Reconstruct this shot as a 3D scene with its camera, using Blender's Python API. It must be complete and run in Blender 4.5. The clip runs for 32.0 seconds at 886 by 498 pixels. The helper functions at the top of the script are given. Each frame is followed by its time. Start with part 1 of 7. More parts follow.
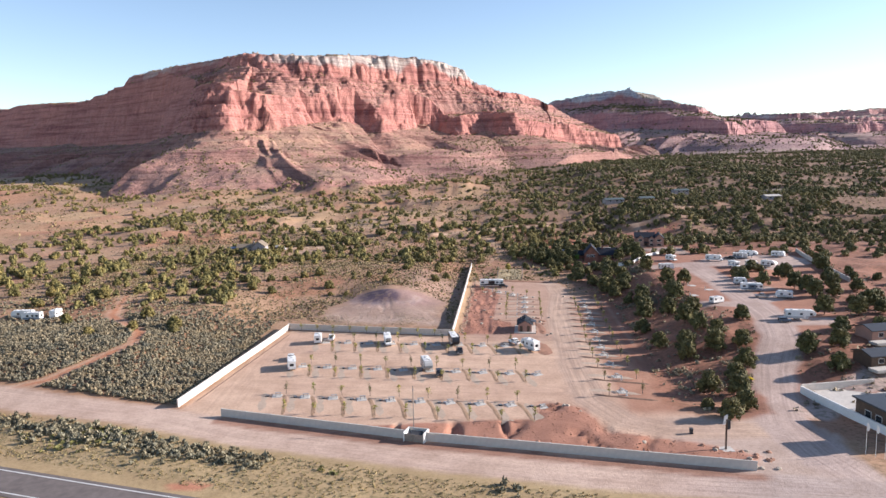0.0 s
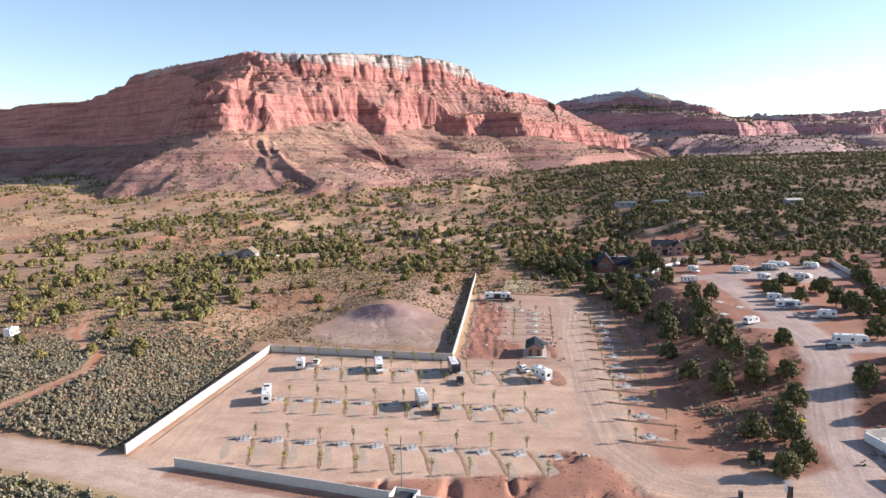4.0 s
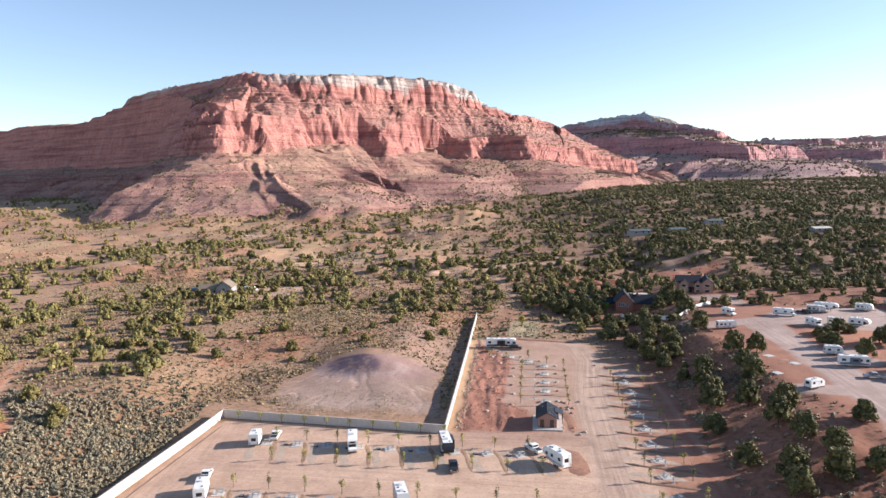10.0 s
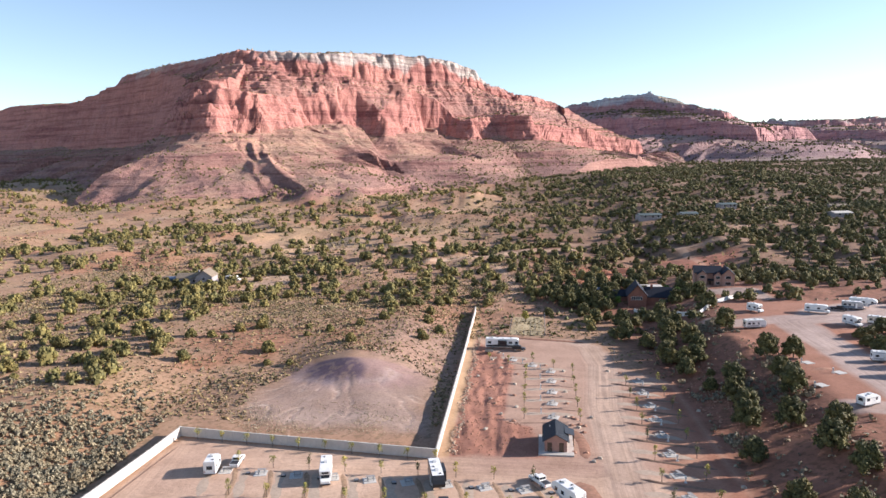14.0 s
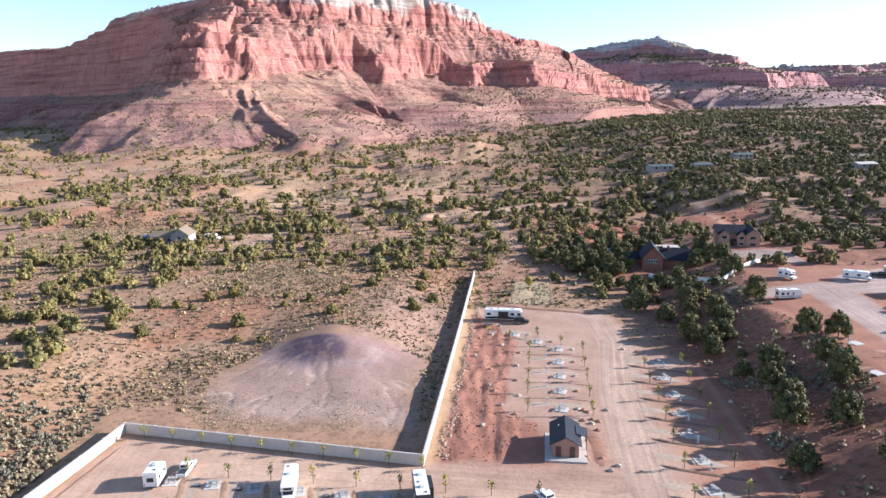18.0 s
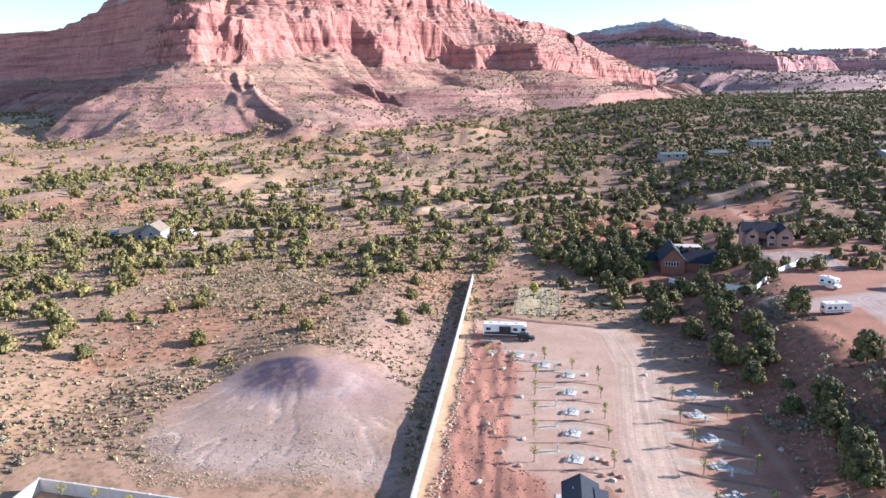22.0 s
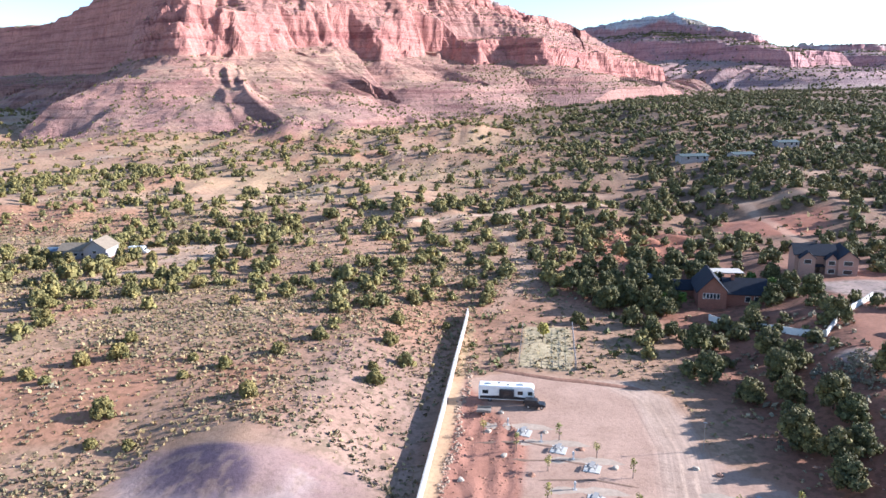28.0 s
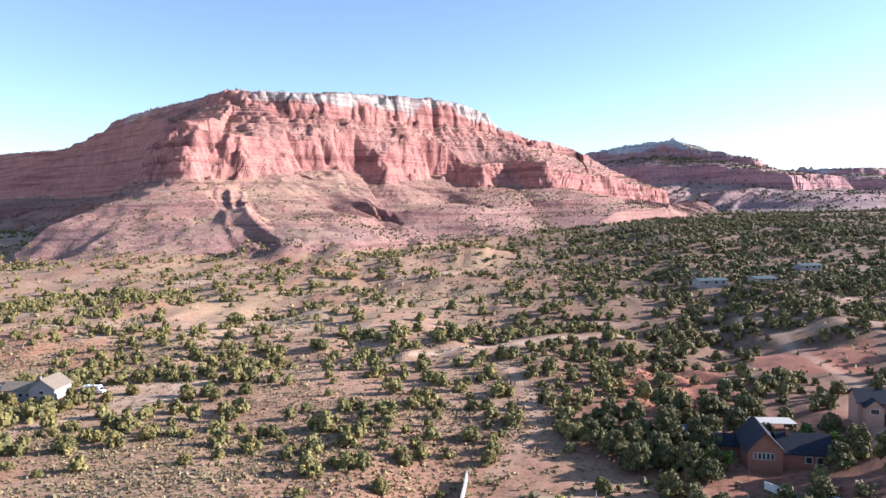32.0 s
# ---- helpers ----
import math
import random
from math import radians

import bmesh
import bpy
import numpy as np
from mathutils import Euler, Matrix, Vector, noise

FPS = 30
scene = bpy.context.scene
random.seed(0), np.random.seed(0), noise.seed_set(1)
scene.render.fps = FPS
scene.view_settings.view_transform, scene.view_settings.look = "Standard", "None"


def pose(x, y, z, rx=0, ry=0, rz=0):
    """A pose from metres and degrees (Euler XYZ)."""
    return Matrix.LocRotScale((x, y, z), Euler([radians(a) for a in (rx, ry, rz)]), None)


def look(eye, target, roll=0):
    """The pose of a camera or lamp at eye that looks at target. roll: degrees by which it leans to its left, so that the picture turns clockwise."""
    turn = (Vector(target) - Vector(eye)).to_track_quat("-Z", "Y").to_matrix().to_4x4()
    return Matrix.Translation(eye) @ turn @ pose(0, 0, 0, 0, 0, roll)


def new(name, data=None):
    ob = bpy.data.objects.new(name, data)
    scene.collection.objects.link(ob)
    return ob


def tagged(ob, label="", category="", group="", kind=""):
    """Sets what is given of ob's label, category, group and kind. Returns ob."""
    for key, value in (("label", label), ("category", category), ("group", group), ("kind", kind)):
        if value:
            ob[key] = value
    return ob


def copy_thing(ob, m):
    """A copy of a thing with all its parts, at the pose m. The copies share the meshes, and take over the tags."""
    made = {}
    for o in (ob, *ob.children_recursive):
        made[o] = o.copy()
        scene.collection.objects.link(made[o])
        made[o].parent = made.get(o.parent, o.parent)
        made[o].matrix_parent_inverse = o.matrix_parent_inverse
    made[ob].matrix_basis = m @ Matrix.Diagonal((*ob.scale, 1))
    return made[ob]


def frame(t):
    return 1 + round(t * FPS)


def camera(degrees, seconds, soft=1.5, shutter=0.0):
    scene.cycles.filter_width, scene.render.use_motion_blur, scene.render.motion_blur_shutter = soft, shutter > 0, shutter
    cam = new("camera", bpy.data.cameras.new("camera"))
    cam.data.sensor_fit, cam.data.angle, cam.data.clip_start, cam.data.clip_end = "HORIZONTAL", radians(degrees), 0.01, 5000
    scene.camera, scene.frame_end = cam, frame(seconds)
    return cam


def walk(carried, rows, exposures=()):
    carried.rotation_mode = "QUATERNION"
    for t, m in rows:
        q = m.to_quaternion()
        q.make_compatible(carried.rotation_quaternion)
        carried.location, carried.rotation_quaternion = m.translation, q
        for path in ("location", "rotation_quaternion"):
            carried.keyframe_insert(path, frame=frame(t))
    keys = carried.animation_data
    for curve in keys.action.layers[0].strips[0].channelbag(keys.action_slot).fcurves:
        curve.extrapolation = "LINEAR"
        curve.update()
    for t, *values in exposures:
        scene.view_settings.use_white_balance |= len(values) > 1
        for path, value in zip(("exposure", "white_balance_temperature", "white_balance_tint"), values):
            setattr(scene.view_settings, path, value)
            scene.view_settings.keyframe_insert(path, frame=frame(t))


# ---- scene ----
# camera: a drone that glides forward, with its gimbal tilting
cam = camera(64.54, 32.0)
PATH = [
    (0, (0.00, 0.00, 55.99), (-71.3, 989.2, -72.2), -1.20),
    (0.5, (0.01, 3.22, 56.01), (-72.6, 992.3, -72.3), -1.20),
    (1, (0.01, 6.45, 56.02), (-73.9, 995.5, -72.1), -1.20),
    (1.5, (0.02, 9.67, 56.03), (-75.1, 998.6, -72.0), -1.20),
    (2, (0.03, 12.90, 56.04), (-76.4, 1001.8, -71.6), -1.20),
    (2.5, (0.06, 16.09, 56.08), (-77.3, 1004.9, -71.4), -1.18),
    (3, (0.09, 19.29, 56.13), (-78.2, 1008.1, -71.1), -1.16),
    (3.5, (0.12, 22.49, 56.17), (-79.1, 1011.2, -70.8), -1.14),
    (5.5, (0.02, 35.23, 56.30), (-81.3, 1023.9, -70.0), -1.03),
    (6, (-0.03, 38.42, 56.32), (-81.7, 1027.1, -69.7), -1.01),
    (6.5, (-0.03, 41.42, 56.38), (-82.3, 1030.1, -69.3), -0.99),
    (7, (-0.02, 44.43, 56.43), (-82.8, 1033.0, -69.3), -0.98),
    (7.5, (-0.02, 47.44, 56.49), (-83.4, 1036.0, -69.1), -0.96),
    (8, (-0.01, 50.44, 56.54), (-83.9, 1039.5, -64.8), -0.95),
    (8.5, (0.03, 53.61, 56.52), (-84.4, 1044.0, -53.3), -0.94),
    (9, (0.07, 56.78, 56.49), (-84.8, 1048.3, -41.8), -0.93),
    (9.5, (0.10, 59.94, 56.47), (-85.1, 1051.9, -37.6), -0.93),
    (10, (0.14, 63.11, 56.44), (-85.4, 1055.0, -37.1), -0.92),
    (10.5, (0.13, 66.18, 56.44), (-85.8, 1058.1, -37.2), -0.90),
    (11, (0.12, 69.24, 56.43), (-86.2, 1061.1, -37.1), -0.89),
    (11.5, (0.11, 72.30, 56.43), (-86.7, 1064.0, -38.2), -0.87),
    (12, (0.10, 75.37, 56.42), (-87.0, 1066.6, -43.4), -0.86),
    (12.5, (0.11, 78.44, 56.43), (-87.3, 1069.0, -49.3), -0.85),
    (13, (0.12, 81.52, 56.44), (-87.6, 1071.4, -55.2), -0.84),
    (13.5, (0.14, 84.60, 56.45), (-87.9, 1073.7, -61.4), -0.83),
    (14, (0.15, 87.67, 56.46), (-88.2, 1076.5, -63.4), -0.83),
    (14.5, (0.18, 90.69, 56.48), (-88.4, 1079.0, -67.2), -0.84),
    (16.5, (0.25, 102.86, 56.47), (-89.6, 1088.2, -88.7), -0.87),
    (17, (0.25, 105.99, 56.43), (-90.1, 1088.8, -104.8), -0.87),
    (17.5, (0.24, 109.12, 56.39), (-90.5, 1089.0, -121.3), -0.88),
    (18, (0.23, 112.25, 56.35), (-91.0, 1089.5, -135.3), -0.88),
    (18.5, (0.21, 115.36, 56.34), (-91.4, 1091.7, -139.5), -0.87),
    (19, (0.18, 118.47, 56.34), (-91.9, 1094.0, -143.4), -0.86),
    (19.5, (0.15, 121.58, 56.33), (-92.3, 1096.3, -146.9), -0.85),
    (20, (0.12, 124.69, 56.32), (-92.7, 1098.7, -150.3), -0.84),
    (20.5, (0.15, 127.82, 56.28), (-93.2, 1101.4, -152.3), -0.84),
    (21, (0.18, 130.94, 56.24), (-93.6, 1104.1, -154.1), -0.85),
    (21.5, (0.20, 134.06, 56.19), (-94.1, 1106.9, -155.2), -0.85),
    (22, (0.23, 137.18, 56.15), (-94.6, 1109.8, -156.2), -0.85),
    (22.5, (0.22, 140.26, 56.16), (-94.9, 1112.5, -157.8), -0.85),
    (23, (0.21, 143.35, 56.17), (-95.3, 1115.2, -159.2), -0.84),
    (23.5, (0.21, 146.43, 56.18), (-95.7, 1118.0, -160.1), -0.83),
    (24, (0.20, 149.51, 56.20), (-96.0, 1120.8, -161.2), -0.82),
    (24.5, (0.22, 152.60, 56.15), (-96.6, 1123.8, -161.6), -0.81),
    (25, (0.24, 155.70, 56.10), (-97.2, 1126.9, -161.5), -0.80),
    (25.5, (0.27, 158.79, 56.05), (-97.8, 1130.0, -161.2), -0.79),
    (27.5, (0.21, 171.48, 55.78), (-99.3, 1142.6, -161.0), -0.80),
    (28, (0.18, 174.68, 55.70), (-99.6, 1145.8, -161.2), -0.81),
    (28.5, (0.19, 177.81, 55.64), (-99.9, 1148.9, -161.2), -0.81),
    (29, (0.19, 180.94, 55.58), (-100.3, 1151.9, -161.3), -0.81),
    (29.5, (0.20, 184.06, 55.52), (-100.6, 1155.0, -161.4), -0.81),
    (30, (0.20, 187.19, 55.46), (-101.0, 1158.1, -161.5), -0.80),
    (30.5, (0.20, 190.39, 55.46), (-102.3, 1161.1, -161.7), -0.80),
    (30.9, (0.19, 192.95, 55.47), (-103.4, 1163.9, -160.1), -0.81),
    (31, (0.19, 193.59, 55.47), (-104.0, 1167.6, -145.5), -0.81),
    (31.1, (0.19, 194.24, 55.47), (-104.7, 1172.2, -125.0), -0.81),
    (31.2, (0.19, 194.88, 55.48), (-105.4, 1177.3, -98.4), -0.81),
    (31.3, (0.19, 195.52, 55.48), (-106.1, 1181.6, -72.5), -0.81),
    (31.4, (0.18, 196.16, 55.48), (-106.7, 1185.3, -45.6), -0.81),
    (31.5, (0.18, 196.80, 55.48), (-107.1, 1187.5, -27.6), -0.81),
    (31.6, (0.18, 197.44, 55.48), (-107.5, 1189.1, -15.3), -0.81),
    (31.7, (0.18, 198.08, 55.49), (-107.9, 1190.3, -6.4), -0.81),
    (31.8, (0.18, 198.72, 55.49), (-108.2, 1191.3, -0.3), -0.81),
    (31.9, (0.18, 199.36, 55.49), (-108.5, 1192.1, 4.5), -0.81),
    (32, (0.17, 200.00, 55.49), (-108.7, 1192.9, 7.6), -0.81),
]
EXPOSURES = [(0, 1.0, 6450, 15), (14.5, 1.05, 6450, 15), (19, 1.3, 5900, 14), (28, 1.48, 5650, 12), (30.5, 1.50, 5650, 12), (32, 1.28, 5850, 15)]
walk(cam, [(t, look(eye, to, roll)) for t, eye, to, roll in PATH], EXPOSURES)

# ---- light: early sun from the side, clear sky ----
SUN_AZ, SUN_EL = 11.5, 20.5
world = bpy.data.worlds.new("sky")
scene.world = world
world.use_nodes = True
wn = world.node_tree.nodes
sky = wn.new("ShaderNodeTexSky")
sky.sky_type = "NISHITA"
sky.sun_disc = False
sky.sun_elevation = radians(SUN_EL)
sky.sun_rotation = radians(90 - SUN_AZ)
sky.altitude = 1500
sky.air_density, sky.dust_density, sky.ozone_density = 1.0, 0.5, 1.0
world.node_tree.links.new(sky.outputs[0], wn["Background"].inputs[0])
wn["Background"].inputs[1].default_value = 0.105
sun = new("sun", bpy.data.lights.new("sun", "SUN"))
sun.data.energy, sun.data.angle, sun.data.color = 5.0, radians(0.5), (1.0, 0.935, 0.865)
sun_way = Vector((math.cos(radians(SUN_AZ)) * math.cos(radians(SUN_EL)), math.sin(radians(SUN_AZ)) * math.cos(radians(SUN_EL)), math.sin(radians(SUN_EL))))
sun.matrix_world = look(sun_way * 900, (0, 0, 0))


# ---- materials ----
def nodes(name, rough=0.9, metal=0.0):
    m = bpy.data.materials.new(name)
    m.use_nodes = True
    nt = m.node_tree
    b = nt.nodes["Principled BSDF"]
    b.inputs["Roughness"].default_value, b.inputs["Metallic"].default_value = rough, metal
    b.inputs["Specular IOR Level"].default_value = 0.3
    return m, nt, b


def noise_node(nt, scale, detail=4.0, rough=0.6, coord=None):
    t = nt.nodes.new("ShaderNodeTexNoise")
    t.inputs["Scale"].default_value, t.inputs["Detail"].default_value, t.inputs["Roughness"].default_value = scale, detail, rough
    if coord is not None:
        nt.links.new(coord, t.inputs["Vector"])
    return t


def ramp_node(nt, fac, stops):
    r = nt.nodes.new("ShaderNodeValToRGB")
    e = r.color_ramp.elements
    while len(e) < len(stops):
        e.new(0.5)
    for k, (p, c) in zip(e, stops):
        k.position, k.color = p, (*c, 1)
    nt.links.new(fac, r.inputs[0])
    return r


def mix_node(nt, kind, fac, a, b):
    m = nt.nodes.new("ShaderNodeMix")
    m.data_type, m.blend_type = "RGBA", kind
    for sock, v in ((m.inputs[0], fac), (m.inputs[6], a), (m.inputs[7], b)):
        if isinstance(v, (int, float)):
            sock.default_value = v
        elif isinstance(v, tuple):
            sock.default_value = (*v, 1)
        else:
            nt.links.new(v, sock)
    return m.outputs[2]


def bump_node(nt, b, height, strength, dist):
    u = nt.nodes.new("ShaderNodeBump")
    u.inputs["Strength"].default_value, u.inputs["Distance"].default_value = strength, dist
    nt.links.new(height, u.inputs["Height"])
    nt.links.new(u.outputs[0], b.inputs["Normal"])


def plain(name, colour, rough=0.7, metal=0.0, grain=0.15, scale=3.0, random_by=0.0, relief=0.0):
    """A surface of one colour with fine mottling, coarse stains and, if wanted, a shade of its own for each object."""
    m, nt, b = nodes(name, rough, metal)
    c = nt.nodes.new("ShaderNodeTexCoord").outputs["Object"]
    n1, n2 = noise_node(nt, scale, 5, 0.6, c), noise_node(nt, scale * 0.17, 3, 0.5, c)
    g = ramp_node(nt, n1.outputs[0], [(0.3, (1 - grain,) * 3), (0.7, (1 + grain * 0.4,) * 3)])
    g2 = ramp_node(nt, n2.outputs[0], [(0.35, (1 - grain * 0.7,) * 3), (0.65, (1,) * 3)])
    out = mix_node(nt, "MULTIPLY", 1.0, mix_node(nt, "MULTIPLY", 1.0, colour, g.outputs[0]), g2.outputs[0])
    if random_by:
        info = nt.nodes.new("ShaderNodeObjectInfo")
        r = ramp_node(nt, info.outputs["Random"], [(0, (1 - random_by,) * 3), (1, (1,) * 3)])
        out = mix_node(nt, "MULTIPLY", 1.0, out, r.outputs[0])
    nt.links.new(out, b.inputs["Base Color"])
    if relief:
        bump_node(nt, b, n1.outputs[0], 0.6, relief)
    return m


def leafy(name, dark, light, rough=0.75, scale=0.35):
    """Foliage: a shade for every tuft and every plant."""
    m, nt, b = nodes(name, rough)
    geo = nt.nodes.new("ShaderNodeNewGeometry")
    info = nt.nodes.new("ShaderNodeObjectInfo")
    n = noise_node(nt, scale, 3, 0.6, geo.outputs["Position"])
    r = ramp_node(nt, geo.outputs["Random Per Island"], [(0.0, dark), (1.0, light)])
    k = ramp_node(nt, n.outputs[0], [(0.3, (0.65, 0.72, 0.72)), (0.7, (1.2, 1.1, 0.9))])
    o = ramp_node(nt, info.outputs["Random"], [(0.0, (0.8, 0.85, 0.8)), (1.0, (1.1, 1.05, 1.0))])
    out = mix_node(nt, "MULTIPLY", 1.0, mix_node(nt, "MULTIPLY", 1.0, r.outputs[0], k.outputs[0]), o.outputs[0])
    nt.links.new(out, b.inputs["Base Color"])
    return m


def soil_material():
    m, nt, b = nodes("soil", 0.95)
    at = nt.nodes.new("ShaderNodeAttribute")
    at.attribute_name = "soil"
    pos = nt.nodes.new("ShaderNodeNewGeometry").outputs["Position"]
    fine, mid, wide = noise_node(nt, 1.6, 6, 0.7, pos), noise_node(nt, 0.16, 5, 0.6, pos), noise_node(nt, 0.025, 4, 0.55, pos)
    f = ramp_node(nt, fine.outputs[0], [(0.25, (0.72, 0.70, 0.68)), (0.5, (1, 1, 1)), (0.8, (1.14, 1.13, 1.1))])
    k = ramp_node(nt, mid.outputs[0], [(0.3, (0.82, 0.79, 0.76)), (0.6, (1.04, 1.03, 1.02))])
    w = ramp_node(nt, wide.outputs[0], [(0.35, (0.90, 0.86, 0.84)), (0.65, (1.05, 1.04, 1.02))])
    out = mix_node(nt, "MULTIPLY", 1.0, at.outputs["Color"], f.outputs[0])
    out = mix_node(nt, "MULTIPLY", 1.0, out, k.outputs[0])
    out = mix_node(nt, "MULTIPLY", 1.0, out, w.outputs[0])
    lane = nt.nodes.new("ShaderNodeAttribute")
    lane.attribute_name = "lane"
    parts = nt.nodes.new("ShaderNodeSeparateXYZ")
    nt.links.new(lane.outputs["Vector"], parts.inputs[0])
    place_ = nt.nodes.new("ShaderNodeMapping")
    nt.links.new(pos, place_.inputs[0])
    place_.inputs["Scale"].default_value = (0.035, 0.035, 0.0)
    shift = nt.nodes.new("ShaderNodeCombineXYZ")
    across = nt.nodes.new("ShaderNodeMath")
    across.operation = "MULTIPLY"
    nt.links.new(parts.outputs[0], across.inputs[0])
    across.inputs[1].default_value = 1.9
    nt.links.new(across.outputs[0], shift.inputs[2])
    join = nt.nodes.new("ShaderNodeVectorMath")
    join.operation = "ADD"
    nt.links.new(place_.outputs[0], join.inputs[0])
    nt.links.new(shift.outputs[0], join.inputs[1])
    wheel = noise_node(nt, 1.0, 3, 0.6, join.outputs[0])
    ruts = ramp_node(nt, wheel.outputs[0], [(0.36, (0.82, 0.81, 0.82)), (0.5, (1, 1, 1)), (0.64, (1.12, 1.12, 1.11))])
    out = mix_node(nt, "MULTIPLY", parts.outputs[1], out, ruts.outputs[0])
    tuft = noise_node(nt, 0.75, 2, 0.5, pos)
    dots = ramp_node(nt, tuft.outputs[0], [(0.50, (1, 1, 1)), (0.60, (0.62, 0.66, 0.60))])
    spread = nt.nodes.new("ShaderNodeMath")
    spread.operation = "MULTIPLY"
    nt.links.new(at.outputs["Alpha"], spread.inputs[0])
    nt.links.new(mid.outputs[0], spread.inputs[1])
    out = mix_node(nt, "MULTIPLY", spread.outputs[0], out, dots.outputs[0])
    nt.links.new(out, b.inputs["Base Color"])
    bump_node(nt, b, fine.outputs[0], 0.7, 0.12)
    return m


def rock_material(name, tint=(1.0, 1.0, 1.0)):
    """Bedded sandstone: the colour of each bed, with thin layers, streaks down the face and dust."""
    m, nt, b = nodes(name, 0.95)
    at = nt.nodes.new("ShaderNodeAttribute")
    at.attribute_name = "bed"
    pos = nt.nodes.new("ShaderNodeNewGeometry").outputs["Position"]
    mp = nt.nodes.new("ShaderNodeMapping")
    nt.links.new(pos, mp.inputs[0])
    mp.inputs["Scale"].default_value = (0.006, 0.006, 0.17)
    layers = noise_node(nt, 1.0, 6, 0.7, mp.outputs[0])
    mp2 = nt.nodes.new("ShaderNodeMapping")
    nt.links.new(pos, mp2.inputs[0])
    mp2.inputs["Scale"].default_value = (0.16, 0.16, 0.02)
    streak = noise_node(nt, 1.0, 5, 0.65, mp2.outputs[0])
    fine, wide = noise_node(nt, 0.30, 6, 0.75, pos), noise_node(nt, 0.018, 4, 0.6, pos)
    l = ramp_node(nt, layers.outputs[0], [(0.38, (0.66, 0.57, 0.60)), (0.5, (1, 1, 1)), (0.63, (1.14, 1.10, 1.06))])
    s = ramp_node(nt, streak.outputs[0], [(0.3, (0.82, 0.78, 0.78)), (0.6, (1.05, 1.04, 1.03))])
    f = ramp_node(nt, fine.outputs[0], [(0.32, (0.66, 0.63, 0.62)), (0.5, (1, 1, 1)), (0.7, (1.16, 1.14, 1.12))])
    w = ramp_node(nt, wide.outputs[0], [(0.35, (0.90, 0.86, 0.87)), (0.65, (1.05, 1.05, 1.03))])
    out = mix_node(nt, "MULTIPLY", 1.0, at.outputs["Color"], tint)
    for q in (l, s, f, w):
        out = mix_node(nt, "MULTIPLY", 1.0, out, q.outputs[0])
    nt.links.new(out, b.inputs["Base Color"])
    hs = nt.nodes.new("ShaderNodeMath")
    hs.operation = "MULTIPLY_ADD"
    nt.links.new(layers.outputs[0], hs.inputs[0])
    hs.inputs[1].default_value = 1.2
    nt.links.new(fine.outputs[0], hs.inputs[2])
    bump_node(nt, b, hs.outputs[0], 0.9, 2.0)
    return m


SOIL = soil_material()
ROCK = rock_material("red_sandstone", (0.84, 0.845, 0.855))
# far rock: the blue tint stands in for distance haze and shade
FARROCK = rock_material("hazed_sandstone", (0.86, 1.02, 1.20))
HAZEROCK = rock_material("haze_grey_sandstone", (0.95, 1.15, 1.3))
JUNIPER = leafy("juniper_foliage", (0.05, 0.05, 0.022), (0.215, 0.19, 0.082))
PALEJUNIPER = leafy("olive_juniper_foliage", (0.11, 0.096, 0.040), (0.315, 0.262, 0.108))
BRUSH = leafy("dry_brush", (0.18, 0.136, 0.08), (0.42, 0.32, 0.20), 0.9, 0.12)
SAGE = leafy("sagebrush_foliage", (0.16, 0.134, 0.102), (0.38, 0.322, 0.25), 0.85, 0.2)
PALETUFT = leafy("pale_tufts", (0.36, 0.28, 0.21), (0.56, 0.47, 0.38), 0.9, 0.2)
VERGEGREEN = leafy("verge_green", (0.13, 0.125, 0.045), (0.30, 0.27, 0.11), 0.85, 0.2)
DRYGRASS = leafy("dry_grass", (0.26, 0.20, 0.11), (0.42, 0.34, 0.20), 0.9, 0.2)
GREENLEAF = leafy("green_leaves", (0.06, 0.11, 0.02), (0.16, 0.24, 0.05))
YOUNGLEAF = leafy("young_leaves", (0.22, 0.20, 0.06), (0.42, 0.38, 0.12))
OLIVELEAF = leafy("olive_leaves", (0.09, 0.09, 0.04), (0.20, 0.19, 0.08))
BARK = plain("bark", (0.16, 0.115, 0.085), 0.95, grain=0.4, scale=6)
STUCCO = plain("block_wall_paint", (0.62, 0.56, 0.50), 0.9, grain=0.12, scale=0.8)


# ---- the lie of the land ----
def sm(t):
    t = np.clip(t, 0.0, 1.0)
    return t * t * (3 - 2 * t)


def lie(x, y):
    """Lie of the land: a gentle rise towards the cliffs, a field that stands above the camp, a clay mound, a terrace."""
    x, y = np.asarray(x, float), np.asarray(y, float)
    z = np.interp(y, [-600, 95, 215, 280, 340, 380, 420, 520, 650, 740, 1000, 1300, 2000, 5000],
                  [-3, -0.3, 0.3, 1.7, 4.0, 6.6, 8.4, 12.5, 18, 27, 39, 48, 60, 80])
    fade = 1 - sm((y - 300) / 90)
    a = sm((-74 - x) / 30) * sm((y - 150) / 40)
    b = (0.3 * sm((y - 224) / 40) + 0.7 * sm((y - 252 - 8 * sm((-46 - x) / 16)) / 22)) * sm((-14 - x) / 20)
    z = z + fade * (5.0 * a + 4.5 * b * (1 - a))
    r = np.hypot(np.where(x < -40, (x + 40) / 7.0, (x + 40) / 11.5), np.where(y < 263, (y - 263) / 8.0, (y - 263) / 15.0))
    z = z + 2.0 * np.exp(-r**1.6)
    z = z + 6.6 * sm((x - 42) / 25) * sm((y - 160) / 45) * (1 - sm((y - 305) / 75))
    z = z + 4.0 * sm((x - 60) / 14) * np.exp(-((y - 356) / 26) ** 2)
    z = z + 4.0 * sm((x - 60) / 60) * sm((y - 380) / 100)
    return z


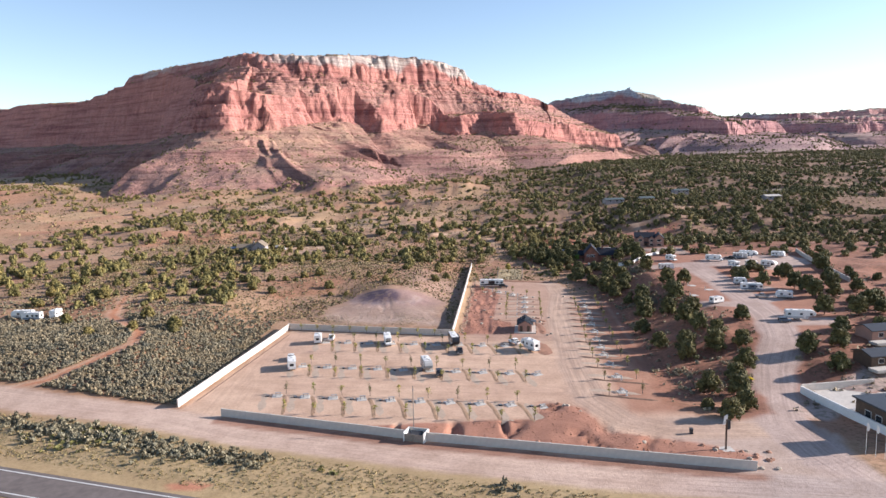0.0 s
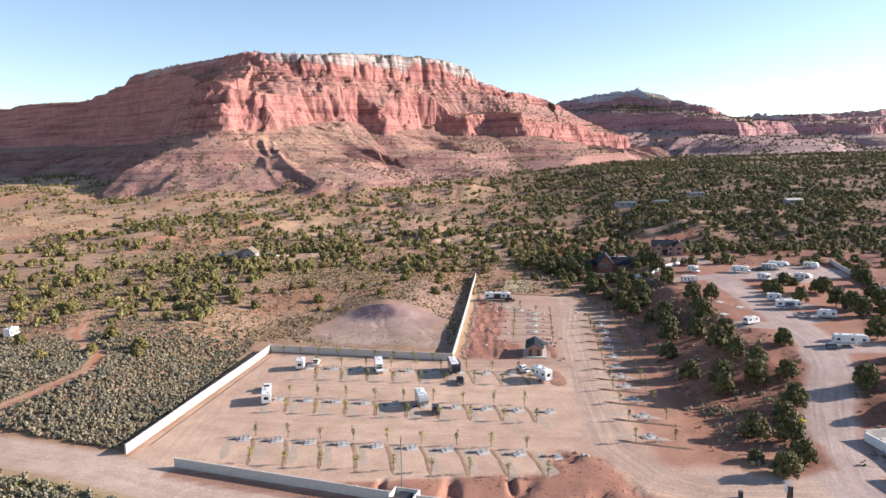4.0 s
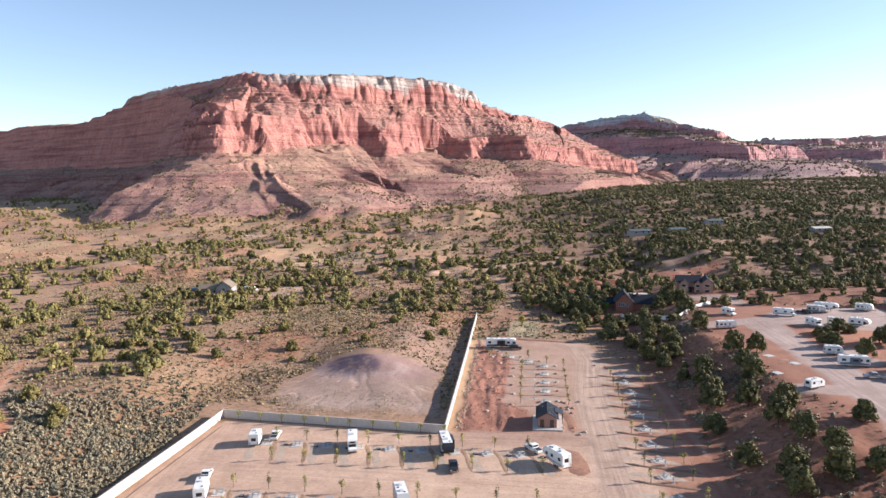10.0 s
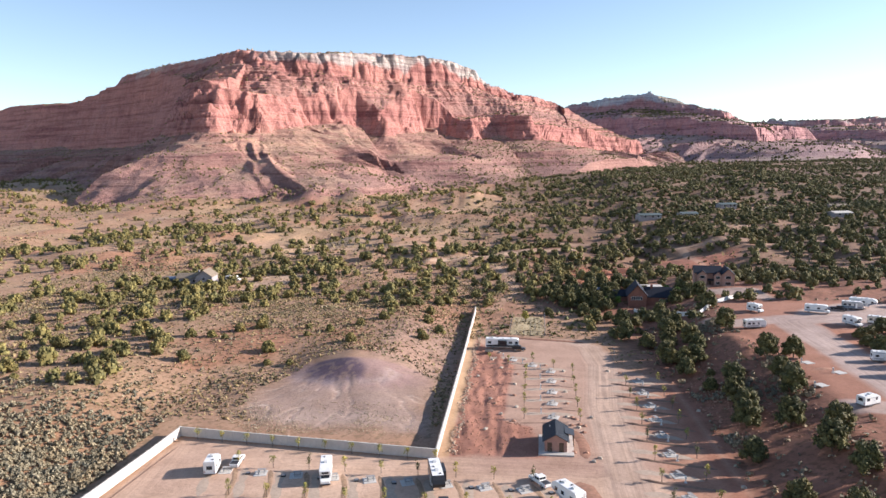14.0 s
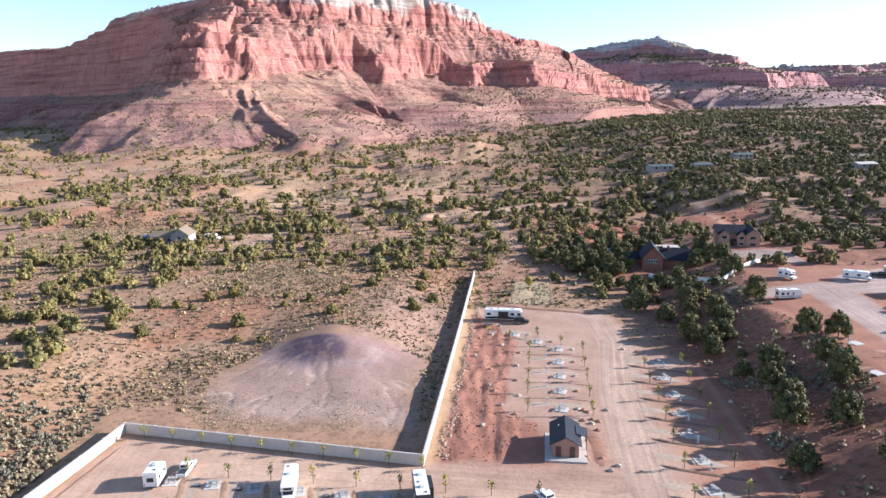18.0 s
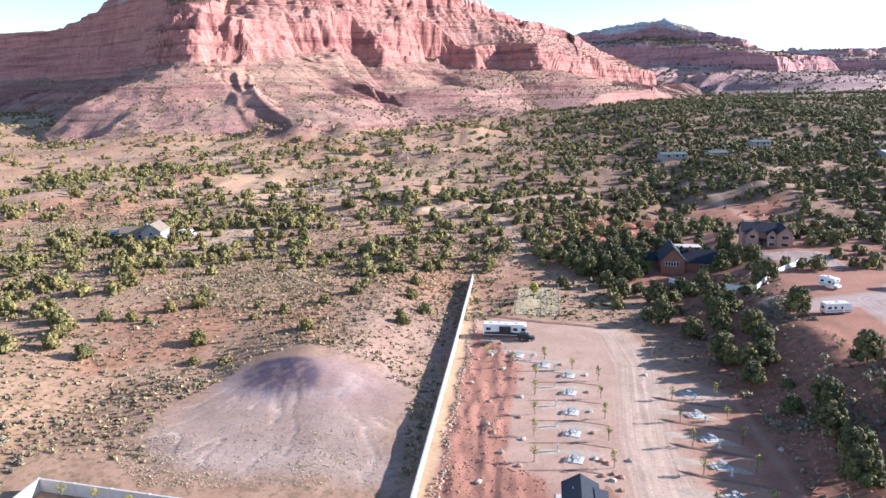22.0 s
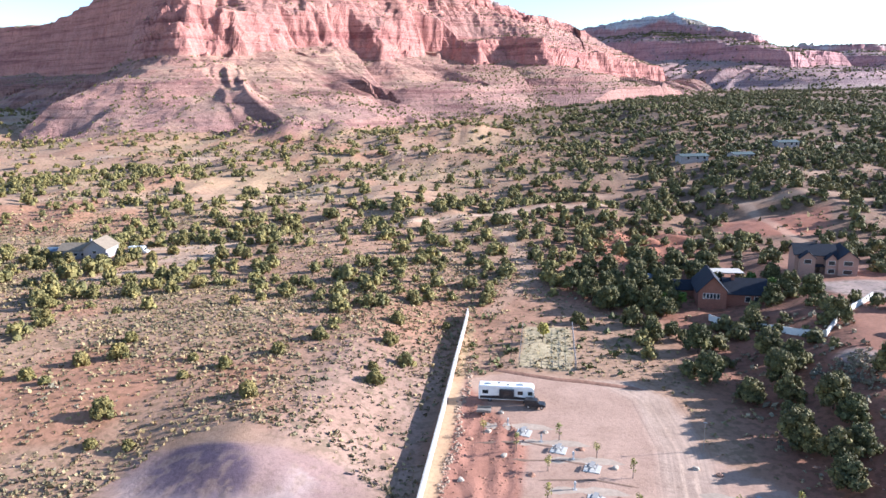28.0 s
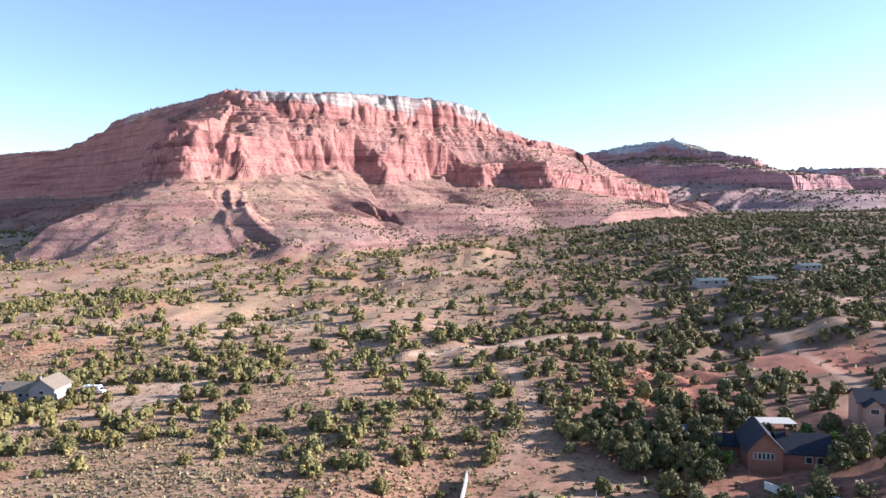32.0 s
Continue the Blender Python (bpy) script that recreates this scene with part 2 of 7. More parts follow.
def fbm(x, y, scale, seed, octaves=4):
    """Smooth value noise on arrays, about -1 to 1."""
    out, amp, tot = np.zeros(np.broadcast(x, y).shape), 1.0, 0.0
    for o in range(octaves):
        rng = np.random.RandomState(seed * 31 + o)
        tab = rng.rand(128, 128) * 2 - 1
        u, v = np.asarray(x) / scale * 2**o + 37.3, np.asarray(y) / scale * 2**o + 11.7
        i, j = np.floor(u).astype(int), np.floor(v).astype(int)
        fu, fv = u - i, v - j
        fu, fv = fu * fu * (3 - 2 * fu), fv * fv * (3 - 2 * fv)
        a, b, c, d = tab[i % 128, j % 128], tab[(i + 1) % 128, j % 128], tab[i % 128, (j + 1) % 128], tab[(i + 1) % 128, (j + 1) % 128]
        out += amp * (a * (1 - fu) * (1 - fv) + b * fu * (1 - fv) + c * (1 - fu) * fv + d * fu * fv)
        tot += amp
        amp *= 0.5
    return out / tot


def inside(x, y, poly):
    """Signed distance to a polygon, positive inside."""
    best, odd = np.full(np.shape(x), 1e9), np.zeros(np.shape(x), bool)
    for (x0, y0), (x1, y1) in zip(poly, poly[1:] + poly[:1]):
        dx, dy = x1 - x0, y1 - y0
        t = np.clip(((x - x0) * dx + (y - y0) * dy) / (dx * dx + dy * dy), 0, 1)
        best = np.minimum(best, np.hypot(x - x0 - t * dx, y - y0 - t * dy))
        odd ^= ((y0 > y) != (y1 > y)) & (x < dx * (y - y0) / (dy if dy else 1e-9) + x0)
    return np.where(odd, best, -best)


def along(x, y, line):
    """Distance to an open polyline."""
    best = np.full(np.shape(x), 1e9)
    for (x0, y0), (x1, y1) in zip(line, line[1:]):
        dx, dy = x1 - x0, y1 - y0
        t = np.clip(((x - x0) * dx + (y - y0) * dy) / (dx * dx + dy * dy), 0, 1)
        best = np.minimum(best, np.hypot(x - x0 - t * dx, y - y0 - t * dy))
    return best


# the plan of the camp
CAMP = [(-72, 151), (-67, 223), (-13, 215), (-11, 298), (0, 303), (14, 300), (22.0, 300.1), (27.9, 293.5), (29.2, 284.7), (28.5, 276.0), (41, 262), (41, 205), (37, 158), (45, 146), (62, 150), (68, 138), (62, 112), (46, 118), (-60, 144)]
REDSTRIP = [(-12, 217), (-9, 300), (3, 278), (1, 255), (0, 236), (6, 233), (8, 217.5)]
REDBANK = [(-14, 144), (-34, 141), (-36, 139), (46, 122), (50, 128), (38, 135), (24, 140), (20, 153), (10, 157), (9, 146)]
AISLES = [[(-66, 196), (14, 189.5)], [(-64, 171), (15, 164.5)], [(-62, 147), (-68, 219)], [(-40, 216), (16, 212)]]
LOOPROAD = [(18, 303), (25, 294), (26.5, 276), (22.6, 245), (21.6, 215), (20.9, 186), (21.8, 158), (27.5, 145), (36, 140), (51, 140), (60, 141)]
TERROAD = [(64, 112), (60, 130), (60, 145), (63, 156), (70, 176.5), (78, 192), (83, 214), (84, 236.5), (84.6, 274), (84, 300), (98, 304), (114, 306), (130, 310)]
TERSPURS = [[(78, 300), (66, 296), (62, 300)], [(84, 232), (97, 240)], [(84, 248), (96, 254)], [(82, 205), (98, 207)], [(82, 228), (70, 230)], [(84, 262), (96, 264)], [(102, 304), (108, 294), (116, 292)], [(70, 150), (76, 160), (92, 170), (104, 186)]]
TERRACE = [(62, 150), (72, 163), (77, 183), (88, 196), (100, 203), (104, 235), (126, 255), (134, 315), (112, 326), (70, 322), (66, 290), (70, 262), (70, 233), (77, 210), (74, 195), (66, 178), (60, 160)]
ISLAND = [(84, 250), (104, 262), (124, 285), (100, 290), (88, 287)]
CLAY = [(-62, 250), (-52, 268), (-42, 272), (-28, 268), (-17, 262), (-15, 226), (-50, 228), (-62, 238)]
FRONTROAD = [(-400, 207), (-122, 157.5), (-79, 147), (-50, 136), (-8, 125), (26, 118), (62, 114), (160, 96), (400, 50)]
HIGHWAY = [(-600, 250), (-95, 116), (-62, 107.5), (-40, 102), (100, 70), (600, -45)]
TRACK_HOUSE = [(-118, 346), (-116, 353), (-110, 365), (-98, 375), (-96, 384), (-100, 393)]
TRACK_WEST = [(-128, 158), (-114, 166), (-107, 178), (-103, 188), (-107, 201), (-130, 226), (-144, 267), (-147, 287), (-128, 330), (-118, 346)]
TRACK_WASH = [(-5, 338), (4, 360), (2, 392), (-6, 420)]
TRACK_SLOPE = [(-160, 388), (-124, 386), (-112, 391), (-101, 393.3), (-80.6, 405), (-57.5, 418), (-41, 427.5), (-10, 442), (30, 458), (86, 483), (104, 472)]
TRACK_UPPER = [(-260, 460), (-150, 476), (-60, 478), (10, 492), (90, 505), (200, 520)]
TRACK_EAST = [(91, 460), (126, 457), (170, 460), (260, 480)]
TRACK_FAR = [(-330, 640), (-200, 610), (-90, 600), (-20, 640)]
TRACK_DRIVE = [(72, 345), (78, 372), (92, 398), (91, 425), (91, 460)]
DIRTTRACKS = [TRACK_HOUSE, TRACK_WEST, TRACK_WASH, TRACK_SLOPE, TRACK_UPPER, TRACK_EAST, TRACK_FAR, TRACK_DRIVE]
REDBARE = [(78, 444), (116, 440), (104, 412), (80, 413), (72, 425)]
REDGULLY = [(36, 425), (63, 433), (60, 400), (42, 373), (28, 373), (24, 395)]
HOUSEPAD = [(-116, 382), (-104, 389), (-97, 377), (-109, 373)]
DRIVE = [(69, 346), (90, 346), (92, 330), (80, 331), (73, 337)]
HUMMOCKS = [(-181, 738, 17, 13), (-148, 745, 14, 9), (-216, 742, 13, 10), (99, 622, 14, 7), (-36, 712, 24, 8)]


def ground_z(x, y):
    z = lie(x, y)
    flat = sm(inside(x, y, CAMP) / 6 + 1) + sm(inside(x, y, TERRACE) / 6 + 1) + sm((16 - along(x, y, FRONTROAD)) / 6) + sm((14 - along(x, y, HIGHWAY)) / 6)
    rough_ = np.clip(1 - flat, 0, 1) * sm((y - 60) / 60)
    far = sm((y - 300) / 200)
    z = z + rough_ * (0.9 * fbm(x, y, 24, 3) + (0.35 + 2.4 * far) * fbm(x, y, 85, 4) + 6 * sm((y - 480) / 300) * fbm(x, y, 260, 5, 3))
    wild = rough_ * sm((y - 385) / 60) * (1 - sm((y - 900) / 200))
    z = z + wild * (3.2 * fbm(x, y, 34, 71, 4) + 3.2 * (0.5 - np.abs(fbm(x, y, 52, 72, 3)) * 2.4))
    z = z + 1.6 * sm(inside(x, y, REDGULLY) / 8 + 0.3) * (0.6 - np.abs(fbm(x, y, 16, 73, 3)) * 3)
    for hx, hy, r, h in HUMMOCKS:
        z = z + h * np.exp(-(((x - hx) / r) ** 2 + ((y - hy) / r) ** 2) ** 1.5) * (1 + 0.3 * fbm(x, y, 9, 74, 3))
    rill = np.abs(fbm(np.arctan2(x + 41, 268 - y) * 30 + 1.5 * fbm(x, y, 9, 21, 3), np.hypot(x + 41, y - 268) * 0.35, 6, 61, 3))
    z = z - 0.16 * sm((0.08 - rill) / 0.08) * sm(inside(x, y, CLAY) / 6) * sm((260 - y) / 5)
    z = z + 1.3 * rough_ * fbm(x, y, 13, 6, 3) * sm((x - 43) / 5) * sm((y - 150) / 20) * (1 - sm((y - 330) / 60))
    z = z + 0.28 * sm(inside(x, y, REDBANK) / 2.0) * (0.75 + 1.2 * fbm(x, y, 6, 8, 3) - 4.2 * sm((0.10 - np.abs(fbm(x, y * 0.4, 7, 88, 2))) / 0.10))
    z = z + 0.10 * sm(inside(x, y, REDSTRIP) / 2) * (0.4 + fbm(x, y, 4, 9)) + 0.32 * sm(inside(x, y, REDSTRIP) / 2) * fbm(x * 1.2, y * 0.3, 1.8, 10, 2)
    return z


def blend(c, mask, colour):
    return c * (1 - mask[..., None]) + np.array(colour) * mask[..., None]


def soil_colour(x, y):
    """What the ground is made of, place by place: sand, gravel, red earth, clay, tar. Some blends also paint shade."""
    warp = 3.0 * fbm(x, y, 9, 21, 3)
    big = fbm(x, y, 120, 22, 4)
    c = np.zeros((*np.shape(x), 3)) + np.array((0.40, 0.27, 0.185))
    c = blend(c, sm(big * 1.6 + 0.2), (0.41, 0.245, 0.165))
    c = blend(c, sm(fbm(x, y, 70, 23, 4) * 2.2 - 0.3), (0.40, 0.285, 0.185))
    c = blend(c, sm((fbm(x, y, 160, 24, 4) - 0.12) * 4) * sm((y - 420) / 80), (0.46, 0.36, 0.25))
    far = sm((y - 400) / 120)
    c = blend(c, 0.6 * far * sm(fbm(x, y, 48, 27, 4) * 3 + 0.3), (0.42, 0.315, 0.195))
    c = blend(c, 0.7 * sm((fbm(x, y, 45, 25, 4) - 0.25) * 6), (0.41, 0.215, 0.135))
    c = blend(c, 0.7 * far * sm((fbm(x, y, 34, 71, 4) - 0.15) * 6), (0.45, 0.255, 0.165))
    # red-brown soil of bank and hillside, darkened for the shade lying there
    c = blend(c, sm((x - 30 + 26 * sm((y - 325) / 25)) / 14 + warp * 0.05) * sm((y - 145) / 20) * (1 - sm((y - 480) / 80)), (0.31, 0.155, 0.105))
    c = blend(c, sm((x + 30) / 75) * sm((y - 345) / 80) * 0.9, (0.26, 0.172, 0.118))
    c = blend(c, 0.8 * sm((-12 - x) / 4) * sm((x + 42) / 10) * sm((y - 258) / 8) * (1 - sm((y - 300) / 20)), (0.36, 0.258, 0.208))
    c = c * (0.95 + 0.12 * sm(-x / 60) * sm((y - 330) / 60))[..., None]
    for poly in (REDBARE, REDGULLY):
        c = blend(c, sm((inside(x, y, poly) + warp) / 5 + 0.4), (0.41, 0.185, 0.12))
    for hx, hy, r, h in HUMMOCKS[:3]:
        c = blend(c, sm((1.3 - np.hypot(x - hx, y - hy) / r) / 0.4), (0.26, 0.155, 0.145))
    c = blend(c, sm((-72 - x + warp) / 10) * sm((250 - y + warp) / 40) * sm((y - 140) / 10), (0.36, 0.225, 0.14))
    # road margin, verge of dry grass
    c = blend(c, sm((45 - along(x, y, HIGHWAY) + warp) / 6) * sm((132 - y - 0.2 * x) / 12), (0.40, 0.32, 0.185))
    # clay mound, pale below and violet on top, with west-face shade painted in
    k = np.minimum(inside(x, y, CLAY) + warp, (265 - y) * 1.5 + 0.5 * warp)
    c = blend(c, sm(k / 12 + 0.25), (0.345, 0.268, 0.228))
    ang, rad = np.arctan2(x + 41, 268 - y), np.hypot(x + 41, y - 268)
    rill = np.abs(fbm(ang * 30 + 0.5 * warp, rad * 0.35, 6, 61, 3))
    c = blend(c, sm(k / 8) * sm((fbm(x, y, 3.5, 66, 4) + 0.05) * 4) * 0.5, (0.36, 0.27, 0.225))
    skirt = sm(k / 6) * sm((255 - y + 0.6 * warp) / 5)
    c = blend(c, 0.8 * sm(k / 3 + 0.5) * sm((1.3 - np.hypot((x + 39) / 18, (y - 260) / 9) + warp * 0.07) / 0.6), (0.335, 0.235, 0.225))
    # violet clay, darkened further to paint the shaded west face
    c = blend(c, sm(k / 2 + 0.6) * sm((1.12 - np.hypot((x + 43.5) / 8.0, (y - 259.5) / 7.0) + warp * 0.10) / 0.34), (0.125, 0.094, 0.128))
    c = blend(c, 0.4 * sm(k / 6) * np.exp(-((rad - 15.5 + warp) / 2.0) ** 2) * (np.abs(ang) < 1.1), (0.45, 0.40, 0.39))
    c = blend(c, 0.75 * skirt * sm((0.06 - rill) / 0.03), (0.55, 0.47, 0.41))
    c = blend(c, 0.7 * skirt * sm((0.018 - rill) / 0.012), (0.24, 0.17, 0.15))
    c = blend(c, 0.45 * sm(k / 5) * sm((fbm(x, y, 1.3, 67, 2) - 0.1) * 5), (0.33, 0.25, 0.20))
    c = blend(c, 0.55 * skirt * sm((fbm(x, y, 11, 64, 4) + 0.1) * 3), (0.33, 0.255, 0.225))
    c = blend(c, 0.5 * skirt * np.exp(-((y - 232 + warp) / 6) ** 2), (0.46, 0.385, 0.34))
    for line in DIRTTRACKS:
        c = blend(c, (0.45 if line in (TRACK_WASH, TRACK_DRIVE, TRACK_EAST, TRACK_UPPER) else 1.0) * sm((2.7 - along(x, y, line) + 0.4 * warp) / 1.6), (0.52, 0.395, 0.295))
    c = blend(c, sm((1.8 - along(x, y, DIRTTRACKS[1]) + 0.4 * warp) / 1.6), (0.44, 0.21, 0.12))
    c = blend(c, sm((inside(x, y, [(1.5, 306), (12.5, 304.5), (13.5, 328), (2.5, 329)]) + 0.3 * warp) / 1.2 + 0.5), (0.47, 0.41, 0.27))
    c = blend(c, sm((inside(x, y, HOUSEPAD) + 0.4 * warp) / 2 + 0.4), (0.50, 0.37, 0.28))
    c = blend(c, sm((inside(x, y, DRIVE) + 0.2 * warp) / 2 + 0.4), (0.37, 0.30, 0.27))
    # camp gravel
    g = sm(inside(x, y, CAMP) / 1.2 + 0.5)
    c = blend(c, g, (0.545, 0.415, 0.32))
    c = blend(c, g * 0.7 * sm(fbm(x, y, 22, 26) * 3), (0.51, 0.38, 0.295))
    c = blend(c, g * sm((x + 9) / 6) * sm((y - 206 - 0.1 * warp) / 8), (0.435, 0.312, 0.245))
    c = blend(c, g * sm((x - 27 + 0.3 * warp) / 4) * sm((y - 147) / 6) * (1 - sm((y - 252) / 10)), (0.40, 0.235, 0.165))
    # red earth at the bank foot, its shade painted into the colour
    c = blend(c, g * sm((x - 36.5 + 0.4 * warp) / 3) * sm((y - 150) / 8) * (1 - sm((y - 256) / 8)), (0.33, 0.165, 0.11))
    c = blend(c, g * sm((x - 30) / 10) * sm((150 - y) / 6), (0.42, 0.345, 0.30))
    c = blend(c, g * sm((4.6 - along(x, y, LOOPROAD) + 0.2 * warp) / 1.4), (0.465, 0.365, 0.295))
    ruts = np.abs(np.abs(along(x, y, LOOPROAD) - 1.2) - 0.3)
    c = blend(c, g * 0.5 * sm((0.5 - ruts) / 0.4), (0.55, 0.43, 0.335))
    t = sm((6.4 - along(x, y, TERROAD) + 0.35 * warp) / 1.8)
    for spur in TERSPURS:
        t = np.maximum(t, sm((4.4 - along(x, y, spur) + 0.4 * warp) / 1.6))
    t = np.maximum(t, sm((inside(x, y, [(84, 300), (112, 288), (134, 300), (133, 320), (112, 324), (92, 314)]) + 0.5 * warp) / 2 + 0.3))
    c = blend(c, sm((inside(x, y, TERRACE) + warp) / 4 + 0.5), (0.34, 0.18, 0.125))
    c = blend(c, sm((inside(x, y, ISLAND) + 0.3 * warp) / 1.5 + 0.5), (0.40, 0.20, 0.13))
    c = blend(c, t, (0.42, 0.35, 0.32))
    c = blend(c, sm((6.2 - along(x, y, FRONTROAD) + 0.15 * warp) / 1.6), (0.52, 0.42, 0.355))
    c = blend(c, sm((6.2 - along(x, y, FRONTROAD) + 0.15 * warp) / 1.6) * sm((x - 20) / 30), (0.41, 0.355, 0.33))
    c = blend(c, sm((inside(x, y, [(50, 146), (60, 150), (63, 160), (60, 172), (54, 158)]) + 0.5 * warp) / 2 + 0.4), (0.27, 0.14, 0.10))
    # darker red strip along the foot of the front wall
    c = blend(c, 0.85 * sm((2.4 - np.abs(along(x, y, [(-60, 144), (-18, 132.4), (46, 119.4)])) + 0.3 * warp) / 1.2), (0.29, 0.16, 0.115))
    c = blend(c, sm((1 - np.hypot((x + 54) / 5, (y - 113.5) / 1.8)) * 3), (0.45, 0.22, 0.14))
    c = blend(c, sm((inside(x, y, REDSTRIP) + 0.4 * warp) / 1.5 + 0.3), (0.365, 0.19, 0.138))
    edge = x + 13.2 - (y - 216) * 0.024
    c = blend(c, 0.8 * sm(edge / 0.6) * sm((2.6 - edge + 0.2 * warp) / 0.8) * (y > 217) * (y < 330), (0.47, 0.35, 0.215))
    c = blend(c, sm((inside(x, y, REDBANK) + 0.3 * warp) / 1.5 + 0.3), (0.36, 0.195, 0.14))
    return c * np.array((0.975, 0.90, 0.865))


def wildness(x, y):
    """Where small growth may stand: not on gravel, clay or roads."""
    w = sm((-inside(x, y, CAMP)) / 3) * sm(-inside(x, y, TERRACE) / 3) * (1 - 0.8 * sm(inside(x, y, CLAY) / 5)) * sm((along(x, y, FRONTROAD) - 6) / 3) * sm((along(x, y, HIGHWAY) - 6) / 3)
    for line in DIRTTRACKS:
        w = w * sm((along(x, y, line) - 2) / 2)
    return w * (1 - 0.8 * sm(inside(x, y, REDBARE) / 3)) * 1.5


def spaced(lo, hi, step, out_lo, out_hi, grow=1.075):
    mid = list(np.arange(lo, hi + step, step))
    s, v, up = step, mid[-1], []
    while v < out_hi:
        s *= grow
        v += s
        up.append(v)
    s, v, dn = step, lo, []
    while v > out_lo:
        s *= grow
        v -= s
        dn.append(v)
    return np.array(dn[::-1] + mid + up)


def mesh_from(name, verts, faces, mats, smooth=False):
    me = bpy.data.meshes.new(name)
    verts, faces = np.asarray(verts, np.float32), np.asarray(faces, np.int32)
    n, k = faces.shape
    me.vertices.add(len(verts))
    me.vertices.foreach_set("co", verts.ravel())
    me.loops.add(n * k)
    me.loops.foreach_set("vertex_index", faces.ravel())
    me.polygons.add(n)
    me.polygons.foreach_set("loop_start", np.arange(0, n * k, k, dtype=np.int32))
    me.polygons.foreach_set("use_smooth", np.full(n, smooth))
    me.update(calc_edges=True)
    me.validate()
    for m in mats:
        me.materials.append(m)
    return me


def grid_faces(nx, ny):
    i = (np.arange(ny - 1)[:, None] * nx + np.arange(nx - 1)[None]).ravel()
    return np.stack([i, i + 1, i + nx + 1, i + nx], -1)


def finer(v, lo, hi, step):
    """Closer lines where the ground shows small rills."""
    return np.concatenate([v[v < lo - 0.3], np.arange(lo, hi, step), v[v > hi]])


gx, gy = np.meshgrid(finer(spaced(-165, 145, 1.25, -4600, 4600), -62, 4, 0.5), finer(spaced(95, 420, 1.25, -900, 4900), 222, 268, 0.5))
gz = ground_z(gx, gy)
ground_mesh = mesh_from("ground", np.stack([gx, gy, gz], -1).reshape(-1, 3), grid_faces(gx.shape[1], gx.shape[0]), [SOIL], True)
attr = ground_mesh.attributes.new("soil", "FLOAT_COLOR", "POINT")
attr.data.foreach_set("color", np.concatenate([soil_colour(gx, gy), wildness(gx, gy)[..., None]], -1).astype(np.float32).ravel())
# wheel lanes: how far across the nearest road, and where roads run
lane_d = np.min([along(gx, gy, l) for l in [FRONTROAD, LOOPROAD, TERROAD, *AISLES]], 0)
lane_attr = ground_mesh.attributes.new("lane", "FLOAT_VECTOR", "POINT")
lane_attr.data.foreach_set("vector", np.stack([lane_d, sm((6.5 - lane_d) / 3) * (0.55 + 0.45 * sm((gx - 12) / 8)) * (1 - sm(inside(gx, gy, REDBANK) / 2)), 0 * lane_d], -1).astype(np.float32).ravel())
ground = tagged(new("ground", ground_mesh), "red sandy desert ground with gravel camp pads and pale clay", "ground", kind="structure")


# ---- mesas: two tiers of cliff over talus, eroded and bedded ----
def edge_of(x, y, pts):
    """Distance outside a plateau's edge (negative within), how far along it, and the edge's own numbers at the nearest point."""
    p = np.array(pts, float)
    q = np.roll(p, -1, 0)
    best, run = np.full(x.shape, 1e9), np.zeros(x.shape)
    vals, odd, at = np.zeros((*x.shape, p.shape[1] - 2)), np.zeros(x.shape, bool), 0.0
    for a, b in zip(p, q):
        dx, dy = b[0] - a[0], b[1] - a[1]
        length = math.hypot(dx, dy)
        t = np.clip(((x - a[0]) * dx + (y - a[1]) * dy) / length**2, 0, 1)
        d = np.hypot(x - a[0] - t * dx, y - a[1] - t * dy)
        k = d < best
        best = np.where(k, d, best)
        run = np.where(k, at + t * length, run)
        vals = np.where(k[..., None], a[2:] * (1 - t[..., None]) + b[2:] * t[..., None], vals)
        odd ^= ((a[1] > y) != (b[1] > y)) & (x < dx * (y - a[1]) / (dy if dy else 1e-9) + a[0])
        at += length
    return np.where(odd, -best, best), run, [vals[..., k] for k in range(vals.shape[-1])]


def bedded(z, x, y, seed, lo=-20.0, hi=320.0, thin=2.6, thick=8.5):
    """Level beds, hard and soft: turns a slope into ledges. Also gives each bed's own number."""
    r = np.random.RandomState(seed)
    cuts = [lo]
    while cuts[-1] < hi:
        cuts.append(cuts[-1] + r.uniform(thin, thick))
    cuts, hard = np.array(cuts), r.uniform(0.0, 1.0, len(cuts))
    w = z + 2.5 * fbm(x, y, 160, seed + 1, 2)
    i = np.clip(np.searchsorted(cuts, w, "right") - 1, 0, len(cuts) - 2)
    t = (w - cuts[i]) / (cuts[i + 1] - cuts[i])
    m = np.clip(hard[i] * (0.9 + 0.6 * fbm(x, y, 50, seed + 2, 3)), 0, 0.95)
    return z + (cuts[i + 1] - cuts[i]) * m * (sm((t - 0.35) / 0.3) - t), hard[i]


def ridged(x, y, scale, seed, octaves=3):
    return 1 - 2.4 * np.abs(fbm(x, y, scale, seed, octaves))


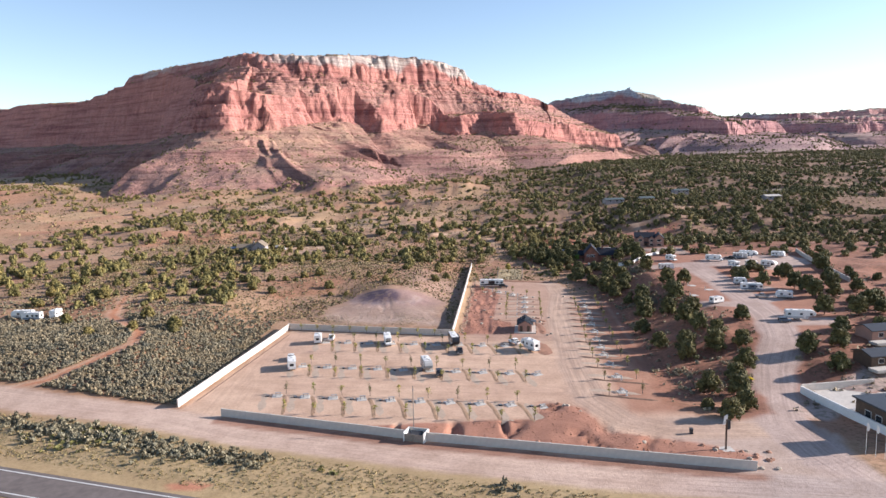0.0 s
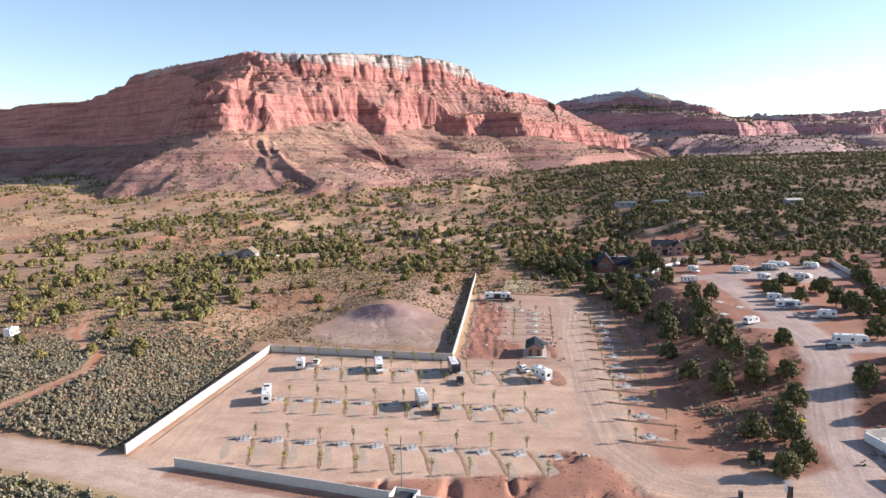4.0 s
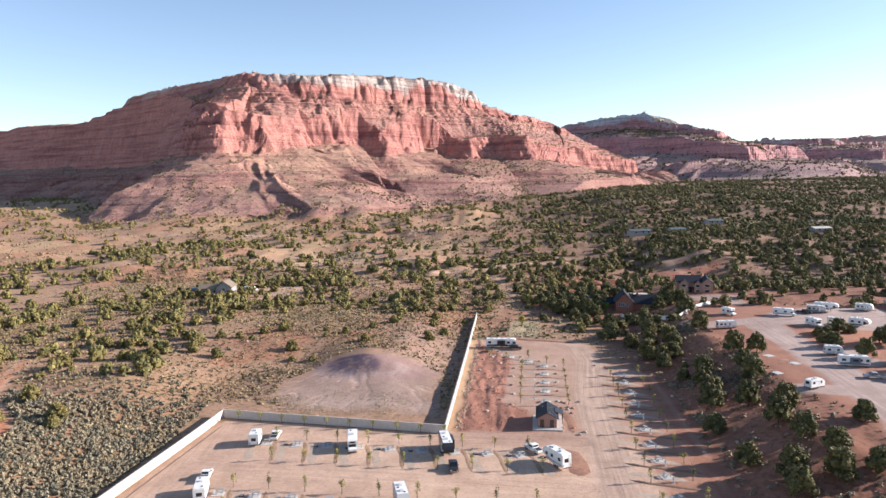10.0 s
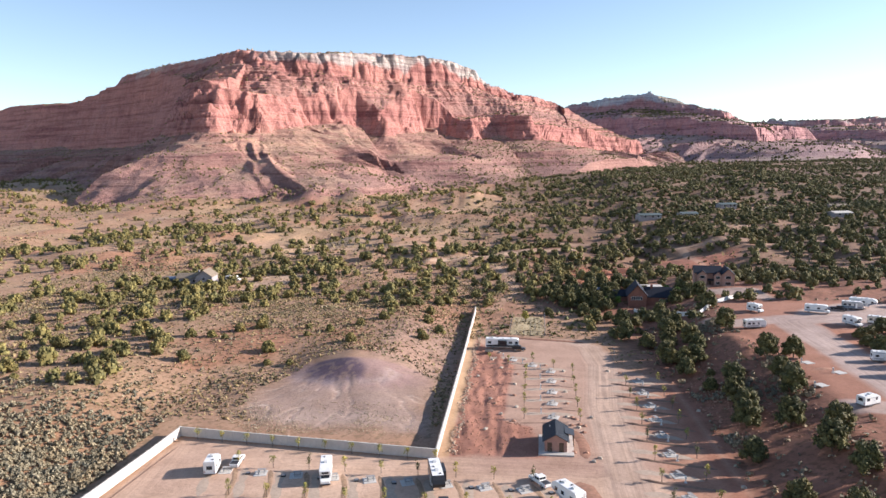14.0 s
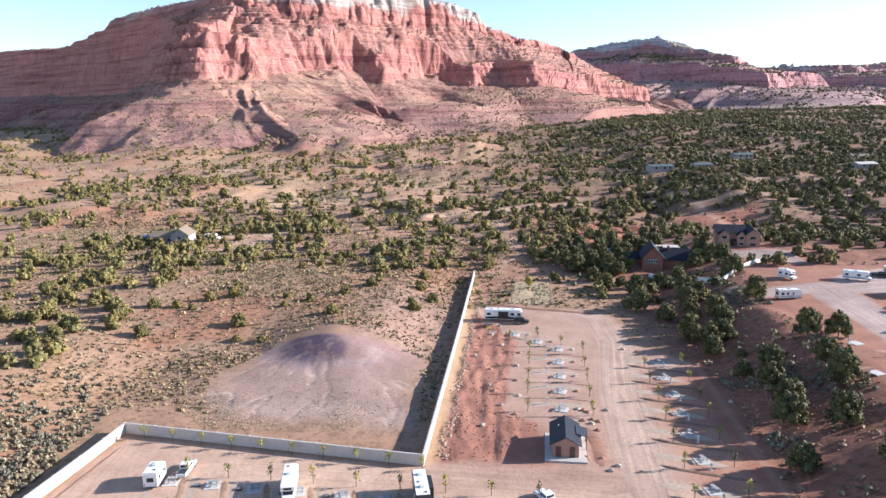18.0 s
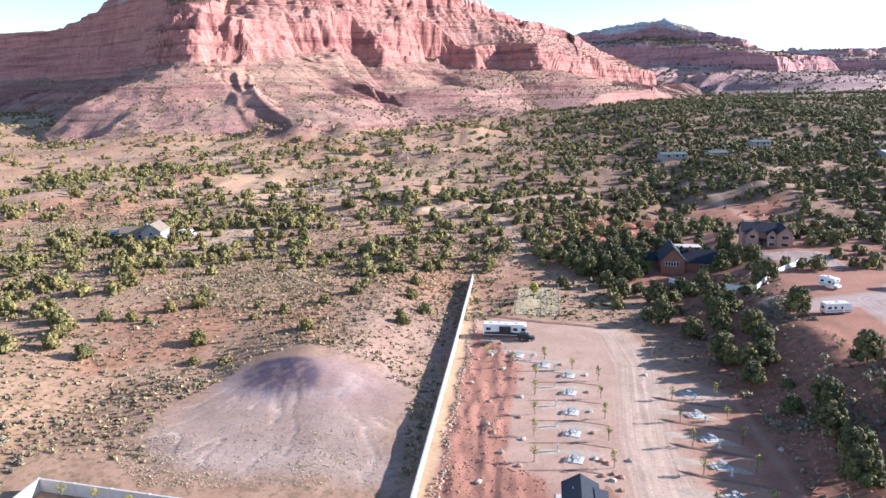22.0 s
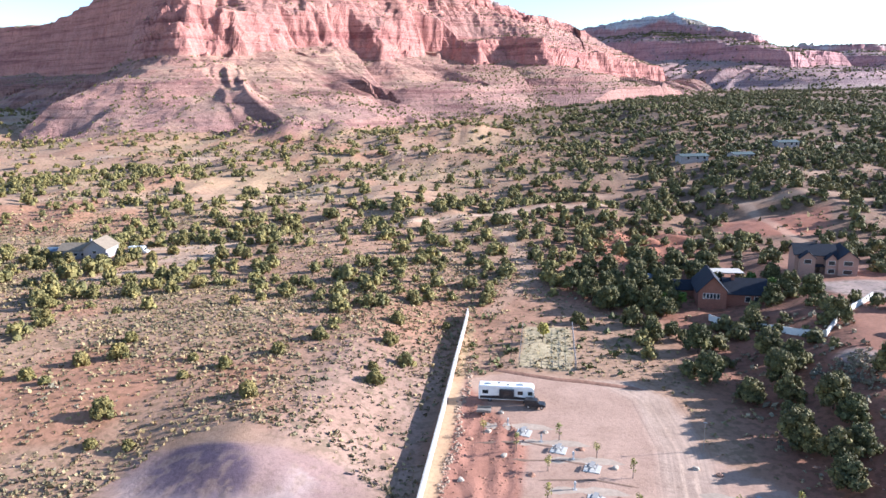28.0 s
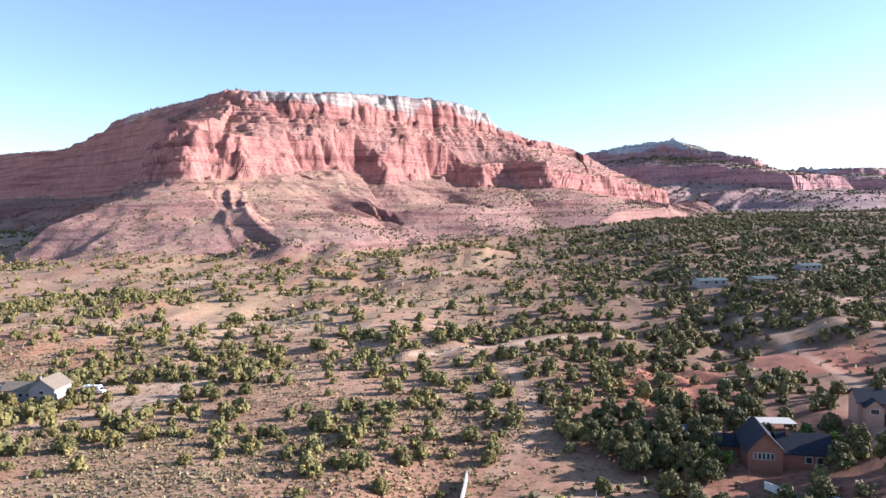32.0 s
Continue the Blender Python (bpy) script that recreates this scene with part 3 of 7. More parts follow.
def mesa(name, label, upper, lower, xs, behind, seed=1, big=1.0, step=0.9, west=-9999, cap=True, material=None):
    """upper, lower: the edges of the two cliff tiers, each a ring of (x, y, top, foot, reach of the slope below)."""
    lo = np.array([p for p in lower if p[2] > 0], float)
    up = np.array([p for p in upper if p[2] > 0], float)
    order = np.argsort(lo[:, 0])
    y2 = np.interp(xs, lo[order, 0], lo[order, 1])
    order = np.argsort(up[:, 0])
    y1 = np.interp(xs, up[order, 0], up[order, 1], left=0, right=0)
    reach = np.interp(xs, lo[np.argsort(lo[:, 0]), 0], lo[np.argsort(lo[:, 0]), 4]) + 130
    for _ in range(6):
        y2[1:-1] = (y2[:-2] + 2 * y2[1:-1] + y2[2:]) / 4
        y1[1:-1] = (y1[:-2] + 2 * y1[1:-1] + y1[2:]) / 4
    w2, w1 = 42 * big, 28 * big
    y1 = np.maximum(y1, y2 + w1 + w2 + 20)
    n0, n2, n1 = int(reach.max() / 3.0 / big), int(2 * w2 / step), int(2 * w1 / step)
    rows = [y2 - w2 - reach * (1 - k / n0) for k in range(n0)]
    rows += [y2 - w2 + 2 * w2 * k / n2 for k in range(n2)]
    rows += [y2 + w2 + (y1 - w1 - y2 - w2) * k / 60 for k in range(60)]
    rows += [y1 - w1 + 2 * w1 * k / n1 for k in range(n1)]
    rows += [y1 + w1 + behind * (k / 14) ** 1.6 for k in range(15)]
    y = np.array(rows)
    x = np.broadcast_to(xs, y.shape).copy()
    ground_ = ground_z(x, y) - 2.5
    # lower tier: cliff over talus
    d, s, (top2, foot2, reach2) = edge_of(x, y, lower)
    col = ridged(x, y, 42 * big, seed + 2)
    flute = ridged(x, y, 15 * big, seed + 3)
    fine = fbm(x, y, 6 * big, seed + 4, 3)
    near = np.exp(-(d / (90 * big)) ** 2)
    calm = 1 - 0.62 * sm((west - x) / 40)
    d = d + big * near * calm * (20 * fbm(x, y, 110 * big, seed + 1, 2) + 8 * col + 3.6 * flute + 2.2 * fine) - 6 * big
    foot2 = foot2 + 11 * big * fbm(s, 0 * s, 75 * big, seed + 35, 3)
    top2 = top2 + 9 * big * fbm(s, 0 * s + 5, 90 * big, seed + 36, 3)
    wall2 = 7 * big + 8 * big * np.clip(fbm(x, y, 50 * big, seed + 5, 3) + 0.3, 0, 1) + 0.34 * (top2 - foot2)
    fall = np.clip(d / wall2, 0, 1)
    q = np.clip((d - wall2) / reach2, 0, 1)
    lean = s + 22 * big * fbm(s, d, 70 * big, seed + 6, 2)
    rib = ridged(lean, d * 0.22, 58 * big, seed + 7, 3)
    rill = ridged(lean * 1.2, d * 0.3, 21 * big, seed + 8, 3)
    cone = fbm(lean, d * 0.1, 120 * big, seed + 9, 2)
    low = ground_ + (foot2 - ground_) * (1 - q) ** (1.55 + 0.5 * cone)
    toe = np.exp(-((q - 0.62) / 0.24) ** 2)
    low = low + big * np.sin(np.pi * np.clip(q, 0, 1)) ** 0.7 * (6 * rib + 5 * rill) * (q > 0) + big * toe * 12 * np.clip(ridged(lean * 1.1, d * 0.30, 27 * big, seed + 10, 2), -0.3, 1) * (q > 0)
    cliff = foot2 + (top2 - foot2) * (1 - fall)
    rise = 0.09 * np.clip(-d, 0, 300)
    z2 = np.where(d < 0, top2 + rise, np.where(d < wall2, cliff, low))
    # upper tier: pale cap over a ledged slope
    e, s1, (top1, foot1, reach1) = edge_of(x, y, upper)
    col1 = ridged(x, y, 34 * big, seed + 12)
    knob = ridged(x, y, 13 * big, seed + 13, 2)
    near1 = np.exp(-(e / (60 * big)) ** 2)
    e = e + big * near1 * calm * (14 * fbm(x, y, 80 * big, seed + 11, 2) + 7 * col1 + 4.5 * knob + 2.2 * fine) - 3 * big
    foot1 = foot1 + 10 * big * fbm(s1, 0 * s1, 60 * big, seed + 37, 3)
    top1 = top1 + big * np.exp(-(e / (14 * big)) ** 2) * (4 * col1 * np.clip(knob, 0, 1) + 3 * fine)
    wall1 = 6 * big + 0.30 * (top1 - foot1)
    q1 = np.clip((e - wall1) / (0.72 * reach1), 0, 1.6)
    skirt = foot1 - (foot1 - top2) * q1 + big * (3.5 * ridged(s1, e * 0.3, 46 * big, seed + 14, 3) + 1.5 * fine + 1.2 * flute) * np.clip(q1 * 4, 0, 1)
    z1 = np.where(e < 0, top1 - 0.03 * np.clip(-e, 0, 200) + big * 1.5 * fbm(x, y, 30 * big, seed + 15, 3), np.where(e < wall1, foot1 + (top1 - foot1) * (1 - np.clip(e / wall1, 0, 1)), skirt))
    over = np.clip(z1 - top2, 0, None)
    z = np.where(d < 0, np.maximum(z1, z2), z2 + over * (1 - fall))
    z1 = np.where(d < 0, z1, -50)
    stepped, hard = bedded(z, x, y, seed + 20, thin=2.2 * big, thick=7.5 * big)
    on_talus = (z2 >= z1) & (d > wall2)
    on_cap = (z1 >= z2) & (e < wall1) & (e > -2)
    keep = np.where(on_talus, 0.22 * np.clip(1 - 1.3 * q, 0, 1) + 0.05, np.where((z2 >= z1) & (d > 0), 0.8, 1.0)) * (1 - 0.6 * on_cap)
    z = z + (stepped - z) * keep
    z = np.where(on_talus & (q >= 1), np.minimum(z, ground_), z)
    z = np.maximum(z, ground_ - 6)
    front = np.clip(1 - np.arange(len(y)) / 10.0, 0, 1)[:, None]
    z = z * (1 - front) + (ground_ - 8) * front
    # what each spot is made of
    zx, zy = np.gradient(z, axis=1) / np.gradient(x, axis=1), np.gradient(z, axis=0) / np.maximum(np.gradient(y, axis=0), 0.05)
    tilt = np.hypot(zx, zy)
    mot = fbm(x, y, 55, seed + 30, 4)
    c = np.zeros((*x.shape, 3)) + np.array((0.43, 0.245, 0.20))
    c = blend(c, sm(hard * 1.2 - 0.1 + 0.6 * mot), (0.52, 0.255, 0.21))
    c = blend(c, 0.6 * sm((z - foot1 + 40) / 60) * (~on_talus), (0.49, 0.285, 0.225))
    c = blend(c, 0.85 * ((d > -3) & (d < wall2 + 4)) * (z2 >= z1 - 2), (0.53, 0.245, 0.205))
    c = blend(c, on_talus * sm(1.25 - q * 1.3), (0.445, 0.252, 0.195))
    c = blend(c, on_talus * 0.7 * sm((q - 0.45) / 0.4 + 0.6 * mot), (0.35, 0.212, 0.178))
    c = blend(c, on_talus * 0.6 * np.exp(-((q - 0.42 + 0.05 * mot) / 0.05) ** 2), (0.33, 0.17, 0.15))
    c = blend(c, 0.5 * sm((0.75 - tilt) / 0.3) * sm(0.5 + mot) * (~on_cap), (0.42, 0.31, 0.20))
    band = np.where(e < wall1, (z - foot1) / np.maximum(top1 - foot1, 1), 0)
    c = blend(c, ((z1 >= z2) & (e < wall1 + 6)).astype(float), (0.50, 0.235, 0.195))
    if cap:
        c = blend(c, on_cap * sm((band - 0.55 + 0.22 * col1 + 0.3 * mot) / 0.14) * sm((top1 - foot1 - 16) / 14), (0.53, 0.475, 0.425))
    c = blend(c, ((e < -1) & (z1 >= z2)).astype(float), (0.40, 0.31, 0.22))
    me = mesh_from(name, np.stack([x, y, z], -1).reshape(-1, 3), grid_faces(x.shape[1], x.shape[0]), [material or ROCK], False)
    at = me.attributes.new("bed", "FLOAT_COLOR", "POINT")
    at.data.foreach_set("color", np.concatenate([c, np.ones((*x.shape, 1))], -1).astype(np.float32).ravel())
    ob = tagged(new(name, me), label, "mesa", kind="structure")
    return np.stack([x, y, z, tilt, np.where(on_talus, q, np.where(e < 0, -1, -0.5))], -1)


NEAR_UPPER = [(-770, 1500, 222, 205, 120), (-722, 1400, 231, 213, 120), (-620, 1305, 229, 210, 110), (-535, 1235, 227, 208, 105), (-440, 1150, 224, 205, 95), (-378, 1080, 222, 203, 80), (-330, 1080, 219, 196, 80), (-295, 1098, 217, 190, 60), (-250, 1140, 222, 188, 70), (-212, 1186, 228, 190, 80), (-172, 1243, 232, 192, 110), (-138, 1287, 234, 194, 75),
              (-98, 1328, 232, 194, 90), (-52, 1372, 224, 188, 150), (-25, 1402, 200, 180, 130), (20, 1480, 190, 178, 160), (70, 1540, 187, 172, 170), (125, 1600, 172, 160, 170), (160, 1900, -1, 150, 100), (-600, 1700, -1, 150, 100)]
NEAR_LOWER = [(-1500, 1900, 205, 105, 400), (-970, 1500, 190, 98, 330), (-770, 1400, 184, 98, 280), (-600, 1290, 174, 97, 220), (-470, 1125, 166, 96, 170), (-410, 1000, 166, 95, 110), (-386, 962, 165, 95, 95), (-372, 942, 163, 95, 105), (-350, 934, 158, 96, 185), (-316, 956, 150, 98, 235), (-290, 1040, 146, 108, 265), (-236, 1078, 141, 110, 270), (-214, 1112, 142, 112, 260), (-176, 1105, 134, 96, 230), (-150, 1215, 142, 112, 290),
              (-104, 1248, 138, 110, 240), (-54, 1212, 128, 96, 230), (-18, 1266, 134, 104, 240), (40, 1228, 126, 94, 200), (80, 1330, 120, 84, 170), (145, 1420, 112, 76, 150), (270, 1560, 96, 66, 140), (330, 2200, -1, 60, 100), (-1500, 2200, -1, 60, 100)]
near_rows = mesa("mesa_near", "red sandstone mesa with a pale cap and talus skirts", NEAR_UPPER, NEAR_LOWER,
                 np.concatenate([np.arange(-1500, -960, 12.0), np.arange(-960, -420, 2.2), np.arange(-420, 60, 1.7), np.arange(60, 330, 3.0)]), 380, seed=3, west=-385)
FAR_UPPER = [(60, 2120, 178, 165, 120), (180, 2010, 206, 190, 120), (256, 1960, 216, 186, 120), (312, 1925, 221, 186, 120), (350, 1890, 222, 186, 110), (385, 1860, 200, 182, 100), (443, 1800, 180, 162, 110), (500, 1770, 170, 152, 110), (540, 1800, 160, 146, 120), (600, 1950, 154, 140, 140), (640, 2300, -1, 140, 100), (80, 2400, -1, 140, 100)]
FAR_LOWER = [(-60, 2050, 140, 112, 320), (60, 1960, 148, 116, 290), (200, 1880, 152, 118, 270), (300, 1800, 152, 118, 260), (400, 1720, 146, 114, 240), (470, 1650, 134, 108, 230), (520, 1610, 118, 98, 220), (575, 1720, 120, 98, 230), (640, 1900, 132, 100, 300), (760, 2000, 140, 104, 280), (800, 2400, -1, 70, 100), (-60, 2400, -1, 70, 100)]
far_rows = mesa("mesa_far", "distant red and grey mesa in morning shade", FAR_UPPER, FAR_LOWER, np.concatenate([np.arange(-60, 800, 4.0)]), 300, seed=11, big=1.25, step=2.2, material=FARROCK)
THIRD_UPPER = [(560, 2420, 166, 152, 150), (700, 2330, 170, 150, 160), (850, 2260, 172, 154, 170), (975, 2230, 166, 150, 160), (1060, 2330, 160, 146, 170), (1500, 2420, 158, 142, 170), (2300, 2500, 158, 140, 170), (2300, 2800, -1, 130, 100), (560, 2800, -1, 130, 100)]
THIRD_LOWER = [(560, 2260, 132, 106, 300), (700, 2180, 134, 106, 300), (840, 2080, 132, 104, 280), (960, 1980, 120, 96, 240), (1010, 2060, 122, 98, 260), (1080, 2200, 130, 104, 320), (1500, 2280, 128, 104, 320), (2300, 2360, 128, 104, 320), (2300, 2900, -1, 70, 100), (560, 2900, -1, 70, 100)]
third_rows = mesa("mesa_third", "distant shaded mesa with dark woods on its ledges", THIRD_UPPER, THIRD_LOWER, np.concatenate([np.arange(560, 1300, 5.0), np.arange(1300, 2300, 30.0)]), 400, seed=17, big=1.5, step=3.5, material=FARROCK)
LAST_UPPER = [(900, 3300, 206, 185, 200), (1330, 3150, 212, 190, 200), (1590, 3120, 224, 196, 200), (2700, 3250, 228, 196, 200), (2700, 3700, -1, 170, 100), (900, 3700, -1, 170, 100)]
LAST_LOWER = [(900, 3100, 160, 120, 300), (1330, 2960, 164, 120, 300), (1600, 2930, 166, 120, 300), (2700, 3050, 170, 120, 300), (2700, 3800, -1, 100, 100), (900, 3800, -1, 100, 100)]
mesa("mesa_distant", "mesa on the horizon with pale blue-grey haze in its colour", LAST_UPPER, LAST_LOWER, np.arange(900, 2700, 14.0), 400, seed=23, big=2.0, step=8.0, cap=False, material=HAZEROCK)

# ---- woods and scrub ----
def blob(n, rng, lumps):
    """Tufts of a crown: small leaf-spray triangles on lumps. Returns vertices and triangles."""
    v, f = [], []
    c = lumps[rng.choice(len(lumps), n, p=lumps[:, 3] ** 2 / (lumps[:, 3] ** 2).sum())]
    d = rng.normal(size=(n, 3))
    d /= np.linalg.norm(d, axis=1)[:, None]
    p = c[:, :3] + d * c[:, 3:] * rng.uniform(0.72, 1.12, (n, 1))
    return p, d


def tufts(p, d, size, rng):
    n = len(p)
    r = rng.normal(size=(n, 3))
    a = np.cross(d, r)
    a /= np.linalg.norm(a, axis=1)[:, None]
    b = np.cross(d, a) + d * rng.uniform(-0.5, 0.9, (n, 1))
    s = size * rng.uniform(0.6, 1.3, (n, 1))
    v = np.stack([p - a * s, p + a * s, p + b * s * 1.5 + d * s * 0.4, p - b * s * 0.9], 1).reshape(-1, 3)
    i = np.arange(n)[:, None] * 4
    return v, np.concatenate([i + [0, 1, 2], i + [1, 0, 3]])


def core(lumps, shrink, rings=4, segs=7):
    vs, fs, o = [], [], 0
    for x, y, z, r in lumps:
        a = np.linspace(0, np.pi, rings + 1)[:, None]
        b = np.linspace(0, 2 * np.pi, segs + 1)[None, :-1]
        q = np.stack([x + r * shrink * np.sin(a) * np.cos(b), y + r * shrink * np.sin(a) * np.sin(b), z + r * shrink * np.cos(a) + 0 * b], -1).reshape(-1, 3)
        for i in range(rings):
            for j in range(segs):
                k, l = i * segs + j, i * segs + (j + 1) % segs
                if i < rings - 1:
                    fs.append((o + k, o + k + segs, o + l + segs))
                if i > 0:
                    fs.append((o + l, o + k, o + l + segs))
        vs.append(q)
        o += len(q)
    return np.concatenate(vs), np.array(fs)


def crown_shape(rng, height, width, lumps_n):
    """Lumps of a full, rounded juniper crown, from near the ground up."""
    l = [(0, 0, height * 0.42, width * 0.33), (0.06 * width, 0, height * 0.64, width * 0.26)]
    for i in range(lumps_n):
        h = rng.uniform(0.2, 0.88)
        spread = width * 0.36 * (1.0 - 0.75 * (max(h - 0.4, 0) / 0.6) ** 1.5) * rng.uniform(0.7, 1.15)
        t = rng.uniform(0, 2 * np.pi)
        r = width * rng.uniform(0.13, 0.25) * (1.1 - 0.35 * h)
        l.append((spread * np.cos(t), spread * np.sin(t), h * height - r * 0.3, r))
    return np.array(l)


def plant(rng, height, width, lumps_n, tuft_n, size, rings=3, segs=6):
    l = crown_shape(rng, height, width, lumps_n)
    p, d = blob(tuft_n, rng, l)
    v, f = tufts(p, d, size, rng)
    cv, cf = core(l, 0.80, rings, segs)
    cv = cv * (1 + rng.uniform(-0.10, 0.12, (len(cv), 1)) * np.array((1, 1, 0.6)))
    return np.concatenate([v, cv]), np.concatenate([f, cf + len(v)])


def scatter(name, label, category, spots, kinds, material, rng, sink=0.1, heights=None):
    """Many plants in one mesh. spots: x, y, scale."""
    vs, fs, o = [], [], 0
    spots = np.asarray(spots)
    zz = ground_z(spots[:, 0], spots[:, 1]) if heights is None else heights
    pick = rng.randint(0, len(kinds), len(spots))
    turn = rng.uniform(0, 2 * np.pi, len(spots))
    tall = rng.uniform(0.8, 1.15, len(spots))
    for k, (kv, kf) in enumerate(kinds):
        w = np.where(pick == k)[0]
        if not len(w):
            continue
        c, s, q = np.cos(turn[w])[:, None], np.sin(turn[w])[:, None], spots[w, 2][:, None]
        x = (kv[None, :, 0] * c - kv[None, :, 1] * s) * q + spots[w, 0][:, None]
        y = (kv[None, :, 0] * s + kv[None, :, 1] * c) * q + spots[w, 1][:, None]
        z = kv[None, :, 2] * q * tall[w][:, None] + (zz[w] - sink * spots[w, 2])[:, None]
        vs.append(np.stack([x, y, z], -1).reshape(-1, 3))
        fs.append((kf[None] + (np.arange(len(w)) * len(kv))[:, None, None]).reshape(-1, 3) + o)
        o += len(w) * len(kv)
    me = mesh_from(name, np.concatenate(vs), np.concatenate(fs), [material])
    return tagged(new(name, me), label, category, kind="stuff")


rng = np.random.RandomState(7)


def density(x, y):
    """How thick the junipers stand: in clumps, thicker to the east."""
    clump = sm(fbm(x, y, 34, 41, 3) * 1.8 + 0.42)
    open_ = sm(fbm(x, y, 170, 42, 2) * 2.2 + 0.75)
    east = sm((x + 55) / (120 + 0.45 * np.clip(y - 340, 0, 900)) + 0.12 * fbm(x, y, 120, 43, 2)) * sm((y - 340) / 60)
    d = (0.14 + 0.42 * clump) * (0.35 + 0.65 * open_)
    d = d * (1 - east) + east * (0.42 + 0.5 * clump)
    d = d * (1 - 0.45 * sm((-x - 20) / 60) * sm((480 - y) / 60) * sm((x + 110) / 40))
    d = d * np.where((x < -14) & (y < 340), np.where(x < -95, 0.9, 0.12), 1)
    d = d * np.where((x < -70) & (y < 235), 0.0, 1)
    d = d * np.where((x < -14) & (x > -70) & (y < 300), 0, 1) * np.where((x < 27) & (x > -14) & (y < 345), 0, 1)
    d = d * np.where(inside(x, y, CAMP) > -2, 0, 1) * np.where(inside(x, y, TERRACE) > -2, 0, 1)
    d = d * np.where((y < 150) | (along(x, y, FRONTROAD) < 14), 0, 1)
    for poly in (REDBARE, HOUSEPAD, DRIVE):
        d = d * np.where(inside(x, y, poly) > -1, 0, 1)
    d = d * np.where(inside(x, y, REDGULLY) > 0, 0.45, 1)
    for line in DIRTTRACKS:
        q = along(x, y, line)
        d = d * (q > 4) * (1 + 0.6 * np.exp(-((q - 8) / 5) ** 2))
    for hx, hy, w in HOMES:
        d = d * (np.hypot(x - hx, y - hy + 4) > w)
    return np.clip(d, 0, 1)


HOMES = [(79, 355, 12), (49, 346, 10), (-131, 378, 10), (-121, 386, 6), (96, 568, 12), (122, 570, 9), (157.5, 605, 9), (190, 611, 8), (240, 620, 8), (215, 560, 8)]


def sprinkle(n, x0, x1, y0, y1, power=1.0):
    out = np.zeros((0, 2))
    while len(out) < n:
        x = rng.uniform(x0, x1, 20000)
        y = y0 + (y1 - y0) * rng.rand(20000) ** power
        k = rng.rand(20000) < density(x, y)
        out = np.concatenate([out, np.stack([x, y], -1)[k]])
    return out[:n]


mid_kinds = [plant(rng, 0.98, 1.10, 13, 170, 0.055, 3, 6) for _ in range(8)]
far_kinds = [plant(rng, 0.80, 1.15, 5, 26, 0.085, 2, 5) for _ in range(7)]
bush_kinds = [(v, f) for v, f in (tufts(*blob(10, rng, np.array([(0, 0, 0.22, 0.38), (0.3, 0.1, 0.18, 0.26), (-0.2, 0.25, 0.2, 0.28)])), 0.26, rng) for _ in range(6))]
sage_kinds = [plant(rng, 0.75, 1.15, 4, 17, 0.15, 2, 5) for _ in range(6)]
speck_kinds = [(v, f) for v, f in (tufts(*blob(5, rng, np.array([(0, 0, 0.2, 0.34), (0.3, 0.1, 0.16, 0.22)])), 0.30, rng) for _ in range(6))]


def sizes(n, small, large, power=1.6):
    return small + (large - small) * rng.rand(n) ** power


def apart(spots, gap):
    """Keeps one plant in every square of the given width, so that each stands by itself."""
    cell = np.floor(spots / gap)
    return spots[np.sort(np.unique(cell, axis=0, return_index=True)[1])]


def with_size(spots, small, large, power=1.1):
    return np.column_stack([spots, sizes(len(spots), small, large, power)])


mid_spots = with_size(apart(np.concatenate([sprinkle(3700, -290, 260, 300, 580), sprinkle(420, -290, -95, 225, 310)]), 5.2), 2.0, 5.4, 1.0)
far_spots = with_size(np.concatenate([sprinkle(3900, -700, 300, 580, 1050), sprinkle(6600, -120, 620, 570, 1150), sprinkle(3600, 60, 1500, 700, 1750), sprinkle(2600, -60, 800, 1080, 1500)]), 2.2, 6.0, 1.1)
for spots, kinds, name, label in ((mid_spots, mid_kinds, "woodland", "scattered junipers on the red slope"), (far_spots, far_kinds, "far_woodland", "juniper woods below the cliffs")):
    west_side = spots[:, 0] + rng.normal(0, 40, len(spots)) < 25
    scatter(name, "dark green " + label, "woodland", spots[~west_side], kinds, JUNIPER, rng)
    scatter(name, "olive-green " + label, "woodland", spots[west_side], kinds, PALEJUNIPER, rng)


# ---- building blocks ----
def gz_at(x, y):
    return float(ground_z(np.array([x]), np.array([y]))[0])


def part(name, bm, material, parent, label=""):
    me = bpy.data.meshes.new(name)
    bmesh.ops.recalc_face_normals(bm, faces=bm.faces)
    bm.to_mesh(me)
    bm.free()
    me.materials.append(material)
    ob = new(name, me)
    ob.parent = parent
    if label:
        ob["label"] = label
    return ob


def shared(name, me, parent, m=None):
    ob = new(name, me)
    ob.parent = parent
    if m is not None:
        ob.matrix_basis = m
    return ob


def thing(name, label, category, m, group=""):
    return_ob = tagged(new(name), label, category, group)
    return_ob.empty_display_size = 0.5
    return_ob.matrix_basis = m
    return return_ob


def box(x0, y0, z0, x1, y1, z1, bevel=0.0, bm=None):
    bm = bm or bmesh.new()
    v = [bm.verts.new(p) for p in ((x0, y0, z0), (x1, y0, z0), (x1, y1, z0), (x0, y1, z0), (x0, y0, z1), (x1, y0, z1), (x1, y1, z1), (x0, y1, z1))]
    fs = [bm.faces.new([v[i] for i in q]) for q in ((3, 2, 1, 0), (4, 5, 6, 7), (0, 1, 5, 4), (1, 2, 6, 5), (2, 3, 7, 6), (3, 0, 4, 7))]
    if bevel:
        bmesh.ops.bevel(bm, geom=list({e for f in fs for e in f.edges}), offset=bevel, segments=2, affect="EDGES")
    return bm


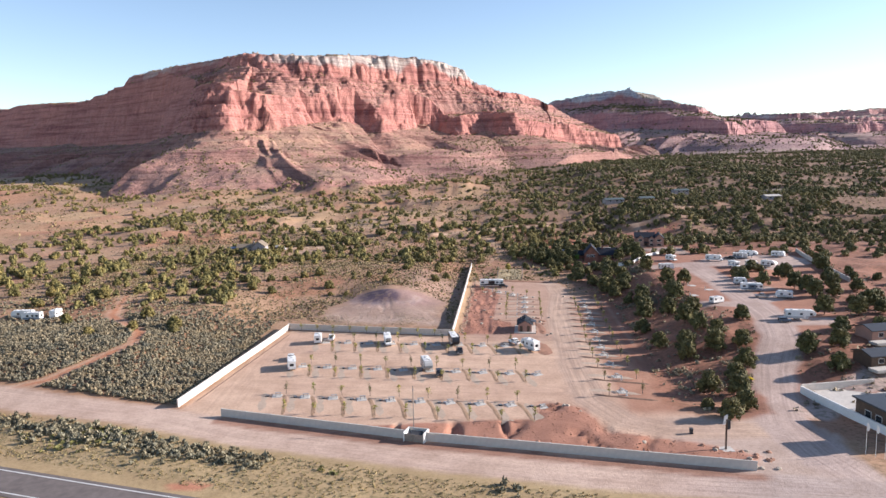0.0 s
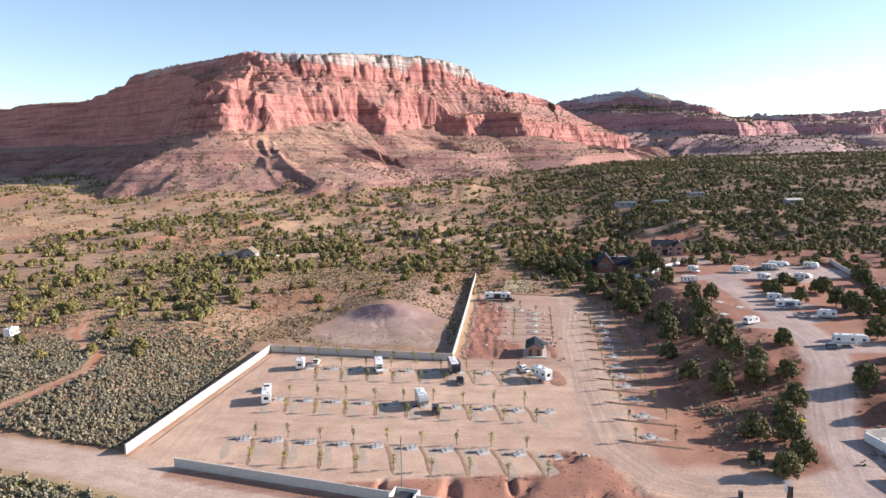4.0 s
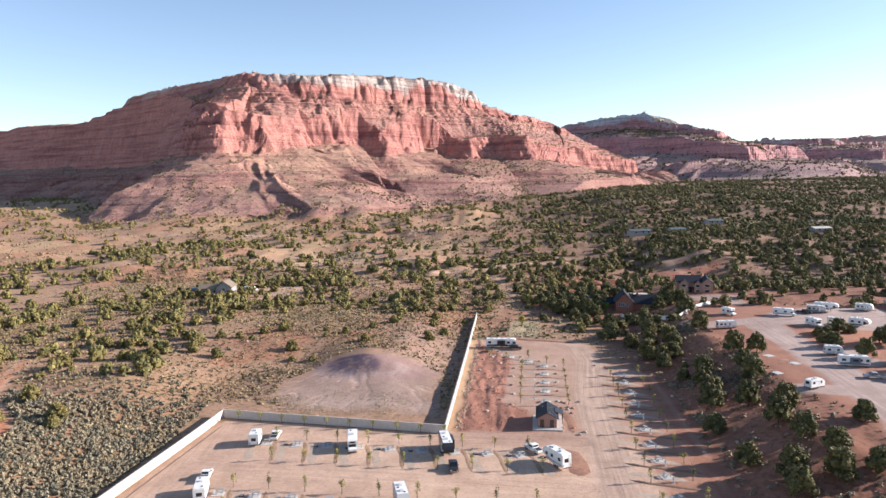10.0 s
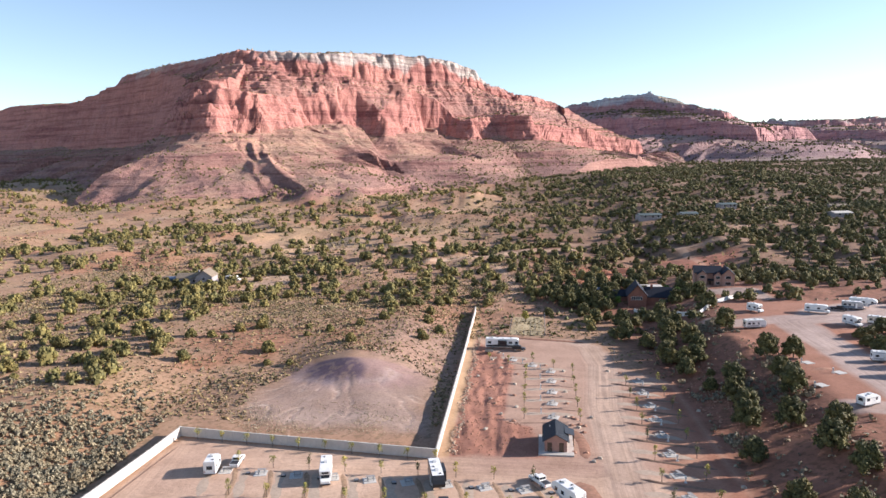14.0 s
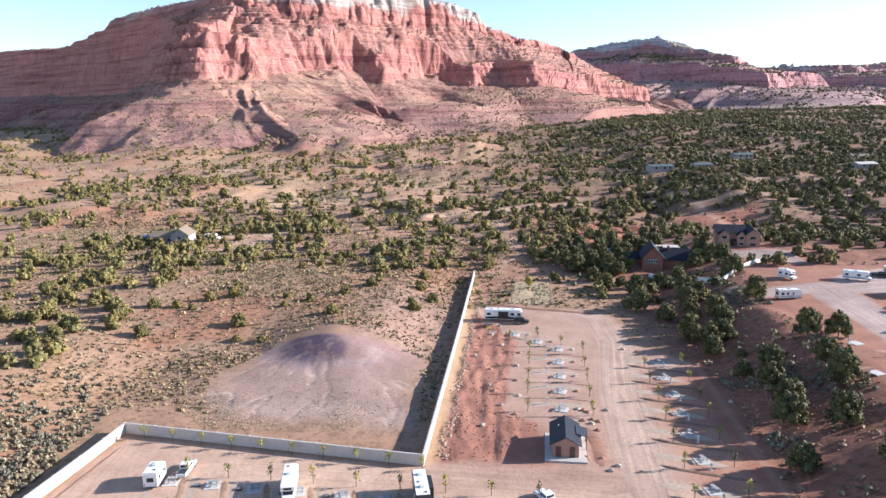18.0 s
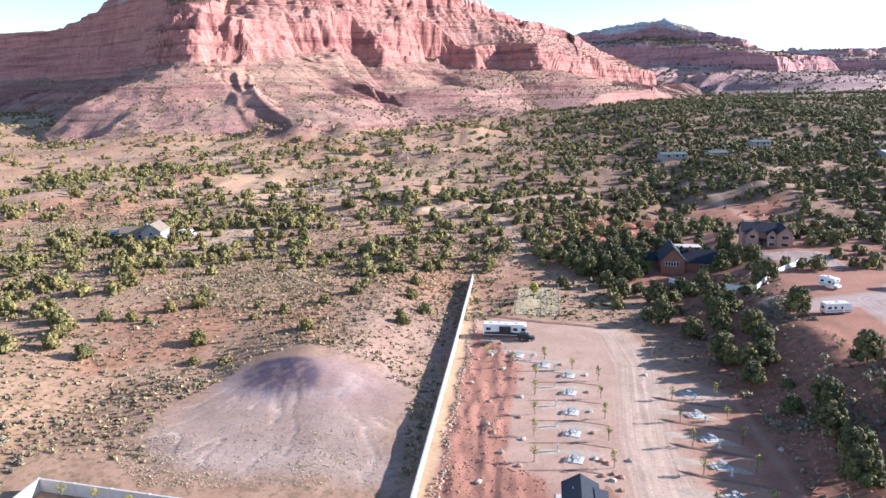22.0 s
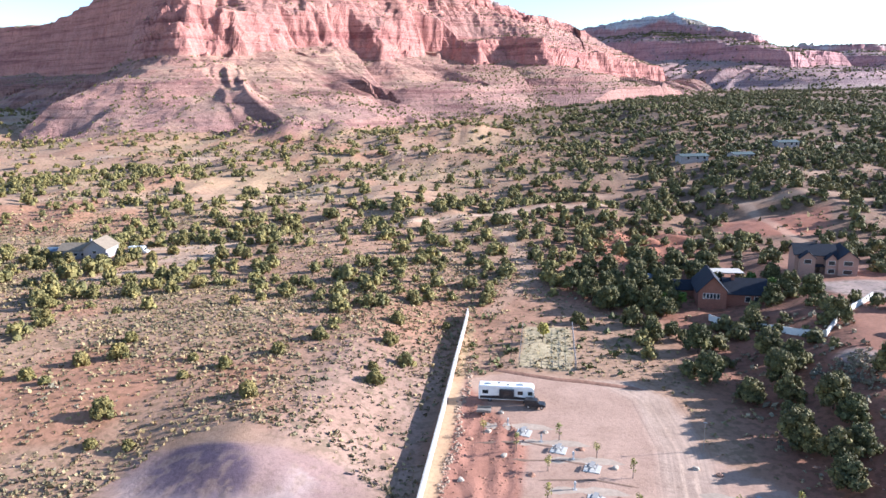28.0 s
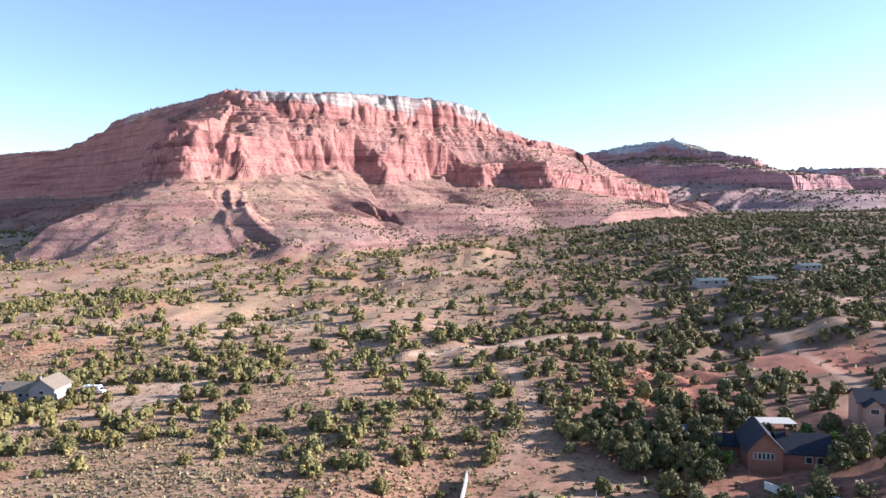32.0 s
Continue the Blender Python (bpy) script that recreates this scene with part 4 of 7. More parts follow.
def prism(profile, a0, a1, axis="x", bevel=0.0, bm=None):
    """A profile of (along, up) pairs drawn out sideways from a0 to a1."""
    bm = bm or bmesh.new()
    put = (lambda a, p: (a, p[0], p[1])) if axis == "x" else (lambda a, p: (p[0], a, p[1]))
    lo, hi = [bm.verts.new(put(a0, p)) for p in profile], [bm.verts.new(put(a1, p)) for p in profile]
    n = len(profile)
    fs = [bm.faces.new(lo), bm.faces.new(hi[::-1])] + [bm.faces.new((lo[i], hi[i], hi[(i + 1) % n], lo[(i + 1) % n])) for i in range(n)]
    bmesh.ops.recalc_face_normals(bm, faces=fs)
    if bevel:
        bmesh.ops.bevel(bm, geom=list({e for f in fs for e in f.edges}), offset=bevel, segments=2, affect="EDGES")
    return bm


def rod(p0, p1, r0, r1=None, segs=8, bm=None):
    bm = bm or bmesh.new()
    p0, p1 = Vector(p0), Vector(p1)
    q = (p1 - p0).to_track_quat("Z", "Y").to_matrix()
    rings = []
    for p, r in ((p0, r0), (p1, r0 if r1 is None else r1)):
        rings.append([bm.verts.new(p + q @ Vector((r * math.cos(k * 2 * math.pi / segs), r * math.sin(k * 2 * math.pi / segs), 0))) for k in range(segs)])
    bm.faces.new(rings[0][::-1])
    bm.faces.new(rings[1])
    for k in range(segs):
        bm.faces.new((rings[0][k], rings[0][(k + 1) % segs], rings[1][(k + 1) % segs], rings[1][k]))
    return bm


def foliage_mesh(name, v, f, material):
    return mesh_from(name, v, f, [material])


WHITE = plain("white_gelcoat", (0.78, 0.77, 0.74), 0.35, grain=0.06, scale=1.5)
GREYGEL = plain("grey_gelcoat", (0.42, 0.41, 0.40), 0.4, grain=0.08, scale=1.5)
TAN = plain("tan_gelcoat", (0.60, 0.52, 0.42), 0.4, grain=0.08, scale=1.5)
ROOFSKIN = plain("roof_membrane", (0.80, 0.79, 0.76), 0.6, grain=0.12, scale=1.2)
DARKPAINT = plain("dark_paint", (0.03, 0.03, 0.034), 0.3, grain=0.1)
BLUEPAINT = plain("blue_grey_paint", (0.12, 0.16, 0.21), 0.35, grain=0.1)
SILVER = plain("silver_paint", (0.45, 0.46, 0.47), 0.3, 0.4, grain=0.08)
RUBBER = plain("rubber", (0.03, 0.03, 0.03), 0.85)
ALLOY = plain("alloy", (0.55, 0.55, 0.56), 0.35, 0.8)
PLASTIC = plain("plastic_housing", (0.62, 0.62, 0.60), 0.5)
BLACKPLASTIC = plain("black_plastic", (0.05, 0.05, 0.055), 0.55)
REDLENS = plain("red_lens", (0.35, 0.02, 0.02), 0.2)
CLEARLENS = plain("clear_lens", (0.7, 0.7, 0.68), 0.15)
CONCRETE = plain("concrete", (0.52, 0.48, 0.43), 0.9, grain=0.15, scale=1.5, relief=0.01)
PALECONCRETE = plain("pale_concrete", (0.533, 0.511, 0.474), 0.85, grain=0.12, scale=1.5)
DARKTIMBER = plain("brown_timber", (0.13, 0.085, 0.06), 0.8, grain=0.3, scale=4)
GREYTIMBER = plain("weathered_timber", (0.30, 0.26, 0.22), 0.9, grain=0.3, scale=5)
STEEL = plain("grey_steel", (0.30, 0.30, 0.30), 0.45, 0.7)
DARKROOF = plain("dark_metal_roof", (0.055, 0.06, 0.07), 0.5, 0.2, grain=0.15, scale=1.5)
SLATE = plain("charcoal_shingles", (0.024, 0.028, 0.042), 0.85, grain=0.35, scale=5)
TANROOF = plain("tan_shingles", (0.26, 0.205, 0.15), 0.9, grain=0.3, scale=5)
PINKSTUCCO = plain("rose_stucco", (0.40, 0.23, 0.18), 0.9, grain=0.12, scale=1.5)
BRICKRED = plain("red_siding", (0.31, 0.13, 0.09), 0.85, grain=0.2, scale=2.5)
SANDSTUCCO = plain("sand_stucco", (0.34, 0.31, 0.31), 0.9, grain=0.12, scale=1.5)
WHITEPAINT = plain("white_paint", (0.78, 0.76, 0.72), 0.6, grain=0.08)
REDEARTH = plain("red_earth", (0.37, 0.195, 0.13), 0.95, grain=0.35, scale=1.2, relief=0.05)
BARKCHIPS = plain("bark_chips", (0.42, 0.27, 0.17), 0.95, grain=0.4, scale=2.2, relief=0.04)
BERMEARTH = plain("berm_earth", (0.27, 0.17, 0.12), 0.95, grain=0.3, scale=1.5, relief=0.05)
TABLEGREY = plain("weathered_table_boards", (0.36, 0.34, 0.32), 0.8, grain=0.25, scale=4)
PADGRAVEL = plain("grey_gravel", (0.46, 0.35, 0.265), 0.95, grain=0.2, scale=1.8, relief=0.02)
REDROCK = plain("red_boulder", (0.44, 0.24, 0.16), 0.9, grain=0.35, scale=1.8, relief=0.06)
PALEROCK = plain("pale_boulder", (0.52, 0.43, 0.34), 0.9, grain=0.3, scale=1.8, relief=0.06)
ASPHALT = plain("asphalt", (0.175, 0.145, 0.132), 0.85, grain=0.25, scale=0.6, relief=0.01)
LINEPAINT = plain("line_paint", (0.70, 0.69, 0.66), 0.6, grain=0.2)


def glass_material():
    m, nt, b = nodes("tinted_glass", 0.08)
    b.inputs["Base Color"].default_value = (0.02, 0.025, 0.03, 1)
    b.inputs["Specular IOR Level"].default_value = 0.6
    return m


GLASS = glass_material()


# ---- highway, painted lines ----
def ribbon(line, offset, width, lift, step=4.0):
    """A strip along a polyline, draped on the ground."""
    p = [np.array(q, float) for q in line]
    pts = []
    for a, b in zip(p, p[1:]):
        n = max(int(np.hypot(*(b - a)) / step), 1)
        pts += [a + (b - a) * k / n for k in range(n)]
    pts = np.array(pts + [p[-1]])
    d = np.gradient(pts, axis=0)
    nrm = np.stack([-d[:, 1], d[:, 0]], -1) / np.hypot(*d.T)[:, None]
    l, r = pts + nrm * (offset + width / 2), pts + nrm * (offset - width / 2)
    m = pts + nrm * offset
    v = np.concatenate([np.column_stack([q, ground_z(q[:, 0], q[:, 1]) + lift]) for q in (l, m, r)])
    n = len(pts)
    i = np.arange(n - 1)
    return v, np.concatenate([np.stack([i + n, i + n + 1, i + 1, i], -1), np.stack([i + 2 * n, i + 2 * n + 1, i + n + 1, i + n], -1)])


road = tagged(new("road", mesh_from("road", *ribbon(HIGHWAY, 0, 9.0, 0.10), [ASPHALT], True)), "dark asphalt highway with white edge lines", "road", kind="structure")
for off, label in ((3.4, "white edge line"), (-3.4, "white edge line")):
    ob = new("road_line", mesh_from("road_line", *ribbon(HIGHWAY, off, 0.28, 0.115), [LINEPAINT], True))
    ob.parent, ob["label"] = road, label


# ---- block walls ----
def block_wall(name, label, points, height=1.9, thick=0.22, material=None):
    """A rendered wall in bays, each stepped to the ground, with a cap and piers."""
    top = tagged(new(name), label, "wall", kind="structure")
    for (x0, y0), (x1, y1) in zip(points, points[1:]):
        length = math.hypot(x1 - x0, y1 - y0)
        n = max(round(length / 6.0), 1)
        ang = math.degrees(math.atan2(y1 - y0, x1 - x0))
        for k in range(n):
            a, b = k / n, (k + 1) / n
            xa, ya, xb, yb = x0 + (x1 - x0) * a, y0 + (y1 - y0) * a, x0 + (x1 - x0) * b, y0 + (y1 - y0) * b
            za, zb = gz_at(xa, ya), gz_at(xb, yb)
            L = length / n
            m = pose(xa, ya, 0, 0, 0, ang)
            t0, t1 = za + height, zb + height
            bay = part("bay", prism([(0, min(za, zb) - 1.2), (L - 0.004, min(za, zb) - 1.2), (L - 0.004, t1), (0, t0)], -thick / 2, thick / 2, "y"), material or STUCCO, top)
            cap = part("cap", prism([(0, t0), (L - 0.004, t1), (L - 0.004, t1 + 0.08), (0, t0 + 0.08)], -thick / 2 - 0.04, thick / 2 + 0.04, "y"), CONCRETE, top)
            pier = part("pier", box(-0.2, -thick / 2 - 0.05, za - 1.0, 0.2, thick / 2 + 0.05, t0 + 0.14), material or STUCCO, top)
            for ob in (bay, cap, pier):
                ob.matrix_basis = m
    return top


block_wall("wall_west", "pale rendered block wall beside the sagebrush field", [(-73.3, 152.0), (-68.1, 224.0)])
block_wall("wall_back", "pale rendered block wall along the camp", [(-68.1, 224.2), (-13.2, 216.0)])
block_wall("wall_long", "long pale block wall with a deep shadow behind", [(-13.2, 216.3), (-10.4, 333.6)])
block_wall("wall_front", "grey shaded block wall along the gravel road", [(-60.7, 146.6), (-18.2, 135.0)], 1.7)
block_wall("wall_front", "grey shaded block wall beside a red earth bank", [(-13.6, 133.9), (46.3, 122.0)], 1.7)
block_wall("wall_east", "grey block wall along the terrace", [(129.6, 262), (132.2, 284.7), (137.2, 326.6)], 1.6, material=CONCRETE)


# ---- camp sites ----
def picnic_table():
    t = thing("picnic_table", "weathered grey picnic table on a concrete slab", "table", Matrix(), "picnic tables")
    part("tabletop", box(-0.34, -0.75, 0.70, 0.34, 0.75, 0.75, 0.01), TABLEGREY, t)
    for s in (-1, 1):
        part("bench", box(s * 0.62 - 0.12, -0.75, 0.42, s * 0.62 + 0.12, 0.75, 0.46, 0.01), TABLEGREY, t)
        b = box(-0.66, s * 0.5 - 0.04, 0.36, 0.66, s * 0.5 + 0.04, 0.42)
        rod((-0.28, s * 0.5, 0.70), (-0.55, s * 0.5, 0), 0.04, bm=b)
        rod((0.28, s * 0.5, 0.70), (0.55, s * 0.5, 0), 0.04, bm=b)
        part("trestle", b, STEEL, t)
    return t


def slab_thing():
    t = thing("concrete_slab", "pale concrete patio slab beside a gravel pad", "slab", Matrix(), "patio slabs")
    part("slab", box(-1.15, -1.2, -0.12, 1.15, 1.2, 0.08, 0.02), PALECONCRETE, t)
    return t


def fire_pit():
    t = thing("fire_pit", "dark steel fire ring beside a patio slab", "fire pit", Matrix(), "fire pits")
    part("ring", box(-0.42, -0.42, -0.05, 0.42, 0.42, 0.28, 0.05), BLACKPLASTIC, t)
    part("grate", box(-0.36, -0.36, 0.285, 0.36, 0.36, 0.31), STEEL, t)
    return t


def pedestal():
    t = thing("hookup_pedestal", "white power post with a meter box", "power post", Matrix(), "hookup posts")
    part("post", box(-0.09, -0.09, -0.1, 0.09, 0.09, 1.3, 0.02), WHITEPAINT, t)
    part("meter_box", box(-0.16, -0.14, 0.75, 0.16, 0.14, 1.15, 0.03), PLASTIC, t)
    part("footing", box(-0.3, -0.3, -0.1, 0.3, 0.3, 0.06, 0.02), CONCRETE, t)
    return t


def young_tree(seed, height, leaf, label):
    r = np.random.RandomState(seed)
    t = thing("young_tree", label, "tree", Matrix(), "young camp trees")
    b = rod((0, 0, -0.1), (0.04, 0.02, height * 0.45), 0.05, 0.04, 6)
    rod((0.04, 0.02, height * 0.45), (0, 0, height * 0.92), 0.04, 0.015, 5, bm=b)
    for k in range(6):
        a = r.uniform(0, 6.28)
        z = height * r.uniform(0.4, 0.75)
        rod((0.02, 0.01, z), (0.35 * math.cos(a), 0.35 * math.sin(a), z + 0.45), 0.018, 0.008, 4, bm=b)
    part("trunk", b, BARK, t)
    part("stake", rod((0.18, 0, -0.1), (0.16, 0, height * 0.5), 0.03, 0.03, 5), GREYTIMBER, t)
    l = np.array([(r.normal() * 0.2, r.normal() * 0.2, height * r.uniform(0.42, 0.97), r.uniform(0.2, 0.38)) for _ in range(10)])
    p, d = blob(130, r, l)
    v, f = tufts(p, d, 0.085, r)
    shared("crown", foliage_mesh("crown", v, f, leaf), t)
    return t


TABLE, SLAB, PIT, POST = picnic_table(), slab_thing(), fire_pit(), pedestal()
YOUNG = [young_tree(5, 2.9, YOUNGLEAF, "slender young tree with sparse yellow-green leaves"), young_tree(6, 2.5, YOUNGLEAF, "slender staked sapling with thin yellow leaves"), young_tree(8, 3.2, OLIVELEAF, "slender young tree with dark green leaves")]
used = set()


def place(proto, x, y, rz=0.0, up=0.0, tilt=0.0):
    m = pose(x, y, gz_at(x, y) + up, 0, tilt, rz)
    if proto.name not in used:
        used.add(proto.name)
        proto.matrix_basis = m
        return proto
    return copy_thing(proto, m)


def bed(name, label, category, points, width, material, lift=0.10, group="", kind=""):
    """A low shaped bed of earth or chips along a line."""
    v, f = ribbon(points, 0, width, 0.0, 1.5)
    n = len(v) // 3
    v[n:2 * n, 2] += lift + 0.03 * np.sin(np.arange(n) * 1.7)
    v[:n, 2] -= 0.04
    v[2 * n:, 2] -= 0.04
    for q in (0, n, 2 * n, n - 1, 2 * n - 1, 3 * n - 1):
        v[q, 2] -= lift * 0.8
    t = thing(name, label, category, Matrix(), group)
    if kind:
        t["kind"] = kind
    shared("surface", mesh_from("surface", v, f, [material], True), t)
    return t


rs = random.Random(4)
rows = [  # first tree behind, first tree in front, first slab, step along the row, number of sites
    ((-50.3, 210.9), (-47.7, 199.4), (-51.9, 208.4), (6.9, -0.45), 9),
    ((-50.8, 186.5), (-48.6, 176.0), (-52.5, 183.6), (7.05, -0.6), 9),
    ((-50.6, 161.7), (-47.4, 149.2), (-52.3, 159.9), (6.98, -0.55), 9)]
for r, (back, front, slab, step, count) in enumerate(rows):
    for i in range(count + 1):
        bx, by, fx, fy = back[0] + step[0] * i, back[1] + step[1] * i, front[0] + step[0] * i, front[1] + step[1] * i
        sx, sy = slab[0] + step[0] * i, slab[1] + step[1] * i * 1.25
        rz = 8 + 2.2 * i
        if i < count:
            bed("planting_strip", "bark-covered planting strip between gravel pads", "planting strip", [(bx - 0.2, by - 1), ((bx + fx) / 2, (by + fy) / 2), (fx, fy - 1.5)], 1.3, BARKCHIPS, 0.12, "planting strips")
            place(YOUNG[(i * 7 + r) % 3], bx, by, rs.uniform(0, 360))
            place(YOUNG[(i * 5 + r * 2) % 2], fx, fy, rs.uniform(0, 360))
        place(SLAB, sx, sy, rz)
        place(TABLE, sx + 0.2, sy + 0.1, rz + 90, 0.08)
        place(PIT, sx - 2.3, sy - 0.3, rz)
        bed("gravel_pad", "grey gravel parking pad of a camp site", "gravel pad", [(sx - 3.4, sy + 2.0), (sx - 2.0, sy - 5.0), (sx - 0.8, sy - 10.5)], 3.0, PADGRAVEL, 0.05, "gravel pads")
for k in range(10):
    place(YOUNG[1], -63.5 + 5.6 * k, 222.2 - 0.83 * k, rs.uniform(0, 360))
for k, (x, y) in enumerate([(2.1, 280), (7.4, 275), (12, 270), (11.6, 262), (11.3, 254), (10.9, 246.3), (10.6, 238)]):
    place(SLAB, x, y, 75)
    place(TABLE, x, y, 160, 0.08)
    place(POST, x - 2.6, y + 2.4)
    bed("gravel_pad", "tan gravel parking pad beside the long wall", "gravel pad", [(x - 6.5, y + 1.9), (x, y + 2.4), (x + 5.5, y + 1.4)], 3.0, PADGRAVEL, 0.05, "gravel pads")
    place(YOUNG[k % 2], x + 5.5, y - 2.0, rs.uniform(0, 360))
    place(YOUNG[(k + 1) % 2], x - 6.5, y - 1, rs.uniform(0, 360))
    bed("planting_strip", "low edge of red earth between camp sites", "planting strip", [(x - 8, y - 3.6), (x, y - 3.0), (x + 6, y - 4.5)], 0.7, BERMEARTH, 0.12, "planting strips")
for k, (x, y) in enumerate([(33.4, 262.8), (33, 254.2), (33, 245.8), (32.5, 237.5), (32, 229), (31.7, 220), (31, 211), (31, 202.5), (30.7, 194.6), (30.8, 185.5), (31, 175), (30.2, 163.5)]):
    bed("gravel_pad", "grey gravel parking pad of a camp site", "gravel pad", [(x - 7.5, y + 1.6), (x - 2, y + 0.4), (x + 4.5, y - 2.0)], 3.2, PADGRAVEL, 0.05, "gravel pads")
    place(SLAB, x, y, 100)
    place(TABLE, x, y, 20, 0.08)
    place(POST, x + 0.6, y - 2.6)
    place(YOUNG[k % 3], x + 4.5, y - 1.5, rs.uniform(0, 360))
    place(YOUNG[(k + 1) % 3], x - 3.5, y - 2.5, rs.uniform(0, 360))
    bed("earth_berm", "low curved berm of red earth between camp sites", "berm", [(x - 7.0, y - 1.6), (x - 4, y - 3.0), (x + 1, y - 4.4), (x + 7, y - 6.0)], 0.8, BERMEARTH, 0.28, "earth berms")


# ---- restroom hut ----
def gable(w, d, eave, ridge, over, roof_mat, thick=0.18, axis_y=True):
    """Two roof slabs of a gable roof with its ridge along y, centred."""
    out = []
    rise = (ridge - eave) / (w / 2)
    for s in (-1, 1):
        e = w / 2 + over
        out.append(prism([(0, ridge), (s * e, ridge - rise * e), (s * e, ridge - rise * e + thick), (0, ridge + thick)], -d / 2 - over, d / 2 + over, "y"))
    return out


def window_part(parent, x0, x1, z0, z1, y, out, name="window", axis="y"):
    """A framed window on a wall that faces along y (or x): frame proud, pane in it."""
    s = 0.05 * out
    if axis == "y":
        fr = box(x0 - 0.08, min(y, y + s), z0 - 0.08, x1 + 0.08, max(y, y + s), z1 + 0.08)
        pa = box(x0, min(y, y + s * 1.4), z0, x1, max(y, y + s * 1.4), z1)
    else:
        fr = box(min(y, y + s), x0 - 0.08, z0 - 0.08, max(y, y + s), x1 + 0.08, z1 + 0.08)
        pa = box(min(y, y + s * 1.4), x0, z0, max(y, y + s * 1.4), x1, z1)
    f = part(name, fr, WHITEPAINT, parent)
    part("pane", pa, GLASS, f)
    return f


def restroom():
    x, y = 10.0, 223.6
    t = thing("restroom_hut", "small rose stucco camp hut with a dark gable roof", "hut", pose(x, y, gz_at(x, y) + 0.1, 0, 0, -3) @ Matrix.Scale(0.9, 4))
    part("slab", box(-3.7, -6.0, -0.5, 3.9, 5.2, 0.08, 0.03), CONCRETE, t, "pale concrete apron")
    part("wall", prism([(-2.4, 0), (2.4, 0), (2.4, 2.6), (0, 3.9), (-2.4, 2.6)], -4.4, 4.2, "y"), PINKSTUCCO, t)
    for sl in gable(4.8, 8.6, 2.6, 3.95, 0.5, DARKROOF):
        part("roof", sl, DARKROOF, t, "dark standing seam roof")
    for k in range(-8, 9):
        for s in (-1, 1):
            rise = 1.35 / 2.4
            part("seam", prism([(0, 3.95), (s * 2.9, 3.95 - rise * 2.9), (s * 2.9, 4.19 - rise * 2.9), (0, 4.19)], k * 0.56 - 0.02, k * 0.56 + 0.02, "y"), DARKROOF, t)
    for dx in (-1.3, 1.2):
        d = part("door", box(dx - 0.5, -4.46, 0.09, dx + 0.5, -4.402, 2.15), DARKTIMBER, t, "dark brown door")
        part("door_handle", box(dx + 0.34, -4.52, 1.0, dx + 0.42, -4.462, 1.12), ALLOY, d)
    porch = part("porch_roof", prism([(2.0, 3.1), (4.1, 2.55), (4.1, 2.65), (2.0, 3.2)], -1.2, 2.6, "y"), DARKROOF, t)
    for py in (-1.0, 2.4):
        part("porch_post", box(3.85, py - 0.09, 0.08, 4.0, py + 0.09, 2.6), DARKTIMBER, t)
    for k in range(7):
        part("slat", box(2.9 + 0.16 * k, -1.2, 2.74 - 0.04 * k + 0.1, 2.96 + 0.16 * k, 2.6, 2.84 - 0.04 * k + 0.1), DARKTIMBER, t)
    part("vent_pipe", rod((-1.2, 1.2, 3.2), (-1.2, 1.2, 3.9), 0.06), WHITEPAINT, t)
    return t


restroom()


# ---- planted islands ----
bed("planted_island", "red earth island with scattered stones", "island", [(13.0, 207.5), (14.4, 201.0), (14.8, 194.5)], 4.8, REDEARTH, 0.25)
bed("planted_island", "red earth bed beside the restroom hut", "island", [(14.4, 231), (15.6, 224), (15.4, 217.5)], 2.6, REDEARTH, 0.2)
bed("earth_ridge", "thin ridge of red earth along the west drive", "ridge", [(-70.6, 156), (-68.4, 188), (-66.2, 219)], 0.5, BERMEARTH, 0.12)
for x, y in ((70.9, 258.5), (74.9, 251.1), (67.3, 242.5)):
    place(SLAB, x + 1.6, y + 0.4, 20)
    place(POST, x, y)
    bed("earth_berm", "low red earth mound beside a terrace site", "berm", [(x - 3.5, y + 2.6), (x, y + 3.2), (x + 2.5, y + 3.0)], 2.2, REDEARTH, 0.35, "earth berms")


# ---- vehicles; each drives towards its own +y ----
def wheel(parent, x, y, r=0.38, w=0.24):
    t = part("wheel", rod((x - w / 2, y, r), (x + w / 2, y, r), r, r, 14), RUBBER, parent)
    s = 1 if x > 0 else -1
    part("rim", rod((x + s * (w / 2 - 0.02), y, r), (x + s * (w / 2 + 0.012), y, r), r * 0.6, r * 0.52, 10), ALLOY, t)
    return t


def side_windows(parent, spans, z0, z1, half, out=0.012):
    for a, b in spans:
        for s in (-1, 1):
            part("window", box(min(s * half, s * (half + out)), a, z0, max(s * half, s * (half + out)), b, z1), GLASS, parent)


def air_unit(parent, y, z):
    part("air_conditioner", prism([(y - 0.45, z), (y + 0.5, z), (y + 0.3, z + 0.28), (y - 0.4, z + 0.3)], -0.38, 0.38, "x", 0.04), PLASTIC, parent)


def vent_lid(parent, x, y, z):
    part("roof_vent", box(x - 0.2, y - 0.2, z, x + 0.2, y + 0.2, z + 0.12, 0.03), BLACKPLASTIC, parent)


